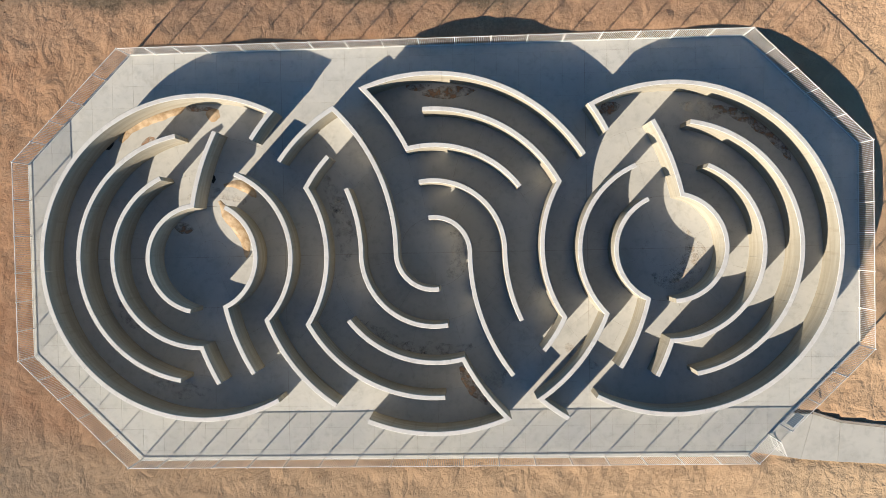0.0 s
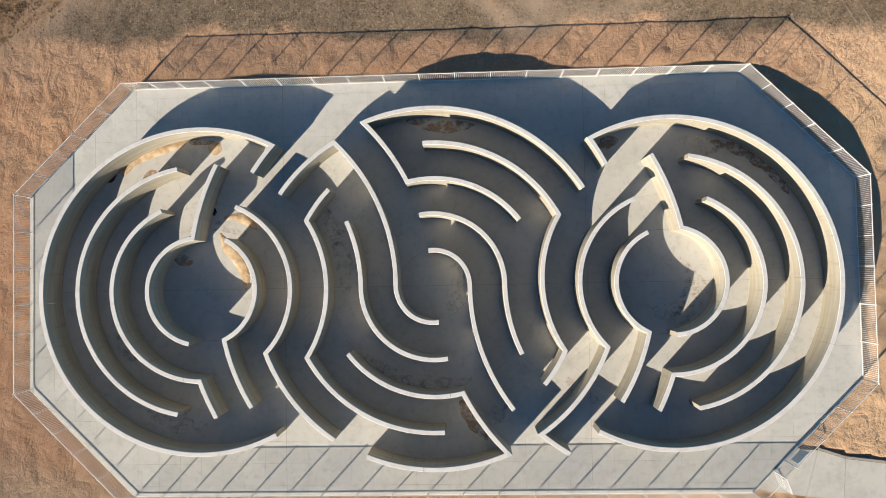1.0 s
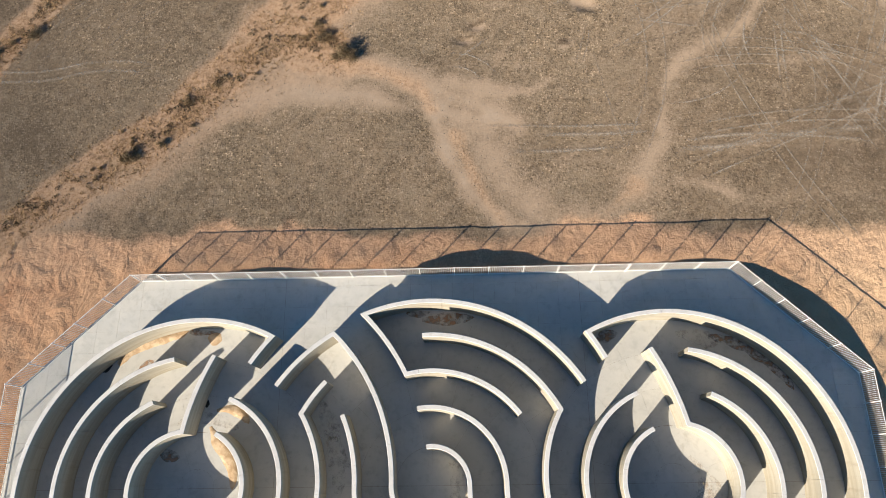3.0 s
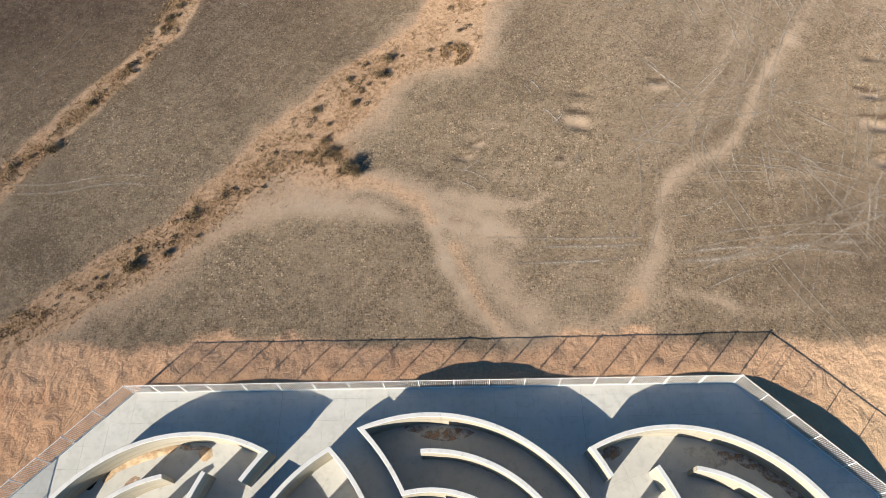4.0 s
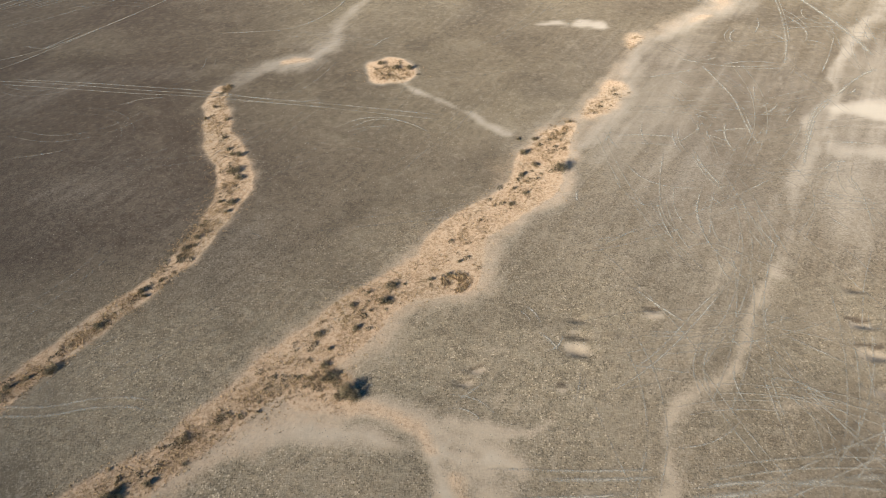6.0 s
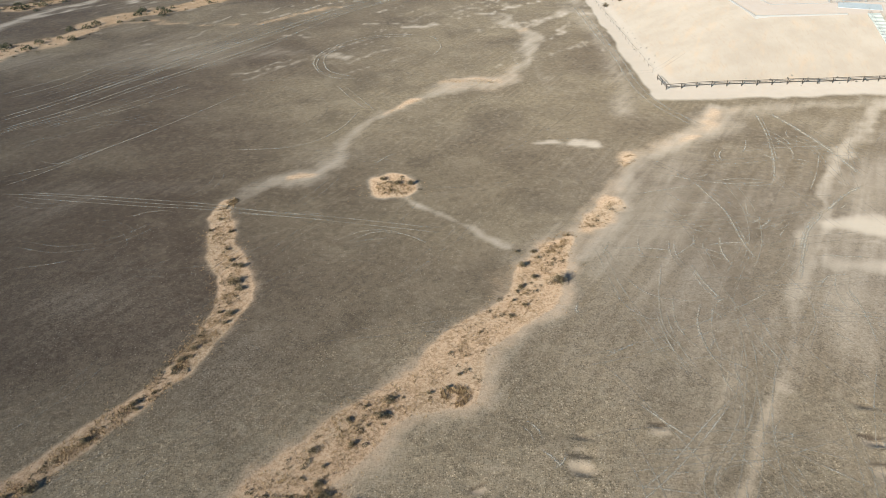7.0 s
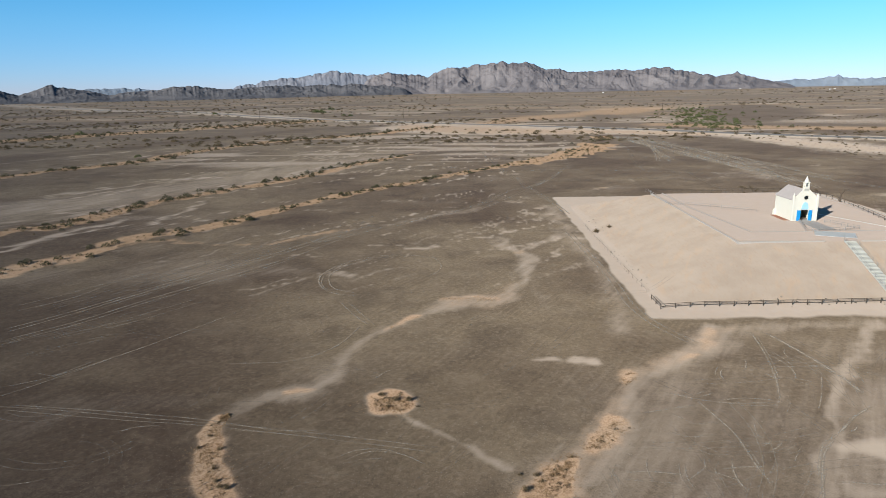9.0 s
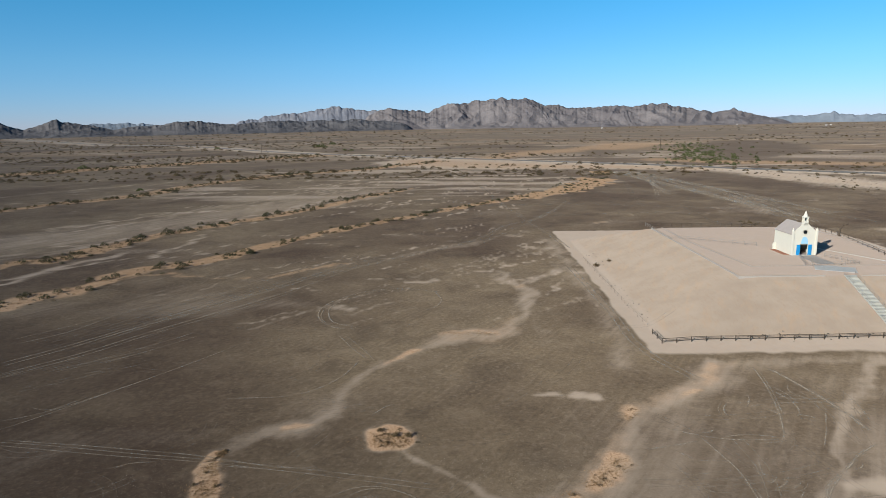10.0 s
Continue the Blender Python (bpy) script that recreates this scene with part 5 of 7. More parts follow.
heap("silt_stain", "dried brown silt stain on the maze floor", [(-3.2, 9.8), (-1.4, 9.85), (0.5, 10.0)], 0.7, 0.002, STAIN, 8)
heap("silt_stain", "dried brown silt stain on the maze floor", [(8.8, 8.3), (9.5, 8.7), (10.3, 8.9)], 0.8, 0.002, STAIN, 9)
heap("silt_stain", "dried brown silt stain on the maze floor", [(16.4, 8.7), (18.0, 8.3), (19.6, 7.5), (20.8, 6.4), (21.6, 5.1)], 1.0, 0.002, STAIN, 10)
heap("silt_stain", "dried brown silt stain on the maze floor", [(-0.5, -8.9), (0.0, -9.8), (0.7, -10.6), (1.3, -11.6)], 1.3, 0.002, STAIN, 11)
heap("silt_stain", "dried brown silt stain on the maze floor", [(-20.6, 0.9), (-19.9, 0.6), (-19.1, 0.5)], 0.6, 0.002, STAIN, 12)
heap("silt_stain", "dried brown silt stain on the maze floor", [(-19.6, 8.9), (-18.4, 8.9), (-17.4, 8.7)], 0.5, 0.002, STAIN, 13)
heap("silt_stain", "dried brown silt stain on the maze floor", [(-22.8, 6.2), (-22.3, 6.6), (-21.8, 6.9)], 0.5, 0.002, STAIN, 14)


def dusty_floor():
    """Thin dust that rain has left lying along the maze's curved corridors."""
    rng = random.Random(41)
    for k in range(13):
        centre = CENTRES["LMR"[k % 3]]
        r, a, turn = rng.choice((2.0, 4.75, 7.1, 9.5)) + rng.uniform(-0.3, 0.3), rng.uniform(0, 6.283), rng.choice((-1, 1))
        span = rng.uniform(2.5, 6.0) / r
        line = [TERRACE @ Vector((centre[0] + r * math.cos(a + turn * span * i / 4), centre[1] + r * math.sin(a + turn * span * i / 4), 0)) for i in range(5)]
        heap("dust_film", "thin tan dust film on the maze floor", [(p.x, p.y) for p in line], rng.uniform(0.8, 1.6), 0.001, FILM, 50 + 3 * k, 0.004)


dusty_floor()


# ------------------------------------------------------------------ chapel on its hill
def chapel():
    wide, long, eave, peak, thick = 6.3, 9.8, 5.8, 8.4, 0.3
    c = thing("chapel", (92.65, 177.4, HILL_TOP), "small cream plastered chapel with blue doors and a bell turret", "chapel", "", radians(2.0))
    half, door = wide / 2, 1.05
    # front wall round a real door opening, with a stepped gable
    for s in (-1, 1):
        part("front_wall", block((half - door, thick, 3.0), (s * (half + door) / 2, thick / 2, 0)), PLASTER, c)
    part("front_gable", prism([(-half, 3.0), (half, 3.0), (half, eave + 0.5), (0.55, peak + 0.35), (-0.55, peak + 0.35), (-half, eave + 0.5)], thick), PLASTER, c)
    for s in (-1, 1):
        part("side_wall", block((thick, long - 2 * thick, eave), (s * (half - thick / 2), long / 2, 0)), PLASTER, c)
        part("corner_pier", block((0.52, 0.56, eave + 1.0), (s * (half + 0.05), 0.1, 0), 0.03), PLASTER, c)
        part("pinnacle", rod((s * (half + 0.05), 0.1, eave + 1.0), (s * (half + 0.05), 0.1, eave + 1.75), 0.36, 4, 0.03), PLASTER, c)
        part("rear_buttress", prism([(0, 0), (s * 0.6, 0), (s * 0.6, 1.3), (s * 0.25, 1.9), (0, 1.9)], 0.7, Matrix.Translation((s * half, long - 0.9, 0))), PLASTER, c)
    part("rear_wall", prism([(-half, 0), (half, 0), (half, eave), (0, peak), (-half, eave)], thick, Matrix.Translation((0, long - thick, 0))), PLASTER, c)
    for s in (-1, 1):
        part("roof_slope", prism([(s * (half + 0.25), eave - 0.22), (0, peak), (0, peak + 0.16), (s * (half + 0.25), eave - 0.04)], long - 0.3, Matrix.Translation((0, 0.32, 0))), ROOF, c, "faded grey-tan roof")
    part("floor", block((wide - 0.7, long - 0.7, 0.08), (0, long / 2, 0)), ROOF, c)
    # bell turret: four legs, open belfry, spire
    turret = part("bell_turret", block((1.3, 1.1, 1.1), (0, 0.55, peak - 0.2), 0.03), PLASTER, c)
    for sx in (-1, 1):
        for sy in (-1, 1):
            part("belfry_post", block((0.28, 0.26, 1.0), (sx * 0.46, 0.55 + sy * 0.38, peak + 0.9), 0.01), PLASTER, turret)
    part("belfry_cornice", block((1.4, 1.2, 0.22), (0, 0.55, peak + 1.9), 0.03), PLASTER, turret)
    part("spire", rod((0, 0.55, peak + 2.12), (0, 0.55, peak + 3.75), 0.66, 8, 0.03), PLASTER, turret)
    bell = bmesh.new()
    bmesh.ops.create_cone(bell, cap_ends=True, segments=14, radius1=0.26, radius2=0.1, depth=0.42)
    bmesh.ops.translate(bell, vec=(0, 0.55, peak + 1.5), verts=bell.verts)
    part("bell", bell, IRON, turret, "dark bronze bell")
    # round window and pointed fanlight
    glass = bmesh.new()
    bmesh.ops.create_cone(glass, cap_ends=True, segments=24, radius1=0.52, radius2=0.52, depth=0.06)
    bmesh.ops.transform(glass, matrix=pose(0, -0.02, 6.35, 90), verts=glass.verts)
    window = part("round_window", glass, DARK_GLASS, c, "dark round window")
    trim = bmesh.new()
    for i in range(24):
        a0, a1 = 2 * math.pi * i / 24, 2 * math.pi * (i + 1) / 24
        q = [trim.verts.new((r * math.cos(a), -0.06, 6.35 + r * math.sin(a))) for r, a in ((0.5, a0), (0.66, a0), (0.66, a1), (0.5, a1))]
        trim.faces.new(q)
    bmesh.ops.solidify(trim, geom=trim.faces[:], thickness=0.06)
    part("window_trim", trim, PLASTER, window)
    arch = [(-0.95, 3.02)] + [(-0.95 * math.cos(a) if a < math.pi / 2 else 0, 3.02 + 2.0 * math.sin(a)) for a in np.linspace(0.15, math.pi / 2, 7)]
    arch += [(-x, z) for x, z in arch[::-1][1:]]
    part("fanlight", prism(arch, 0.05, Matrix.Translation((0, -0.05, 0.12))), PALE_BLUE, c, "pale blue pointed fanlight")
    for s in (-1, 1):
        leaf = part("door_leaf", block((1.0, 0.07, 2.85), (s * (door + 0.52), -0.08, 0.06), 0.01), BLUE, c, "bright blue door standing open")
        for z in (0.35, 1.6):
            part("door_panel", block((0.68, 0.03, 0.95), (s * (door + 0.52), -0.12, z), 0.01), BLUE, leaf)
        part("handle", block((0.05, 0.06, 0.3), (s * (door + 0.9), -0.14, 1.25), 0.01), IRON, leaf, "dark iron handle")
    part("step", block((3.2, 0.9, 0.14), (0, -0.5, 0), 0.02), WALK, c)


chapel()


def loose_block(name, label, category, size, at, material, turn=0.0, kind="structure"):
    ob = part(name, block(size, (0, 0, 0), 0.015, 0), material)
    ob.matrix_basis = Matrix.Translation(at) @ Matrix.Rotation(turn, 4, "Z")
    return tagged(ob, label, category, kind=kind)


loose_block("pavement_brick", "red-brown paving beside the chapel", "pavement", (1.5, 8.0, 0.08), (88.4, 182.2, HILL_TOP), BRICK_RED)
loose_block("pavement_landing", "pale concrete landing before the chapel", "pavement", (4.6, 11.0, 0.06), (92.9, 171.4, HILL_TOP), SANDY)
loose_block("pavement_apron", "pale concrete path across the hill's terrace", "pavement", (9.0, 6.0, 0.055), (92.0, 160.6, HILL_TOP), COPING, radians(-25))


def kerb_line(points, z, wide=0.3, tall=0.12, material=SANDY):
    line = [Vector(p) for p in points]
    ob = part("kerb", mesh_of("kerb", *sweep([p - line[0] for p in line], wide, tall)), material)
    ob.location = (line[0].x, line[0].y, z)
    return tagged(ob, "low pale kerb line on the chapel hill", "kerb", "hill kerbs", kind="structure")


kerb_line([(69.0, 226), (69.0, 200.5), (73.1, 164), (107.5, 164.6), (117, 178), (117, 226)], HILL_TOP - 0.4, 0.38, 0.46, SANDY)
kerb_line([(65.4, 226), (65.7, 153.6), (86, 153.9)], HILL_TOP - 0.6, 0.34, 0.63, SANDY)
kerb_line([(94.5, 153.9), (119.5, 153.9), (119.5, 226)], HILL_TOP - 0.6, 0.2, 0.62, SANDY)
kerb_line([(97, 196), (104, 180.5), (110, 168)], HILL_TOP - 0.05, 0.34, 0.12, COPING)


def hill_stair():
    """A flight down the hill's front slope, each tread a slab of its own."""
    top, foot = Vector((91.4, 153.4, HILL_TOP + 0.02)), Vector((90.2, 130.0, 0.0))
    stair = thing("stair", (top.x, top.y, top.z), "long pale concrete stair down the hill's slope", "stair", "", 0)
    way = foot - top
    turn = math.atan2(way.y, way.x) - math.pi / 2
    n = 46
    for i in range(n):
        p = way * ((i + 0.5) / n)
        part("tread", block((2.6, way.to_2d().length / n + 0.01, 0.2), (p.x, p.y, p.z - 0.02), 0.0, turn), WALK, stair)
    side = Vector((-way.y, way.x, 0)).normalized() * 1.2
    for s in (-1, 1):
        for i in range(0, n, 4):
            p = way * (i / n) + side * s
            part("rail_post", block((0.05, 0.05, 1.1), (p.x, p.y, p.z)), GALVANISED, stair)
        a, b = side * s, way * ((n - 2) / n) + side * s
        for z in (0.6, 1.05):
            part("handrail", rod(a + Vector((0, 0, z)), b + Vector((0, 0, z)), 0.025), GALVANISED, stair)


hill_stair()


def post_and_rail(points, spacing, tall, label, material, rails=2, thick=0.16, base=None):
    line = [Vector(p) for p in points]
    fence = thing("rail_fence", (line[0].x, line[0].y, floor_at(*line[0]) if base is None else base), label, "fence", "rail fences")
    origin = fence.matrix_basis.translation
    for a, b in zip(line, line[1:]):
        n = max(1, round((b - a).length / spacing))
        spots = []
        for i in range(n + 1):
            p = a.lerp(b, i / n)
            z = floor_at(*p) if base is None else base
            spots.append(Vector((p.x, p.y, z)) - origin)
        for i, p in enumerate(spots):
            if i < n or b is line[-1]:
                part("post", rod(p - Vector((0, 0, 0.3)), p + Vector((0, 0, tall)), thick * 0.55, 7), material, fence)
        for p, q in zip(spots, spots[1:]):
            for k in range(rails):
                up = Vector((0, 0, tall * (0.92 - 0.46 * k)))
                part("rail", rod(p + up, q + up, thick * 0.38, 6), material, fence)


post_and_rail([(40.7, 136.2), (40.9, 130.0), (86, 130.8), (112, 131)], 3.0, 1.15, "dark weathered timber post-and-rail fence at the hill's foot", DARK_RAIL)
post_and_rail([(40.9, 141), (40.6, 160), (40.2, 185), (40.0, 214)], 3.6, 0.9, "sagging wire fence on thin posts along the hill's foot", WOOD, 1, 0.05)
post_and_rail([(65, 232), (64.2, 203.5), (70, 202.5), (86, 191)], 3.2, 1.1, "thin grey rail fence along the hill's terrace", GALVANISED, 2, 0.08, HILL_TOP)
post_and_rail([(90.6, 175.6), (86.6, 164.2), (95, 164.2)], 1.6, 1.05, "thin galvanised handrail round the chapel's landing", GALVANISED, 2, 0.07, HILL_TOP)
post_and_rail([(97, 175), (101, 166), (95.5, 164.6)], 1.6, 1.05, "thin galvanised handrail round the chapel's landing", GALVANISED, 2, 0.07, HILL_TOP)
post_and_rail([(119, 226), (119, 205), (114, 177), (113, 160)], 3.4, 1.1, "dark rail fence along the terrace's far edge", DARK_RAIL, 2, 0.12, HILL_TOP)
post_and_rail([(66, 228), (90, 228), (118, 228)], 3.4, 1.1, "dark rail fence along the terrace's far edge", DARK_RAIL, 2, 0.12, HILL_TOP)


def dead_tree(x, y):
    """A dark bare trunk that bends over, with a few broken limbs."""
    t = thing("dead_tree", (x, y, floor_at(x, y)), "dark bare bent tree trunk behind the chapel", "tree")
    bends = [Vector(p) for p in ((0, 0, -0.2), (-0.15, 0, 1.2), (0.2, 0.1, 2.3), (0.9, 0.1, 3.2), (2.0, 0, 3.7))]
    for k, (a, b) in enumerate(zip(bends, bends[1:])):
        part("trunk", rod(a, b, 0.34 - 0.06 * k, 8, 0.28 - 0.06 * k), WOOD, t)
    for a, b in ((bends[2], (-0.7, 0.3, 3.0)), (bends[3], (0.8, -0.4, 4.1)), (bends[4], (2.6, 0.3, 3.3)), (bends[4], (2.5, -0.2, 4.2))):
        part("limb", rod(a, b, 0.13, 6, 0.04), WOOD, t)


dead_tree(118.5, 206.5)


# ------------------------------------------------------------------ tyre tracks
def tyre_tracks():
    verts, faces, fade = [], [], []

    def ribbon(line, shift, wide, most=1.0):
        n0 = len(verts)
        for i, p in enumerate(line):
            a, b = line[max(0, i - 1)], line[min(len(line) - 1, i + 1)]
            d = Vector((b[0] - a[0], b[1] - a[1])).normalized()
            for s in (shift - wide * 1.1, shift, shift + wide * 1.1):
                x, y = p[0] - d.y * s, p[1] + d.x * s
                verts.append((x, y, floor_at(x, y) + 0.02 + 0.00035 * math.hypot(x, y)))
                fade.append(most * min(1.0, i / 2, (len(line) - 1 - i) / 2) if s == shift else 0.0)
        for i in range(len(line) - 1):
            k = n0 + 3 * i
            faces.extend([(k, k + 3, k + 4, k + 1), (k + 1, k + 4, k + 5, k + 2)])

    def scuff(points, wide):
        west = points[0][0] < -20
        ribbon(curve_through(points, 1.0), 0, wide * (0.85 if west else 1.0), 0.8 if west else 0.95)

    def vehicle(points, passes=1, gauge=1.6, wide=0.24, seed=0, spread=2.4, most=0.7):
        rng = random.Random(seed)
        line = curve_through(points, 1.2)
        for _ in range(passes):
            off = 0 if passes == 1 else rng.uniform(-spread, spread)
            for s in (-gauge / 2, gauge / 2):
                ribbon(line, off + s, wide * rng.uniform(0.7, 1.2), most * rng.uniform(0.7, 1.2))

    scuff([(-6.1, 172.0), (-13.7, 175.6), (-23.2, 175.1), (-30.8, 168.4), (-34.7, 160.2), (-35.1, 152.5), (-32.4, 145.2), (-28.2, 140.9), (-23.0, 139.9)], 0.30)
    scuff([(-13.6, 173.7), (-23.0, 173.3), (-29.5, 166.6), (-33.0, 158.5), (-32.4, 151.5), (-29.6, 145.0), (-23.2, 141.2)], 0.26)
    scuff([(-7.6, 172.9), (-5.6, 164.9), (-6.6, 158.4), (-9.2, 154.8)], 0.22)
    scuff([(-34.5, 157.0), (-34.0, 150.4), (-31.4, 144.6), (-27.5, 141.7)], 0.24)
    scuff([(-27.0, 135.8), (-22.0, 126.3), (-18.7, 121.3)], 0.20)
    scuff([(-25.3, 135.7), (-20.5, 126.9), (-17.2, 120.8)], 0.18)
    scuff([(-20.1, 120.9), (-22.2, 112.4), (-25.9, 106.4), (-30.7, 103.6), (-40.4, 102.9)], 0.26)
    scuff([(-90.5, 119.5), (-83.9, 128.5), (-76.7, 141.0), (-71.2, 150.9), (-62.7, 163.7), (-53.1, 179.3), (-40.5, 202.1), (-28.7, 219.0)], 0.40)
    scuff([(-89.3, 117.5), (-83.0, 126.7), (-75.9, 139.1), (-70.2, 148.5), (-61.9, 161.4), (-52.3, 176.2), (-39.9, 198.7)], 0.34)
    scuff([(-86.8, 113.4), (-77.9, 124.6), (-68.8, 140.6), (-57.2, 158.5), (-46.3, 176.9), (-35.5, 199.2), (-25.7, 213.3)], 0.40)
    scuff([(-85.8, 111.8), (-77.0, 122.8), (-68.0, 138.5), (-56.4, 156.0), (-45.7, 174.2)], 0.30)
    scuff([(-95.5, 130.5), (-88.6, 139.1), (-83.5, 154.0), (-73.6, 164.5), (-69.4, 172.2)], 0.34)
    scuff([(-98.1, 133.4), (-91.8, 141.8), (-85.1, 153.5), (-77.9, 163.1)], 0.26)
    scuff([(-74.4, 92.9), (-66.7, 98.4), (-57.3, 111.9), (-50.0, 124.3), (-46.0, 132.0)], 0.22)
    scuff([(-72.4, 89.6), (-68.7, 93.9), (-61.4, 105.2), (-56.3, 113.2)], 0.20)
    scuff([(-71.7, 99.3), (-67.8, 98.1), (-65.8, 100.6), (-63.7, 104.5)], 0.24)
    scuff([(-73.2, 119.6), (-64.8, 130.6), (-59.5, 138.3)], 0.24)
    scuff([(-70.5, 118.7), (-62.5, 128.9), (-57.2, 136.7)], 0.20)
    scuff([(-71.1, 87.4), (-61.7, 86.5), (-50.3, 84.7), (-37.1, 82.7), (-28.4, 81.3), (-17.1, 79.2), (-3.0, 76.1)], 0.20)
    scuff([(-67.7, 87.8), (-52.6, 86.0), (-38.0, 83.7), (-25.4, 80.5), (-19.5, 80.6)], 0.22)
    scuff([(-68.1, 86.3), (-51.7, 83.8), (-36.2, 81.8), (-24.7, 79.6), (-17.0, 78.4)], 0.16)
    scuff([(-33.7, 80.9), (-24.7, 79.6), (-13.6, 77.3), (-2.9, 74.9)], 0.16)
    scuff([(-16.7, 73.4), (-13.9, 75.5), (-10.3, 75.7), (-6.6, 73.7), (-4.5, 71.8)], 0.12)
    scuff([(-15.0, 72.4), (-12.7, 73.5), (-10.1, 73.3)], 0.10)
    scuff([(-14.7, 96.0), (-12.6, 99.6), (-10.2, 101.1)], 0.16)
    scuff([(-48.3, 80.1), (-46.9, 80.6), (-46.1, 81.4)], 0.20)
    scuff([(55.9, 116.2), (57.8, 107.1), (59.2, 97.7), (59.3, 90.2)], 0.50)
    scuff([(53.5, 116.3), (51.5, 105.7), (49.0, 96.6), (46.1, 88.7)], 0.24)
    scuff([(53.8, 114.4), (51.6, 104.1), (49.1, 95.2)], 0.14)
    scuff([(51.8, 106.5), (53.0, 101.7), (52.7, 97.9), (51.0, 95.1)], 0.20)
    scuff([(52.1, 109.1), (53.7, 104.0), (53.6, 99.4)], 0.14)
    scuff([(30.0, 91.7), (34.0, 89.5), (38.6, 88.1), (45.3, 88.2)], 0.24)
    scuff([(36.5, 88.7), (41.3, 89.6), (45.6, 88.9)], 0.20)
    scuff([(38.4, 87.6), (43.3, 87.3), (46.3, 87.9)], 0.20)
    scuff([(24.5, 85.0), (30.4, 86.6), (34.0, 87.8)], 0.20)
    scuff([(34.0, 89.6), (35.1, 84.2), (35.9, 79.2), (35.5, 71.8), (35.8, 67.4)], 0.20)
    scuff([(57.1, 98.5), (53.2, 91.0), (49.9, 85.5)], 0.16)
    scuff([(58.5, 87.1), (54.4, 84.3), (49.8, 79.9), (45.7, 76.4), (41.3, 69.0)], 0.30)
    scuff([(48.8, 78.9), (44.8, 74.4), (41.4, 68.2), (39.1, 63.4)], 0.24)
    scuff([(24.0, 67.2), (22.2, 61.3), (21.3, 56.5), (21.5, 53.3), (23.0, 50.4)], 0.14)
    scuff([(23.8, 61.3), (22.7, 56.5), (23.1, 53.3), (24.5, 50.3)], 0.14)
    scuff([(26.6, 59.8), (24.9, 55.8), (24.6, 52.1), (25.0, 49.5)], 0.15)
    scuff([(28.0, 59.8), (26.2, 55.1), (25.8, 51.5), (26.3, 49.5)], 0.15)
    scuff([(18.8, 65.2), (20.3, 61.7), (23.2, 59.9), (27.0, 59.6)], 0.14)
    scuff([(27.6, 67.5), (27.9, 62.8), (29.3, 59.1)], 0.20)
    scuff([(27.1, 67.1), (27.5, 62.4), (28.8, 58.9)], 0.16)
    scuff([(18.5, 70.7), (22.8, 70.7), (26.9, 70.0)], 0.22)
    scuff([(18.7, 69.2), (22.3, 68.8), (25.5, 68.3)], 0.20)
    scuff([(17.5, 72.1), (18.4, 67.7)], 0.22)
    scuff([(18.8, 72.6), (16.7, 68.1)], 0.22)
    scuff([(38.6, 59.4), (41.3, 58.0), (45.4, 56.9)], 0.20)
    scuff([(38.5, 58.7), (41.4, 57.3), (45.0, 56.3)], 0.30)
    scuff([(43.6, 61.8), (43.5, 58.3), (41.9, 51.4)], 0.14)
    scuff([(43.3, 62.2), (43.0, 58.6)], 0.12)
    scuff([(25.5, 68.4), (29.3, 71.9), (29.7, 74.7)], 0.14)
    scuff([(13.7, 50.7), (16.4, 51.8), (17.8, 52.7)], 0.16)
    scuff([(43.2, 68.6), (46.7, 68.3), (50.1, 67.9)], 0.20)
    scuff([(40.0, 61.1), (42.5, 64.1), (45.7, 64.5)], 0.16)
    scuff([(23.7, 76.8), (25.6, 76.3), (29.5, 75.7)], 0.14)
    scuff([(26.8, 81.0), (29.3, 78.8), (33.7, 79.5)], 0.12)
    scuff([(36.4, 77.1), (36.0, 73.2), (35.9, 71.3)], 0.14)
    scuff([(40.0, 83.5), (38.7, 79.1), (39.9, 78.3)], 0.12)
    scuff([(24.8, 34.9), (24.6, 32.2), (24.5, 29.5), (24.3, 26.9)], 0.12)
    scuff([(25.4, 34.9), (25.1, 32.2), (25.0, 29.5), (24.9, 26.9)], 0.12)
    scuff([(27.5, 38.7), (29.4, 37.1), (30.9, 36.0), (32.5, 34.6)], 0.16)
    scuff([(15.4, 38.7), (17.9, 38.6), (20.4, 38.6)], 0.13)
    scuff([(15.4, 38.2), (17.8, 38.1), (19.6, 38.3)], 0.11)
    scuff([(12.8, 35.1), (15.7, 34.6), (19.3, 34.0)], 0.13)
    scuff([(-1.2, 31.0), (0.2, 32.1), (1.9, 33.4)], 0.14)
    scuff([(8.6, 30.7), (9.2, 32.5), (9.7, 34.4)], 0.11)
    scuff([(9.1, 30.7), (9.7, 32.5), (10.0, 34.2)], 0.11)
    scuff([(13.4, 50.0), (15.4, 51.2), (18.0, 52.7)], 0.15)
    scuff([(32.7, 30.3), (31.7, 27.4), (30.7, 24.5)], 0.16)
    scuff([(33.3, 30.3), (32.2, 27.4), (31.2, 24.8)], 0.14)
    scuff([(21.1, 58.3), (20.9, 54.9), (21.2, 51.3), (21.8, 47.9)], 0.12)
    scuff([(22.2, 58.8), (21.9, 55.1), (22.1, 51.4), (22.9, 48.5)], 0.12)
    scuff([(25.3, 57.7), (24.7, 53.9), (24.9, 49.9), (26.6, 46.2)], 0.14)
    scuff([(27.2, 66.8), (27.9, 63.4), (28.9, 58.8)], 0.14)
    scuff([(16.9, 62.6), (17.9, 58.9), (19.9, 56.6), (23.0, 57.0)], 0.10)
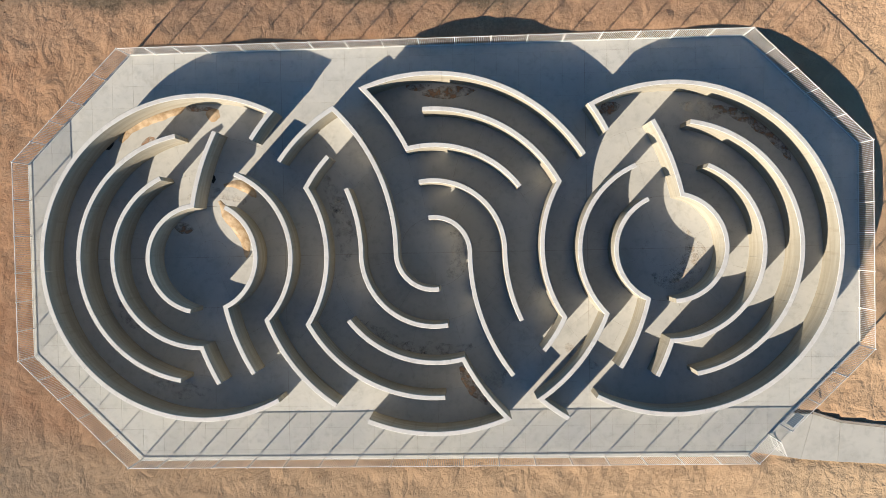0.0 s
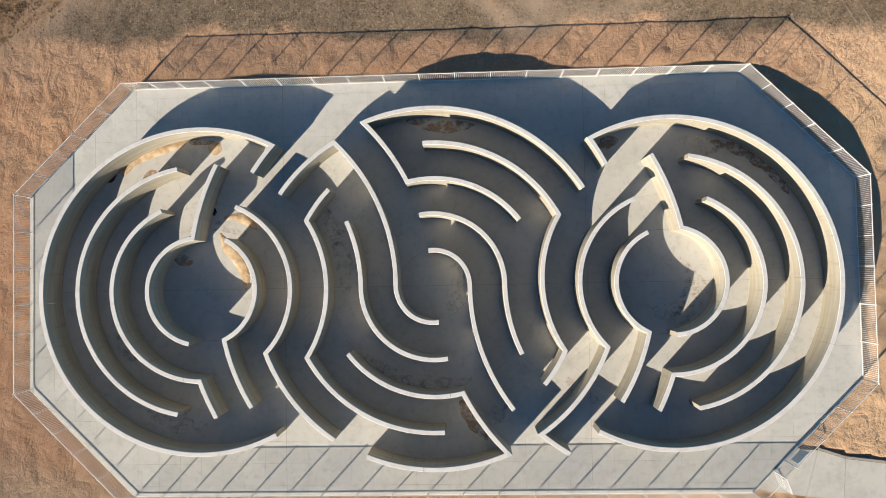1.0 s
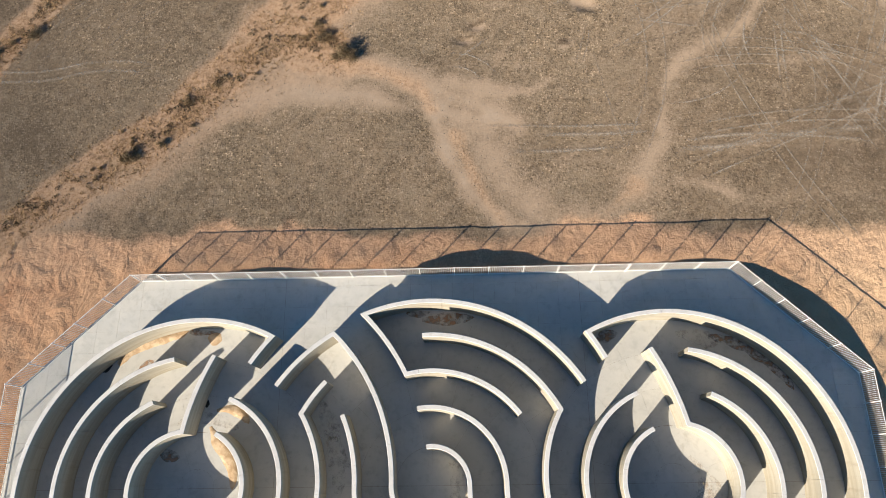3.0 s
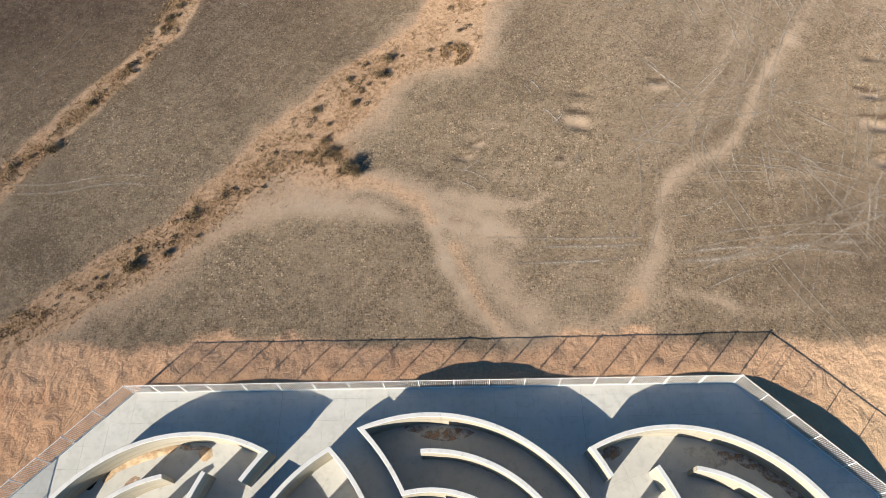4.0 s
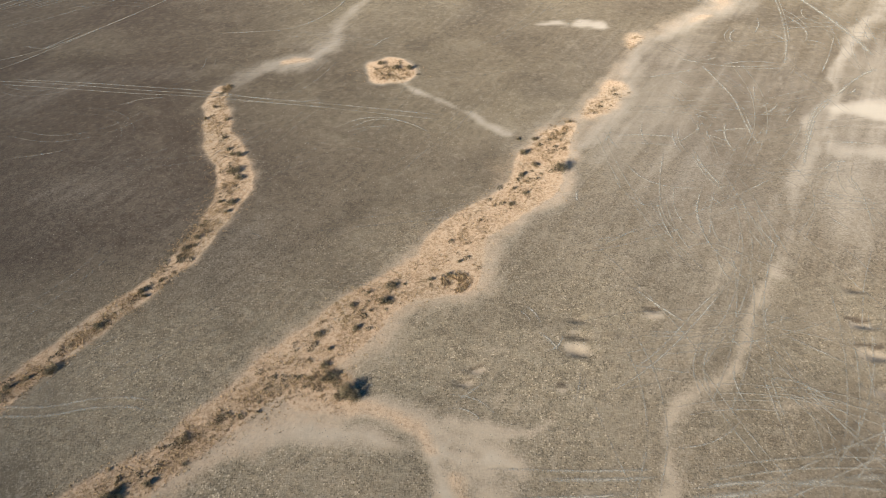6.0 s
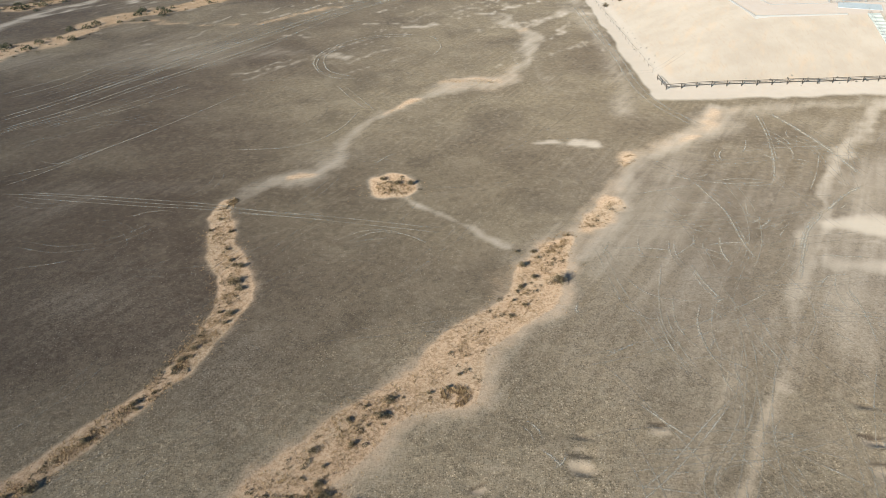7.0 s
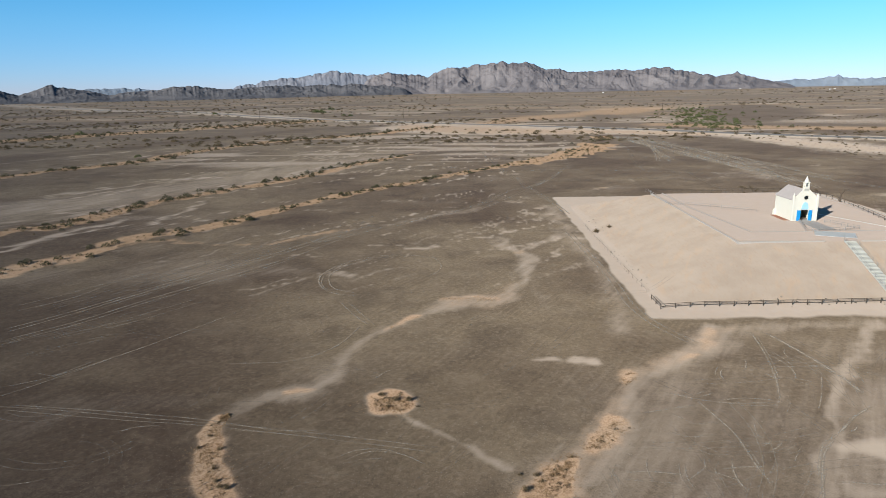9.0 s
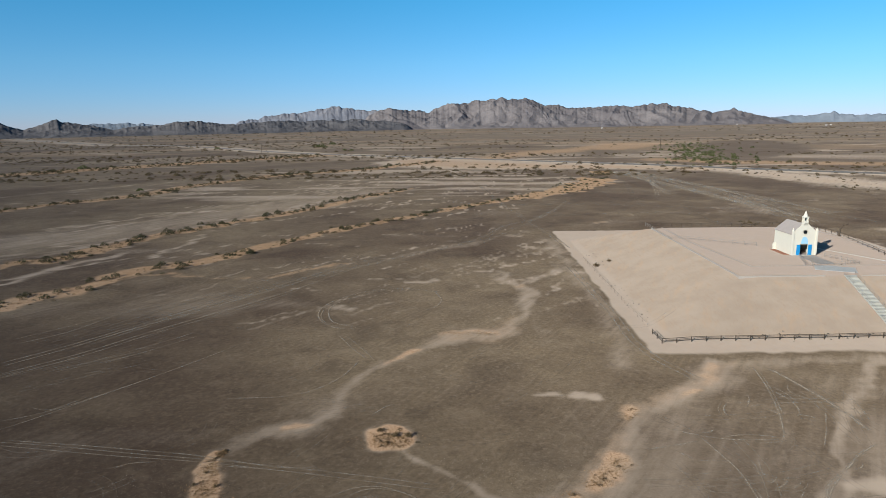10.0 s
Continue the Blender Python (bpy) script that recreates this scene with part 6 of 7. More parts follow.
    scuff([(13.2, 34.0), (16.5, 36.4), (21.7, 41.8), (25.8, 45.5)], 0.12)
    scuff([(10.9, 31.7), (14.6, 34.0), (19.4, 38.4), (25.1, 44.7)], 0.12)
    scuff([(21.9, 49.6), (24.9, 50.4), (27.8, 48.5), (30.9, 46.2)], 0.12)
    scuff([(15.7, 23.1), (19.7, 23.3), (24.9, 24.3), (31.2, 24.8)], 0.30)
    scuff([(16.1, 23.8), (21.2, 24.3), (26.1, 24.1), (30.7, 23.6)], 0.20)
    scuff([(4.8, 24.4), (9.9, 24.4), (14.2, 24.6)], 0.20)
    scuff([(3.0, 23.0), (7.2, 23.0), (12.3, 23.3)], 0.20)
    scuff([(1.4, 25.3), (7.4, 25.1), (13.9, 25.2)], 0.16)
    scuff([(-23.2, 52.8), (-22.1, 52.1), (-21.4, 51.2)], 0.20)
    scuff([(-39.8, 67.7), (-38.3, 68.4), (-37.3, 69.1)], 0.20)
    scuff([(-57.3, 66.9), (-53.4, 67.8), (-50.3, 68.9)], 0.16)
    scuff([(-47.6, 79.3), (-46.0, 81.3), (-41.9, 82.0)], 0.20)
    scuff([(-15.3, 73.0), (-11.9, 75.3), (-7.5, 74.4), (-4.5, 71.9)], 0.12)
    scuff([(-14.9, 71.0), (-11.8, 73.5), (-8.9, 73.6)], 0.10)
    vehicle([(-40, 30.2), (-34.8, 30.2), (-31.1, 31), (-27.8, 31.1), (-25.4, 30.5)], 1, 0.9, 0.22, 9)
    vehicle([(-45, 190), (-23, 216), (-4, 237), (9, 257), (20, 286), (38, 311), (62, 377)], 2, 1.6, 0.3, 10, 1.6)
    vehicle([(5, 544), (13, 466), (21, 367), (26, 338), (30, 298), (35, 266), (38, 233)], 1, 1.5, 0.36, 11)
    vehicle([(2.4, 234.3), (19.3, 270.8), (31.6, 298.4), (50.6, 340.4)], 1, 1.6, 0.3, 12)
    vehicle([(141, 585), (147, 504), (148, 431), (154, 382), (151, 332), (151, 303)], 4, 1.8, 0.6, 22, 4, 1.0)
    vehicle([(146, 584), (159, 502), (162, 419), (160, 365), (156, 324), (150, 285)], 4, 1.8, 0.6, 23, 5, 1.0)
    vehicle([(152, 570), (154, 493), (142, 414)], 1, 1.8, 0.4, 24, 4)
    vehicle([(139, 500), (134, 452), (129, 400)], 1, 1.8, 0.36, 25)
    vehicle([(117, 345), (115, 325), (113, 296), (113, 277)], 1, 1.8, 0.3, 26)
    vehicle([(160, 382), (159, 343), (170, 320), (182, 284)], 2, 1.8, 0.4, 29, 4)
    vehicle([(130, 600), (118, 480), (104, 400), (96, 352)], 1, 1.8, 0.3, 32, 4)
    vehicle([(-55, 402), (-29, 385), (-6, 375), (13, 357), (56, 359), (110, 345), (190, 318)], 1, 1.8, 0.45, 27)
    vehicle([(-20, 330), (40, 318), (90, 322), (150, 312)], 1, 1.6, 0.36, 30)
    vehicle([(60, 470), (100, 420), (150, 400), (230, 396), (300, 380)], 1, 1.8, 0.4, 31)
    vehicle([(33.5, 204), (34.5, 178), (35.5, 152), (35.4, 134), (37, 122), (41.5, 110)], 1, 1.5, 0.3, 33)
    rng = random.Random(91)
    for first, last, count in (((-92, 121), (-24, 236), 9), ((-87, 109), (-45, 190), 5), ((-84, 105), (-57, 128), 5)):        # runs side by side over the west plain
        for _ in range(count):
            off, bow = rng.uniform(-7, 7), rng.gauss(0, 1.5)
            a0, a1 = sorted((rng.uniform(0, 0.35), rng.uniform(0.55, 1.0)))
            dx, dy = last[0] - first[0], last[1] - first[1]
            pts = [(first[0] + dx * k + off * 0.85 + bow * 4 * k * (1 - k), first[1] + dy * k - off * 0.5) for k in (a0, a0 * 0.6 + a1 * 0.4, a0 * 0.3 + a1 * 0.7, a1)]
            vehicle(pts, 1, 1.6, 0.22, rng.randrange(999), most=rng.uniform(0.22, 0.5))
    for first, last, count in (((132, 590), (152, 300), 10), ((140, 590), (176, 300), 7), ((150, 570), (118, 380), 4)):                      # the fan that leaves the highway
        for _ in range(count):
            off, lean, bow = rng.uniform(-9, 9), rng.uniform(-7, 7), rng.gauss(0, 3)
            dx, dy = last[0] - first[0], last[1] - first[1]
            vehicle([(first[0] + dx * k + off * 0.5 + lean * k + bow * 4 * k * (1 - k), first[1] + dy * k) for k in (0, 0.3, 0.65, rng.uniform(0.8, 1))], 1, 1.8, 0.5, rng.randrange(999), most=1.0)
    rng = random.Random(77)
    for _ in range(80):
        x, y = rng.uniform(2, 60), rng.uniform(22, 110)
        if y < 1.2 * x - 10 or x < (y - 45) * 0.62 + 4 or off_terrace(x, y) < 5:
            continue
        a, long = rng.choice((0.15, 1.0, 1.9, 1.9)) + rng.gauss(0, 0.25), rng.uniform(1.5, 5)
        bend = rng.uniform(-0.25, 0.25)
        pts = [(x + math.cos(a + bend * k) * long * k / 2, y + math.sin(a + bend * k) * long * k / 2) for k in range(4)]
        line = curve_through(pts, 0.8)
        ribbon(line, 0, rng.uniform(0.08, 0.2))
        if rng.random() < 0.5:
            ribbon(line, rng.uniform(0.5, 1.5), 0.1)
    for _ in range(85):          # long faint arcs that cross and follow each other over the east plain
        y = 24 + 82 * rng.random() ** 1.2
        x = rng.uniform(max(3, (y - 45) * 0.62 + 9), 18 + 0.6 * y)
        a, long, bend = rng.choice((0.05, 0.2, 1.0, 1.2, 1.75, 1.9)) + rng.gauss(0, 0.15), rng.uniform(9, 28), rng.gauss(0, 0.09)
        pts = [(x + math.cos(a + bend * k) * long * (k - 1.5) / 3, y + math.sin(a + bend * k) * long * (k - 1.5) / 3) for k in range(4)]
        if min(p[1] for p in pts) < 36 and min(p[0] for p in pts) < 10:
            continue
        line, most, wide = curve_through(pts, 1.0), rng.uniform(0.3, 0.75), rng.uniform(0.06, 0.13)
        ribbon(line, 0, wide, most)
        if rng.random() < 0.65:
            ribbon(line, rng.choice((0.9, 1.5)), wide, most * 0.9)
    for _ in range(46):          # single wheel marks over the dark west plain
        y = 30 + 120 * rng.random()
        x = rng.uniform(-0.62 * y - 12, (y - 45) * 0.5 - 6)
        a, long, bend = rng.choice((-0.15, 0.0, 0.95, 1.05)) + rng.gauss(0, 0.12), rng.uniform(6, 22), rng.gauss(0, 0.15)
        pts = [(x + math.cos(a + bend * k) * long * (k - 1.5) / 3, y + math.sin(a + bend * k) * long * (k - 1.5) / 3) for k in range(4)]
        line, most = curve_through(pts, 1.0), rng.uniform(0.2, 0.45)
        ribbon(line, 0, 0.12, most)
        ribbon(line, 1.5, 0.12, most)
    m = mesh_of("tyre_tracks", verts, faces)
    m.attributes.new("fade", "FLOAT", "POINT").data.foreach_set("value", fade)
    ob = part("tyre_tracks", m, TRACK)
    tagged(ob, "pale tyre tracks scuffed into the dark gravel", "tyre tracks", kind="stuff")


tyre_tracks()


# ------------------------------------------------------------------ highway
def highway():
    line = [Vector(p) for p in HIGHWAY]
    road = tagged(new("road_highway"), "grey asphalt desert highway", "road", kind="structure")
    verts, faces = [], []
    for i, p in enumerate(line):
        a, b = line[max(0, i - 1)], line[min(len(line) - 1, i + 1)]
        d = (b - a).normalized()
        for s in (-4, 4):
            x, y = p.x - d.y * s, p.y + d.x * s
            verts.append((x, y, floor_at(p.x, p.y) + 0.7))
        for s in (-6, 6):
            x, y = p.x - d.y * s, p.y + d.x * s
            verts.append((x, y, floor_at(x, y) - 0.2))
    for i in range(len(line) - 1):
        k = 4 * i
        faces += [(k, k + 4, k + 5, k + 1), (k + 2, k + 6, k + 4, k), (k + 1, k + 5, k + 7, k + 3)]
    part("carriageway", mesh_of("carriageway", verts, faces), ASPHALT, road)


highway()


# ------------------------------------------------------------------ desert plants
def bush_mesh(seed, radius, tall, leaves, blade):
    """Leaf clusters carried out along many thin, leaning stems."""
    rng = random.Random(seed)
    verts, faces, tv, tf = [], [], [], []
    for _ in range(leaves // 9):
        a, lean = rng.uniform(0, 2 * math.pi), rng.uniform(0.1, 1.0) ** 0.8
        end = Vector((math.cos(a) * radius * lean, math.sin(a) * radius * lean, tall * (1.05 - 0.6 * lean * lean) * rng.uniform(0.6, 1.1)))
        n = len(tv)
        side = Vector((-math.sin(a), math.cos(a), 0)) * 0.012
        tv += [-side, side, end * 0.8 + side * 0.4, end * 0.8 - side * 0.4]
        tf.append((n, n + 1, n + 2, n + 3))
        for _ in range(9):
            c = end * rng.uniform(0.45, 1.05) + Vector((rng.gauss(0, 1), rng.gauss(0, 1), rng.gauss(0, 0.8))) * blade * 1.6
            c.z = max(0.03, c.z)
            u = Vector((rng.gauss(0, 1), rng.gauss(0, 1), rng.gauss(0, 1))).normalized() * blade
            w = u.cross(Vector((rng.gauss(0, 1), rng.gauss(0, 1), rng.gauss(0, 1)))).normalized() * blade * 0.6
            k = len(verts)
            verts += [c - u, c + w, c + u, c - w]
            faces.append((k, k + 1, k + 2, k + 3))
    return (verts, faces), (tv, tf)


def make_bush(seed, radius, tall, leaves, blade):
    leaf, twig = bush_mesh(seed, radius, tall, leaves, blade)
    b = thing("creosote_bush", (0, 0, -50), "dark scraggly creosote bush growing in a sandy wash", "bush", "bushes")
    part("foliage", mesh_of("foliage", *leaf), SCRUB, b)
    part("stems", mesh_of("stems", *twig), TWIG, b, "thin dry stems")
    return b


BUSHES = [make_bush(1, 0.7, 0.75, 860, 0.045), make_bush(2, 0.75, 0.55, 640, 0.045), make_bush(3, 0.5, 0.45, 380, 0.04)]
SPOTS = [(-10.0, 31.9, 1.3), (-9.3, 31.5, 1.0), (-10.7, 31.6, 0.7), (-11.6, 33.7, 0.9), (-12.3, 34.9, 0.7), (-12.1, 33.4, 1.0), (-7.3, 44.4, 0.9), (-3.5, 45.3, 0.7), (-26.4, 22.6, 0.9), (-26.3, 24.0, 0.6),
         (-28.4, 21.8, 0.6), (-36.2, 34.5, 0.9), (-28.6, 51.8, 0.7), (-26.6, 56.1, 0.8), (-13.4, 38.3, 0.7), (-10.1, 39.0, 0.6), (-10.8, 41.8, 0.9), (-7.9, 42.3, 0.8),
         (-9.4, 43.6, 0.6), (11.0, 63.3, 1.5), (8.2, 64.4, 1.0), (7.0, 66.8, 0.9)]
MORE = [(6.6, 70.0, 0.7), (8.7, 70.0, 0.7), (6.0, 61.6, 0.6), (6.7, 59.0, 0.6), (5.0, 57.0, 0.6), (-29.7, 68.4, 0.9), (-27.9, 67.1, 0.8), (-27.6, 63.8, 1.2), (-26.8, 62.4, 0.9),
        (-26.6, 57.7, 0.9), (-12.5, 91.0, 0.9), (-10.2, 89.4, 1.1), (-8.2, 89.2, 1.0), (-11.0, 87.2, 0.7), (41.8, 201.7, 1.6), (45.8, 201.9, 1.2)]


def plant_bushes():
    rng = random.Random(5)
    for line, count in ((WASH_MAIN, 34), (WASH_WEST, 24)):
        for _ in range(count):
            p = line[rng.randrange(len(line))]
            x, y, s = p[0] + rng.gauss(0, 0.2) * p[2], p[1] + rng.gauss(0, 0.2) * p[2], rng.choice((0.3, 0.4, 0.5, 0.65))
            if off_terrace(x, y) > 5 and y > 20:
                MORE.append((round(x, 2), round(y, 2), s))
    used = [False] * len(BUSHES)
    for i, (x, y, s) in enumerate(SPOTS + MORE):
        k = 0 if s > 1.2 else rng.choice((0, 1, 2))
        m = Matrix.Translation((x, y, floor_at(x, y) - 0.03)) @ Matrix.Rotation(rng.uniform(0, 6.28), 4, "Z") @ Matrix.Scale(s, 4)
        if not used[k]:
            used[k] = True
            BUSHES[k].matrix_basis = m
        else:
            b = copy_thing(BUSHES[k], m)
            b.scale = (s, s, s)
    for k, done in enumerate(used):
        if not done:
            x, y = -31.0 + k, 45.0
            BUSHES[k].matrix_basis = Matrix.Translation((x, y, floor_at(x, y)))


plant_bushes()


def scatter_mesh(name, label, category, material, spots, shape):
    verts, faces = [], []
    for spot in spots:
        shape(verts, faces, *spot)
    ob = part(name, mesh_of(name, verts, faces), material)
    return tagged(ob, label, category, kind="stuff")


def clump(rng, count, blade):
    """A small far shrub: leaf scraps in a squat, uneven dome; the larger, the more and finer."""
    def make(verts, faces, x, y, z, r, tall):
        fine = 3 if r > 0.75 else 1
        size = blade / (1.4 if fine == 3 else 1)
        for _ in range(count * fine):
            a, q = rng.uniform(0, 6.283), math.sqrt(rng.random())
            c = Vector((x + math.cos(a) * q * r, y + math.sin(a) * q * r, z + tall * (1 - q * q * 0.7) * rng.uniform(0.25, 1.0)))
            u = Vector((rng.gauss(0, 1), rng.gauss(0, 1), rng.gauss(0, 1))).normalized() * r * size
            w = u.cross(Vector((rng.gauss(0, 1), rng.gauss(0, 1), rng.gauss(0, 1)))).normalized() * r * size * 0.8
            k = len(verts)
            verts.extend((c - u, c + w, c + u, c - w))
            faces.append((k, k + 1, k + 2, k + 3))
    return make


def along_wash(line, rng, count, spread):
    n = len(line)
    for _ in range(count):
        i = rng.random() * (n - 1)
        k = int(i)
        p = line[k] + (line[k + 1] - line[k]) * (i - k)
        yield p[0] + rng.gauss(0, 1) * p[2] * spread, p[1] + rng.gauss(0, 1) * p[2] * spread, p[2]


def far_scrub():
    rng = random.Random(11)
    spots, olive = [], []
    for line, count, size in zip(WASH_FAR, (420, 560, 560, 800), (1.7, 1.5, 2.1, 2.4)):
        for x, y, w in along_wash(line, rng, int(count * 1.5), 0.4):
            s = size * rng.choice((0.12, 0.16, 0.2, 0.25, 0.3, 0.35, 0.4, 0.55, 0.9))
            (olive if s > 0.75 else spots).append((x, y, floor_at(x, y) - 0.05, s, s * 1.15))
    for _ in range(11000):
        y = 540 * math.exp(rng.random() * 1.9)
        x = rng.uniform(-0.75, 0.75) * y
        if float(value_noise(x * 0.12, y, 130, 12)) * 0.7 + float(value_noise(x * 0.2, y, 50, 13)) * 0.3 > rng.uniform(0.38, 0.6):
            s = rng.choice((0.6, 0.8, 1.0, 1.3, 1.8, 2.4)) * (1 + y / 3500)
            spots.append((x, y, floor_at(x, y) - 0.1, s, s * 0.9))
    # small dead shrubs in the near washes
    for line, count in ((WASH_MAIN, 420), (WASH_WEST, 320), (WASH_LOBE, 40), (ROUND_PATCH, 30), (WASH_NE, 16), (WASH_HILL, 14), (ORANGE_PATCH, 12)):
        for x, y, w in along_wash(line, rng, count, 0.2):
            if off_terrace(x, y) > 4 and float(value_noise(x, y, 3.0, 33)) > 0.42:
                s = rng.choice((0.1, 0.12, 0.14, 0.18, 0.24, 0.34))
                spots.append((x, y, floor_at(x, y) - 0.02, s, s * 0.8))
    trees = []
    for _ in range(240):
        a = rng.random()
        x, y = 255 + 150 * a + rng.gauss(0, 22), 680 + 520 * a + rng.gauss(0, 40)
        s = rng.choice((1.2, 1.6, 2.2, 3.0))
        trees.append((x, y, floor_at(x, y) - 0.1, s, s * 1.2))
    for x, y, s in ((-273, 1283, 9), (-285, 1300, 7), (-280, 1434, 8), (-184, 1107, 4), (-417, 716, 5), (-424, 722, 3), (-229, 460, 2.6), (-465, 1251, 5), (-262, 1270, 5), (-200, 1130, 4)):
        trees.append((x, y, floor_at(x, y) - 0.1, s, s * 0.9))
    scatter_mesh("desert_trees", "olive-green shrubby desert trees beyond the highway", "shrubs", GREEN, trees, clump(rng, 60, 0.16))
    scatter_mesh("wash_shrubs", "rounded dull olive shrubs in the long washes", "shrubs", OLIVE, olive, clump(rng, 44, 0.17))
    for _ in range(150):
        x, y = rng.uniform(240, 330), rng.uniform(330, 560)
        s = rng.choice((0.4, 0.6, 0.9, 1.3))
        spots.append((x, y, floor_at(x, y) - 0.1, s, s))
    for _ in range(160):
        x, y = rng.uniform(200, 620), rng.uniform(330, 640)
        if y > 700 - 0.55 * x:
            s = rng.choice((0.6, 0.9, 1.2, 1.8))
            spots.append((x, y, floor_at(x, y) - 0.1, s, s))
    for _ in range(40):
        x, y = rng.uniform(118, 150), rng.uniform(276, 292)
        spots.append((x, y, floor_at(x, y) - 0.05, rng.uniform(0.4, 1.3), rng.uniform(0.4, 1.1)))
    scatter_mesh("desert_scrub", "scattered dark desert shrubs along the washes", "shrubs", BRUSH, spots, clump(rng, 44, 0.15))


far_scrub()


def dry_grass():
    """Short dead blades standing in the loose wash sand."""
    rng = random.Random(13)

    def tuft(verts, faces, x, y, z, r, tall):
        for _ in range(8):
            a = rng.uniform(0, 6.283)
            c = Vector((x + math.cos(a) * r * rng.random(), y + math.sin(a) * r * rng.random(), z))
            tip = c + Vector((math.cos(a) * r * 0.7, math.sin(a) * r * 0.7, tall * rng.uniform(0.5, 1)))
            s = Vector((-math.sin(a), math.cos(a), 0)) * 0.024
            k = len(verts)
            verts.extend((c - s, c + s, tip))
            faces.append((k, k + 1, k + 2))

    spots = []
    for line, count, spread in ((WASH_MAIN, 9000, 0.3), (WASH_WEST, 7000, 0.3), (WASH_LOBE, 700, 0.3), (ROUND_PATCH, 400, 0.3), (ORANGE_PATCH, 240, 0.3), (WASH_NE, 500, 0.25), (WASH_HILL, 400, 0.25), (WASH_BEND, 160, 0.3)):
        for x, y, w in along_wash(line, rng, count, spread):
            if 0.5 * float(value_noise(x, y, 1.0, 17)) + 0.25 * float(value_noise(x, y, 6.0, 18)) + 0.25 * rng.random() < 0.46 or off_terrace(x, y) < 1:
                continue
            spots.append((x, y, floor_at(x, y) - 0.01, rng.uniform(0.06, 0.2), rng.uniform(0.05, 0.17)))
    for _ in range(260):
        a, q = rng.uniform(0, 6.283), math.sqrt(rng.random()) * 1.5
        x, y = -1.2 + math.cos(a) * q, 45.0 + math.sin(a) * q
        if float(value_noise(x, y, 0.7, 36)) < 0.4 or q < 0.35:
            continue
        spots.append((x, y, floor_at(x, y), rng.uniform(0.1, 0.25), rng.uniform(0.15, 0.35)))
    for _ in range(220):
        a, q = rng.uniform(0, 6.283), math.sqrt(rng.random()) * 2.4
        x, y = -10.4 + math.cos(a) * q * 1.3, 88 + math.sin(a) * q
        spots.append((x, y, floor_at(x, y), rng.uniform(0.1, 0.25), rng.uniform(0.1, 0.3)))
    scatter_mesh("dry_grass", "short dead brown grass in the sandy washes", "grass", DRY, spots, tuft)


dry_grass()


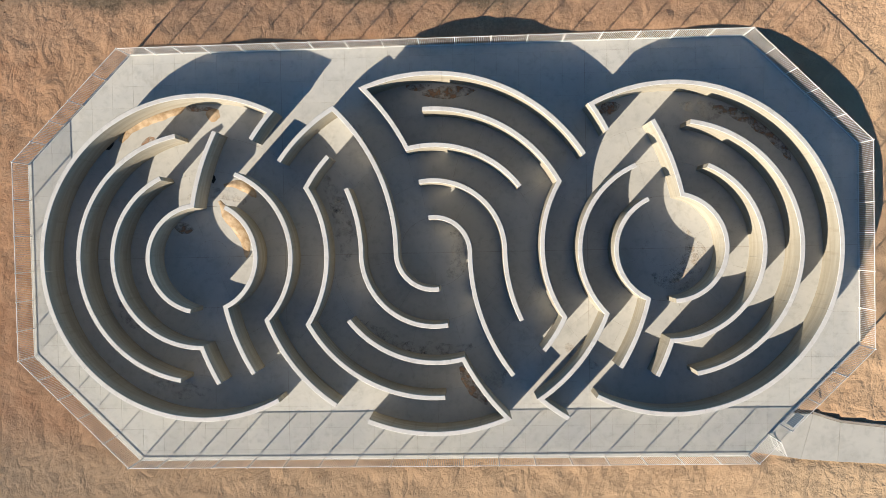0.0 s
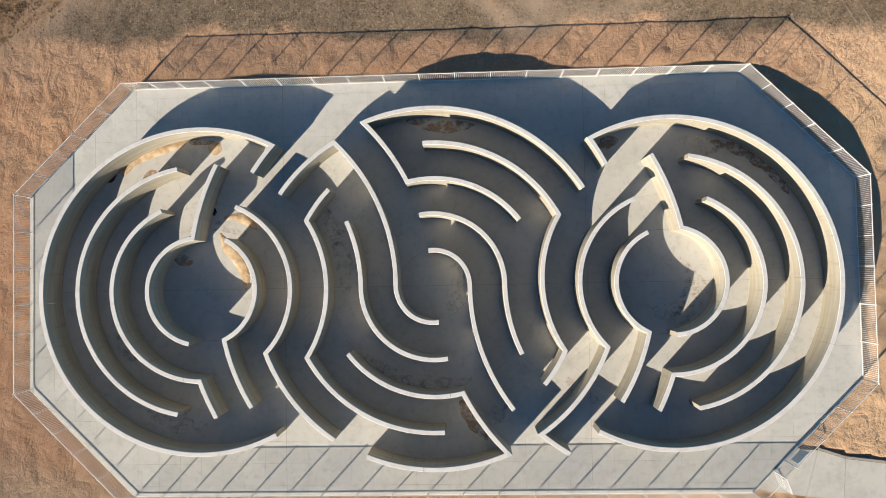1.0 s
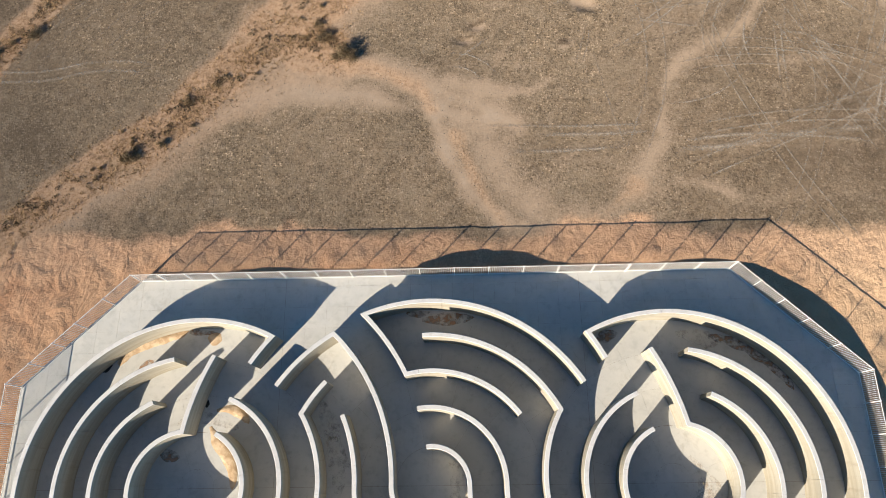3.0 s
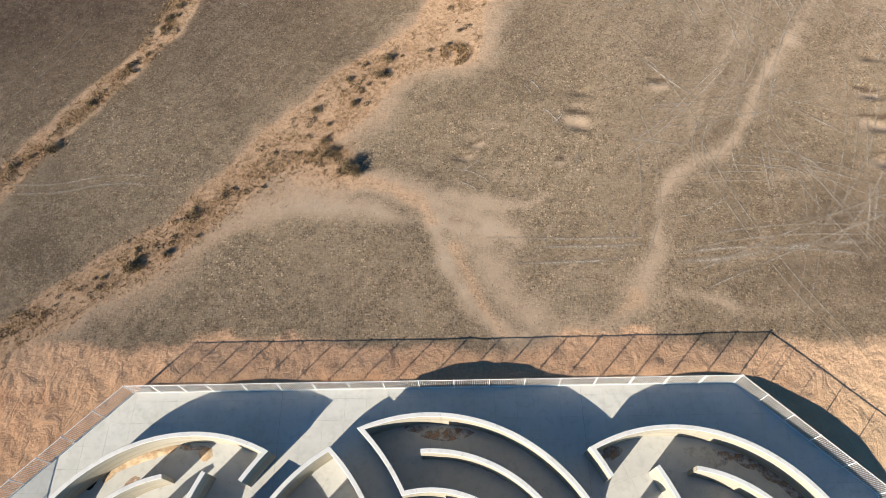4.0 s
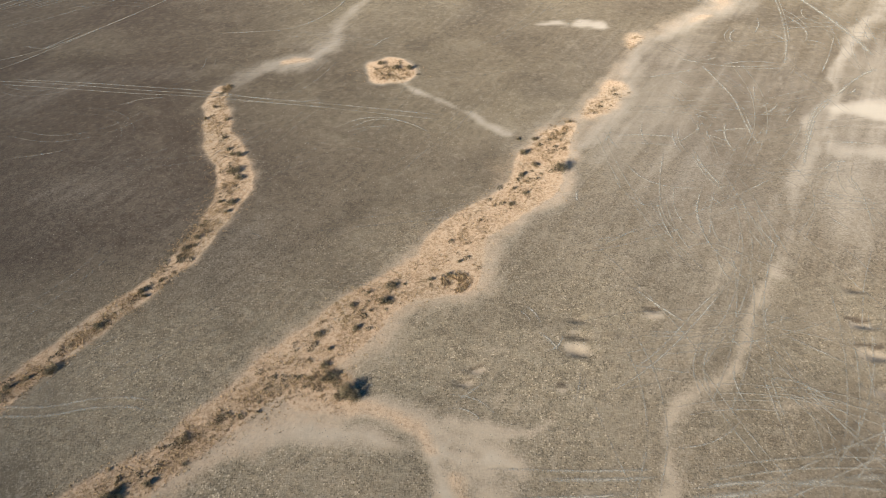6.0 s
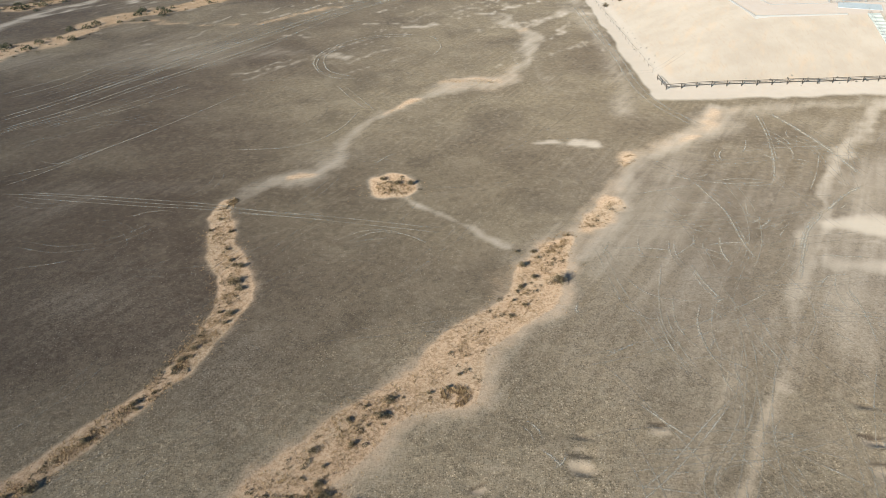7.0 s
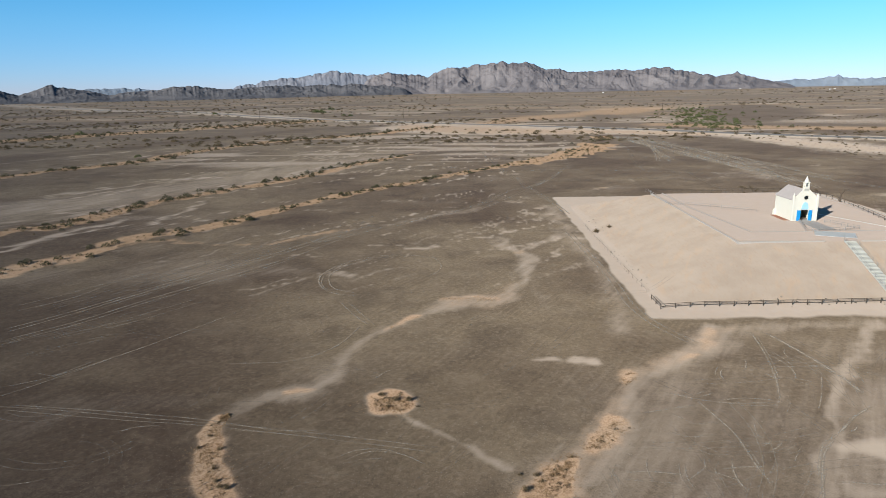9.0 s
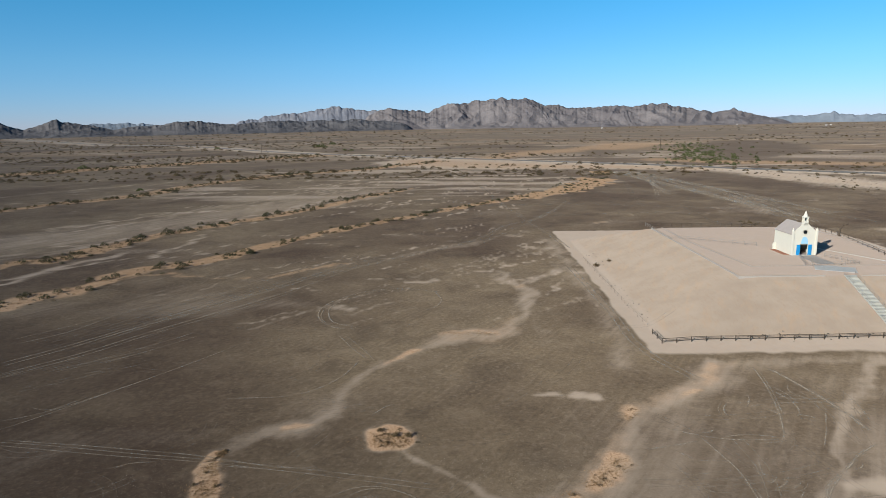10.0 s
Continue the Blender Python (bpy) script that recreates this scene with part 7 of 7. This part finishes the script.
def loose_stones():
    """Stones that stand proud of the pavement round the terrace and washes, and the rubble at the hill's foot."""
    rng = random.Random(19)

    def stone(verts, faces, x, y, z, r, tall):
        k = len(verts)
        for a in range(5):
            t = a * 1.2566 + rng.uniform(-0.4, 0.4)
            verts.append((x + math.cos(t) * r * rng.uniform(0.7, 1.2), y + math.sin(t) * r * rng.uniform(0.7, 1.2), z - 0.02))
        verts.append((x + rng.uniform(-0.3, 0.3) * r, y + rng.uniform(-0.3, 0.3) * r, z + tall))
        faces.extend([(k + a, k + (a + 1) % 5, k + 5) for a in range(5)])

    spots = []
    many = np.random.RandomState(19)
    xs, ys = many.uniform(-46, 46, 56000), 17 + 66 * many.rand(56000) ** 1.25
    for x, y, z in zip(xs.tolist(), ys.tolist(), height(xs, ys).tolist()):
        s = rng.choice((0.025, 0.025, 0.03, 0.035, 0.045, 0.06))
        spots.append((x, y, z, s, s * 0.7))
    for _ in range(60):
        x, y = rng.uniform(56, 96), rng.gauss(131.6, 0.6)
        s = rng.uniform(0.12, 0.35)
        spots.append((x, y, floor_at(x, y), s, s * 0.8))
    for _ in range(40):
        y = rng.uniform(140, 225)
        x = rng.gauss(42.6, 1.2)
        s = rng.uniform(0.1, 0.4)
        spots.append((x, y, floor_at(x, y), s, s * 0.7))
    clods = []
    for _ in range(5200):
        a, long = rng.uniform(-34, 30), rng.uniform(11, 18)
        if rng.random() < 0.3:
            a, long = rng.uniform(-40, 34), rng.uniform(-21, 18)
        lump = 0.5 * float(value_noise(a, long, 2.6, 34)) + 0.5 * float(value_noise(a, long, 0.9, 35))
        if not 0.4 < off_terrace(a, long) < 4.0 or long > 16.3 or lump < 0.5:
            continue
        s = rng.choice((0.03, 0.04, 0.05, 0.07, 0.09)) * (0.6 + lump)
        clods.append((a, long, floor_at(a, long) - 0.01, s * rng.uniform(1, 1.8), s * 0.3))
    scatter_mesh("soil_clods", "dried clods of red soil round the terrace", "soil", CLOD, clods, stone)
    scatter_mesh("loose_stones", "small dark varnished stones strewn on the desert", "stones", STONE, spots, stone)


loose_stones()


# ------------------------------------------------------------------ far fixtures
def power_pole(x, y, tall=17.0):
    z = floor_at(x, y)
    p = thing("power_pole", (x, y, z), "tall brown timber power pole with crossarm", "power pole", "power poles")
    part("pole", rod((0, 0, -0.5), (0, 0, tall), 0.32, 8, 0.22), WOOD, p)
    part("crossarm", block((4.2, 0.25, 0.3), (0, 0, tall - 1.6)), WOOD, p)
    for s in (-1.8, 0, 1.8):
        part("insulator", rod((s, 0, tall - 1.3), (s, 0, tall - 0.9), 0.1, 6), IRON, p)


for px, py in ((-641.9, 1071.3), (-634, 1064), (-88.4, 1016.1), (-310, 1020), (300, 1010)):
    power_pole(px, py)


def far_shed(x, y, size, turn):
    s = thing("shed", (x, y, floor_at(x, y)), "small white building far off on the plain", "building", "far buildings", turn)
    w, d, h = size
    part("wall", block((w, d, h), (0, 0, 0), 0.05), WHITE, s)
    part("roof", prism([(-w / 2 - 0.4, h), (w / 2 + 0.4, h), (0, h + w * 0.14)], d + 0.8, Matrix.Translation((0, -d / 2 - 0.4, 0))), ROOF, s)


for px, py, size, turn in ((1510, 3700, (12, 5, 3.2), 0.2), (1575, 2926, (9, 4, 3), 0.4), (1640, 3010, (7, 4, 3), 0.1), (690, 3300, (8, 5, 3), 0.0), (1760, 2700, (8, 5, 3), -0.2)):
    far_shed(px, py, size, turn)

# ------------------------------------------------------------------ terrace panels
build_terrace()
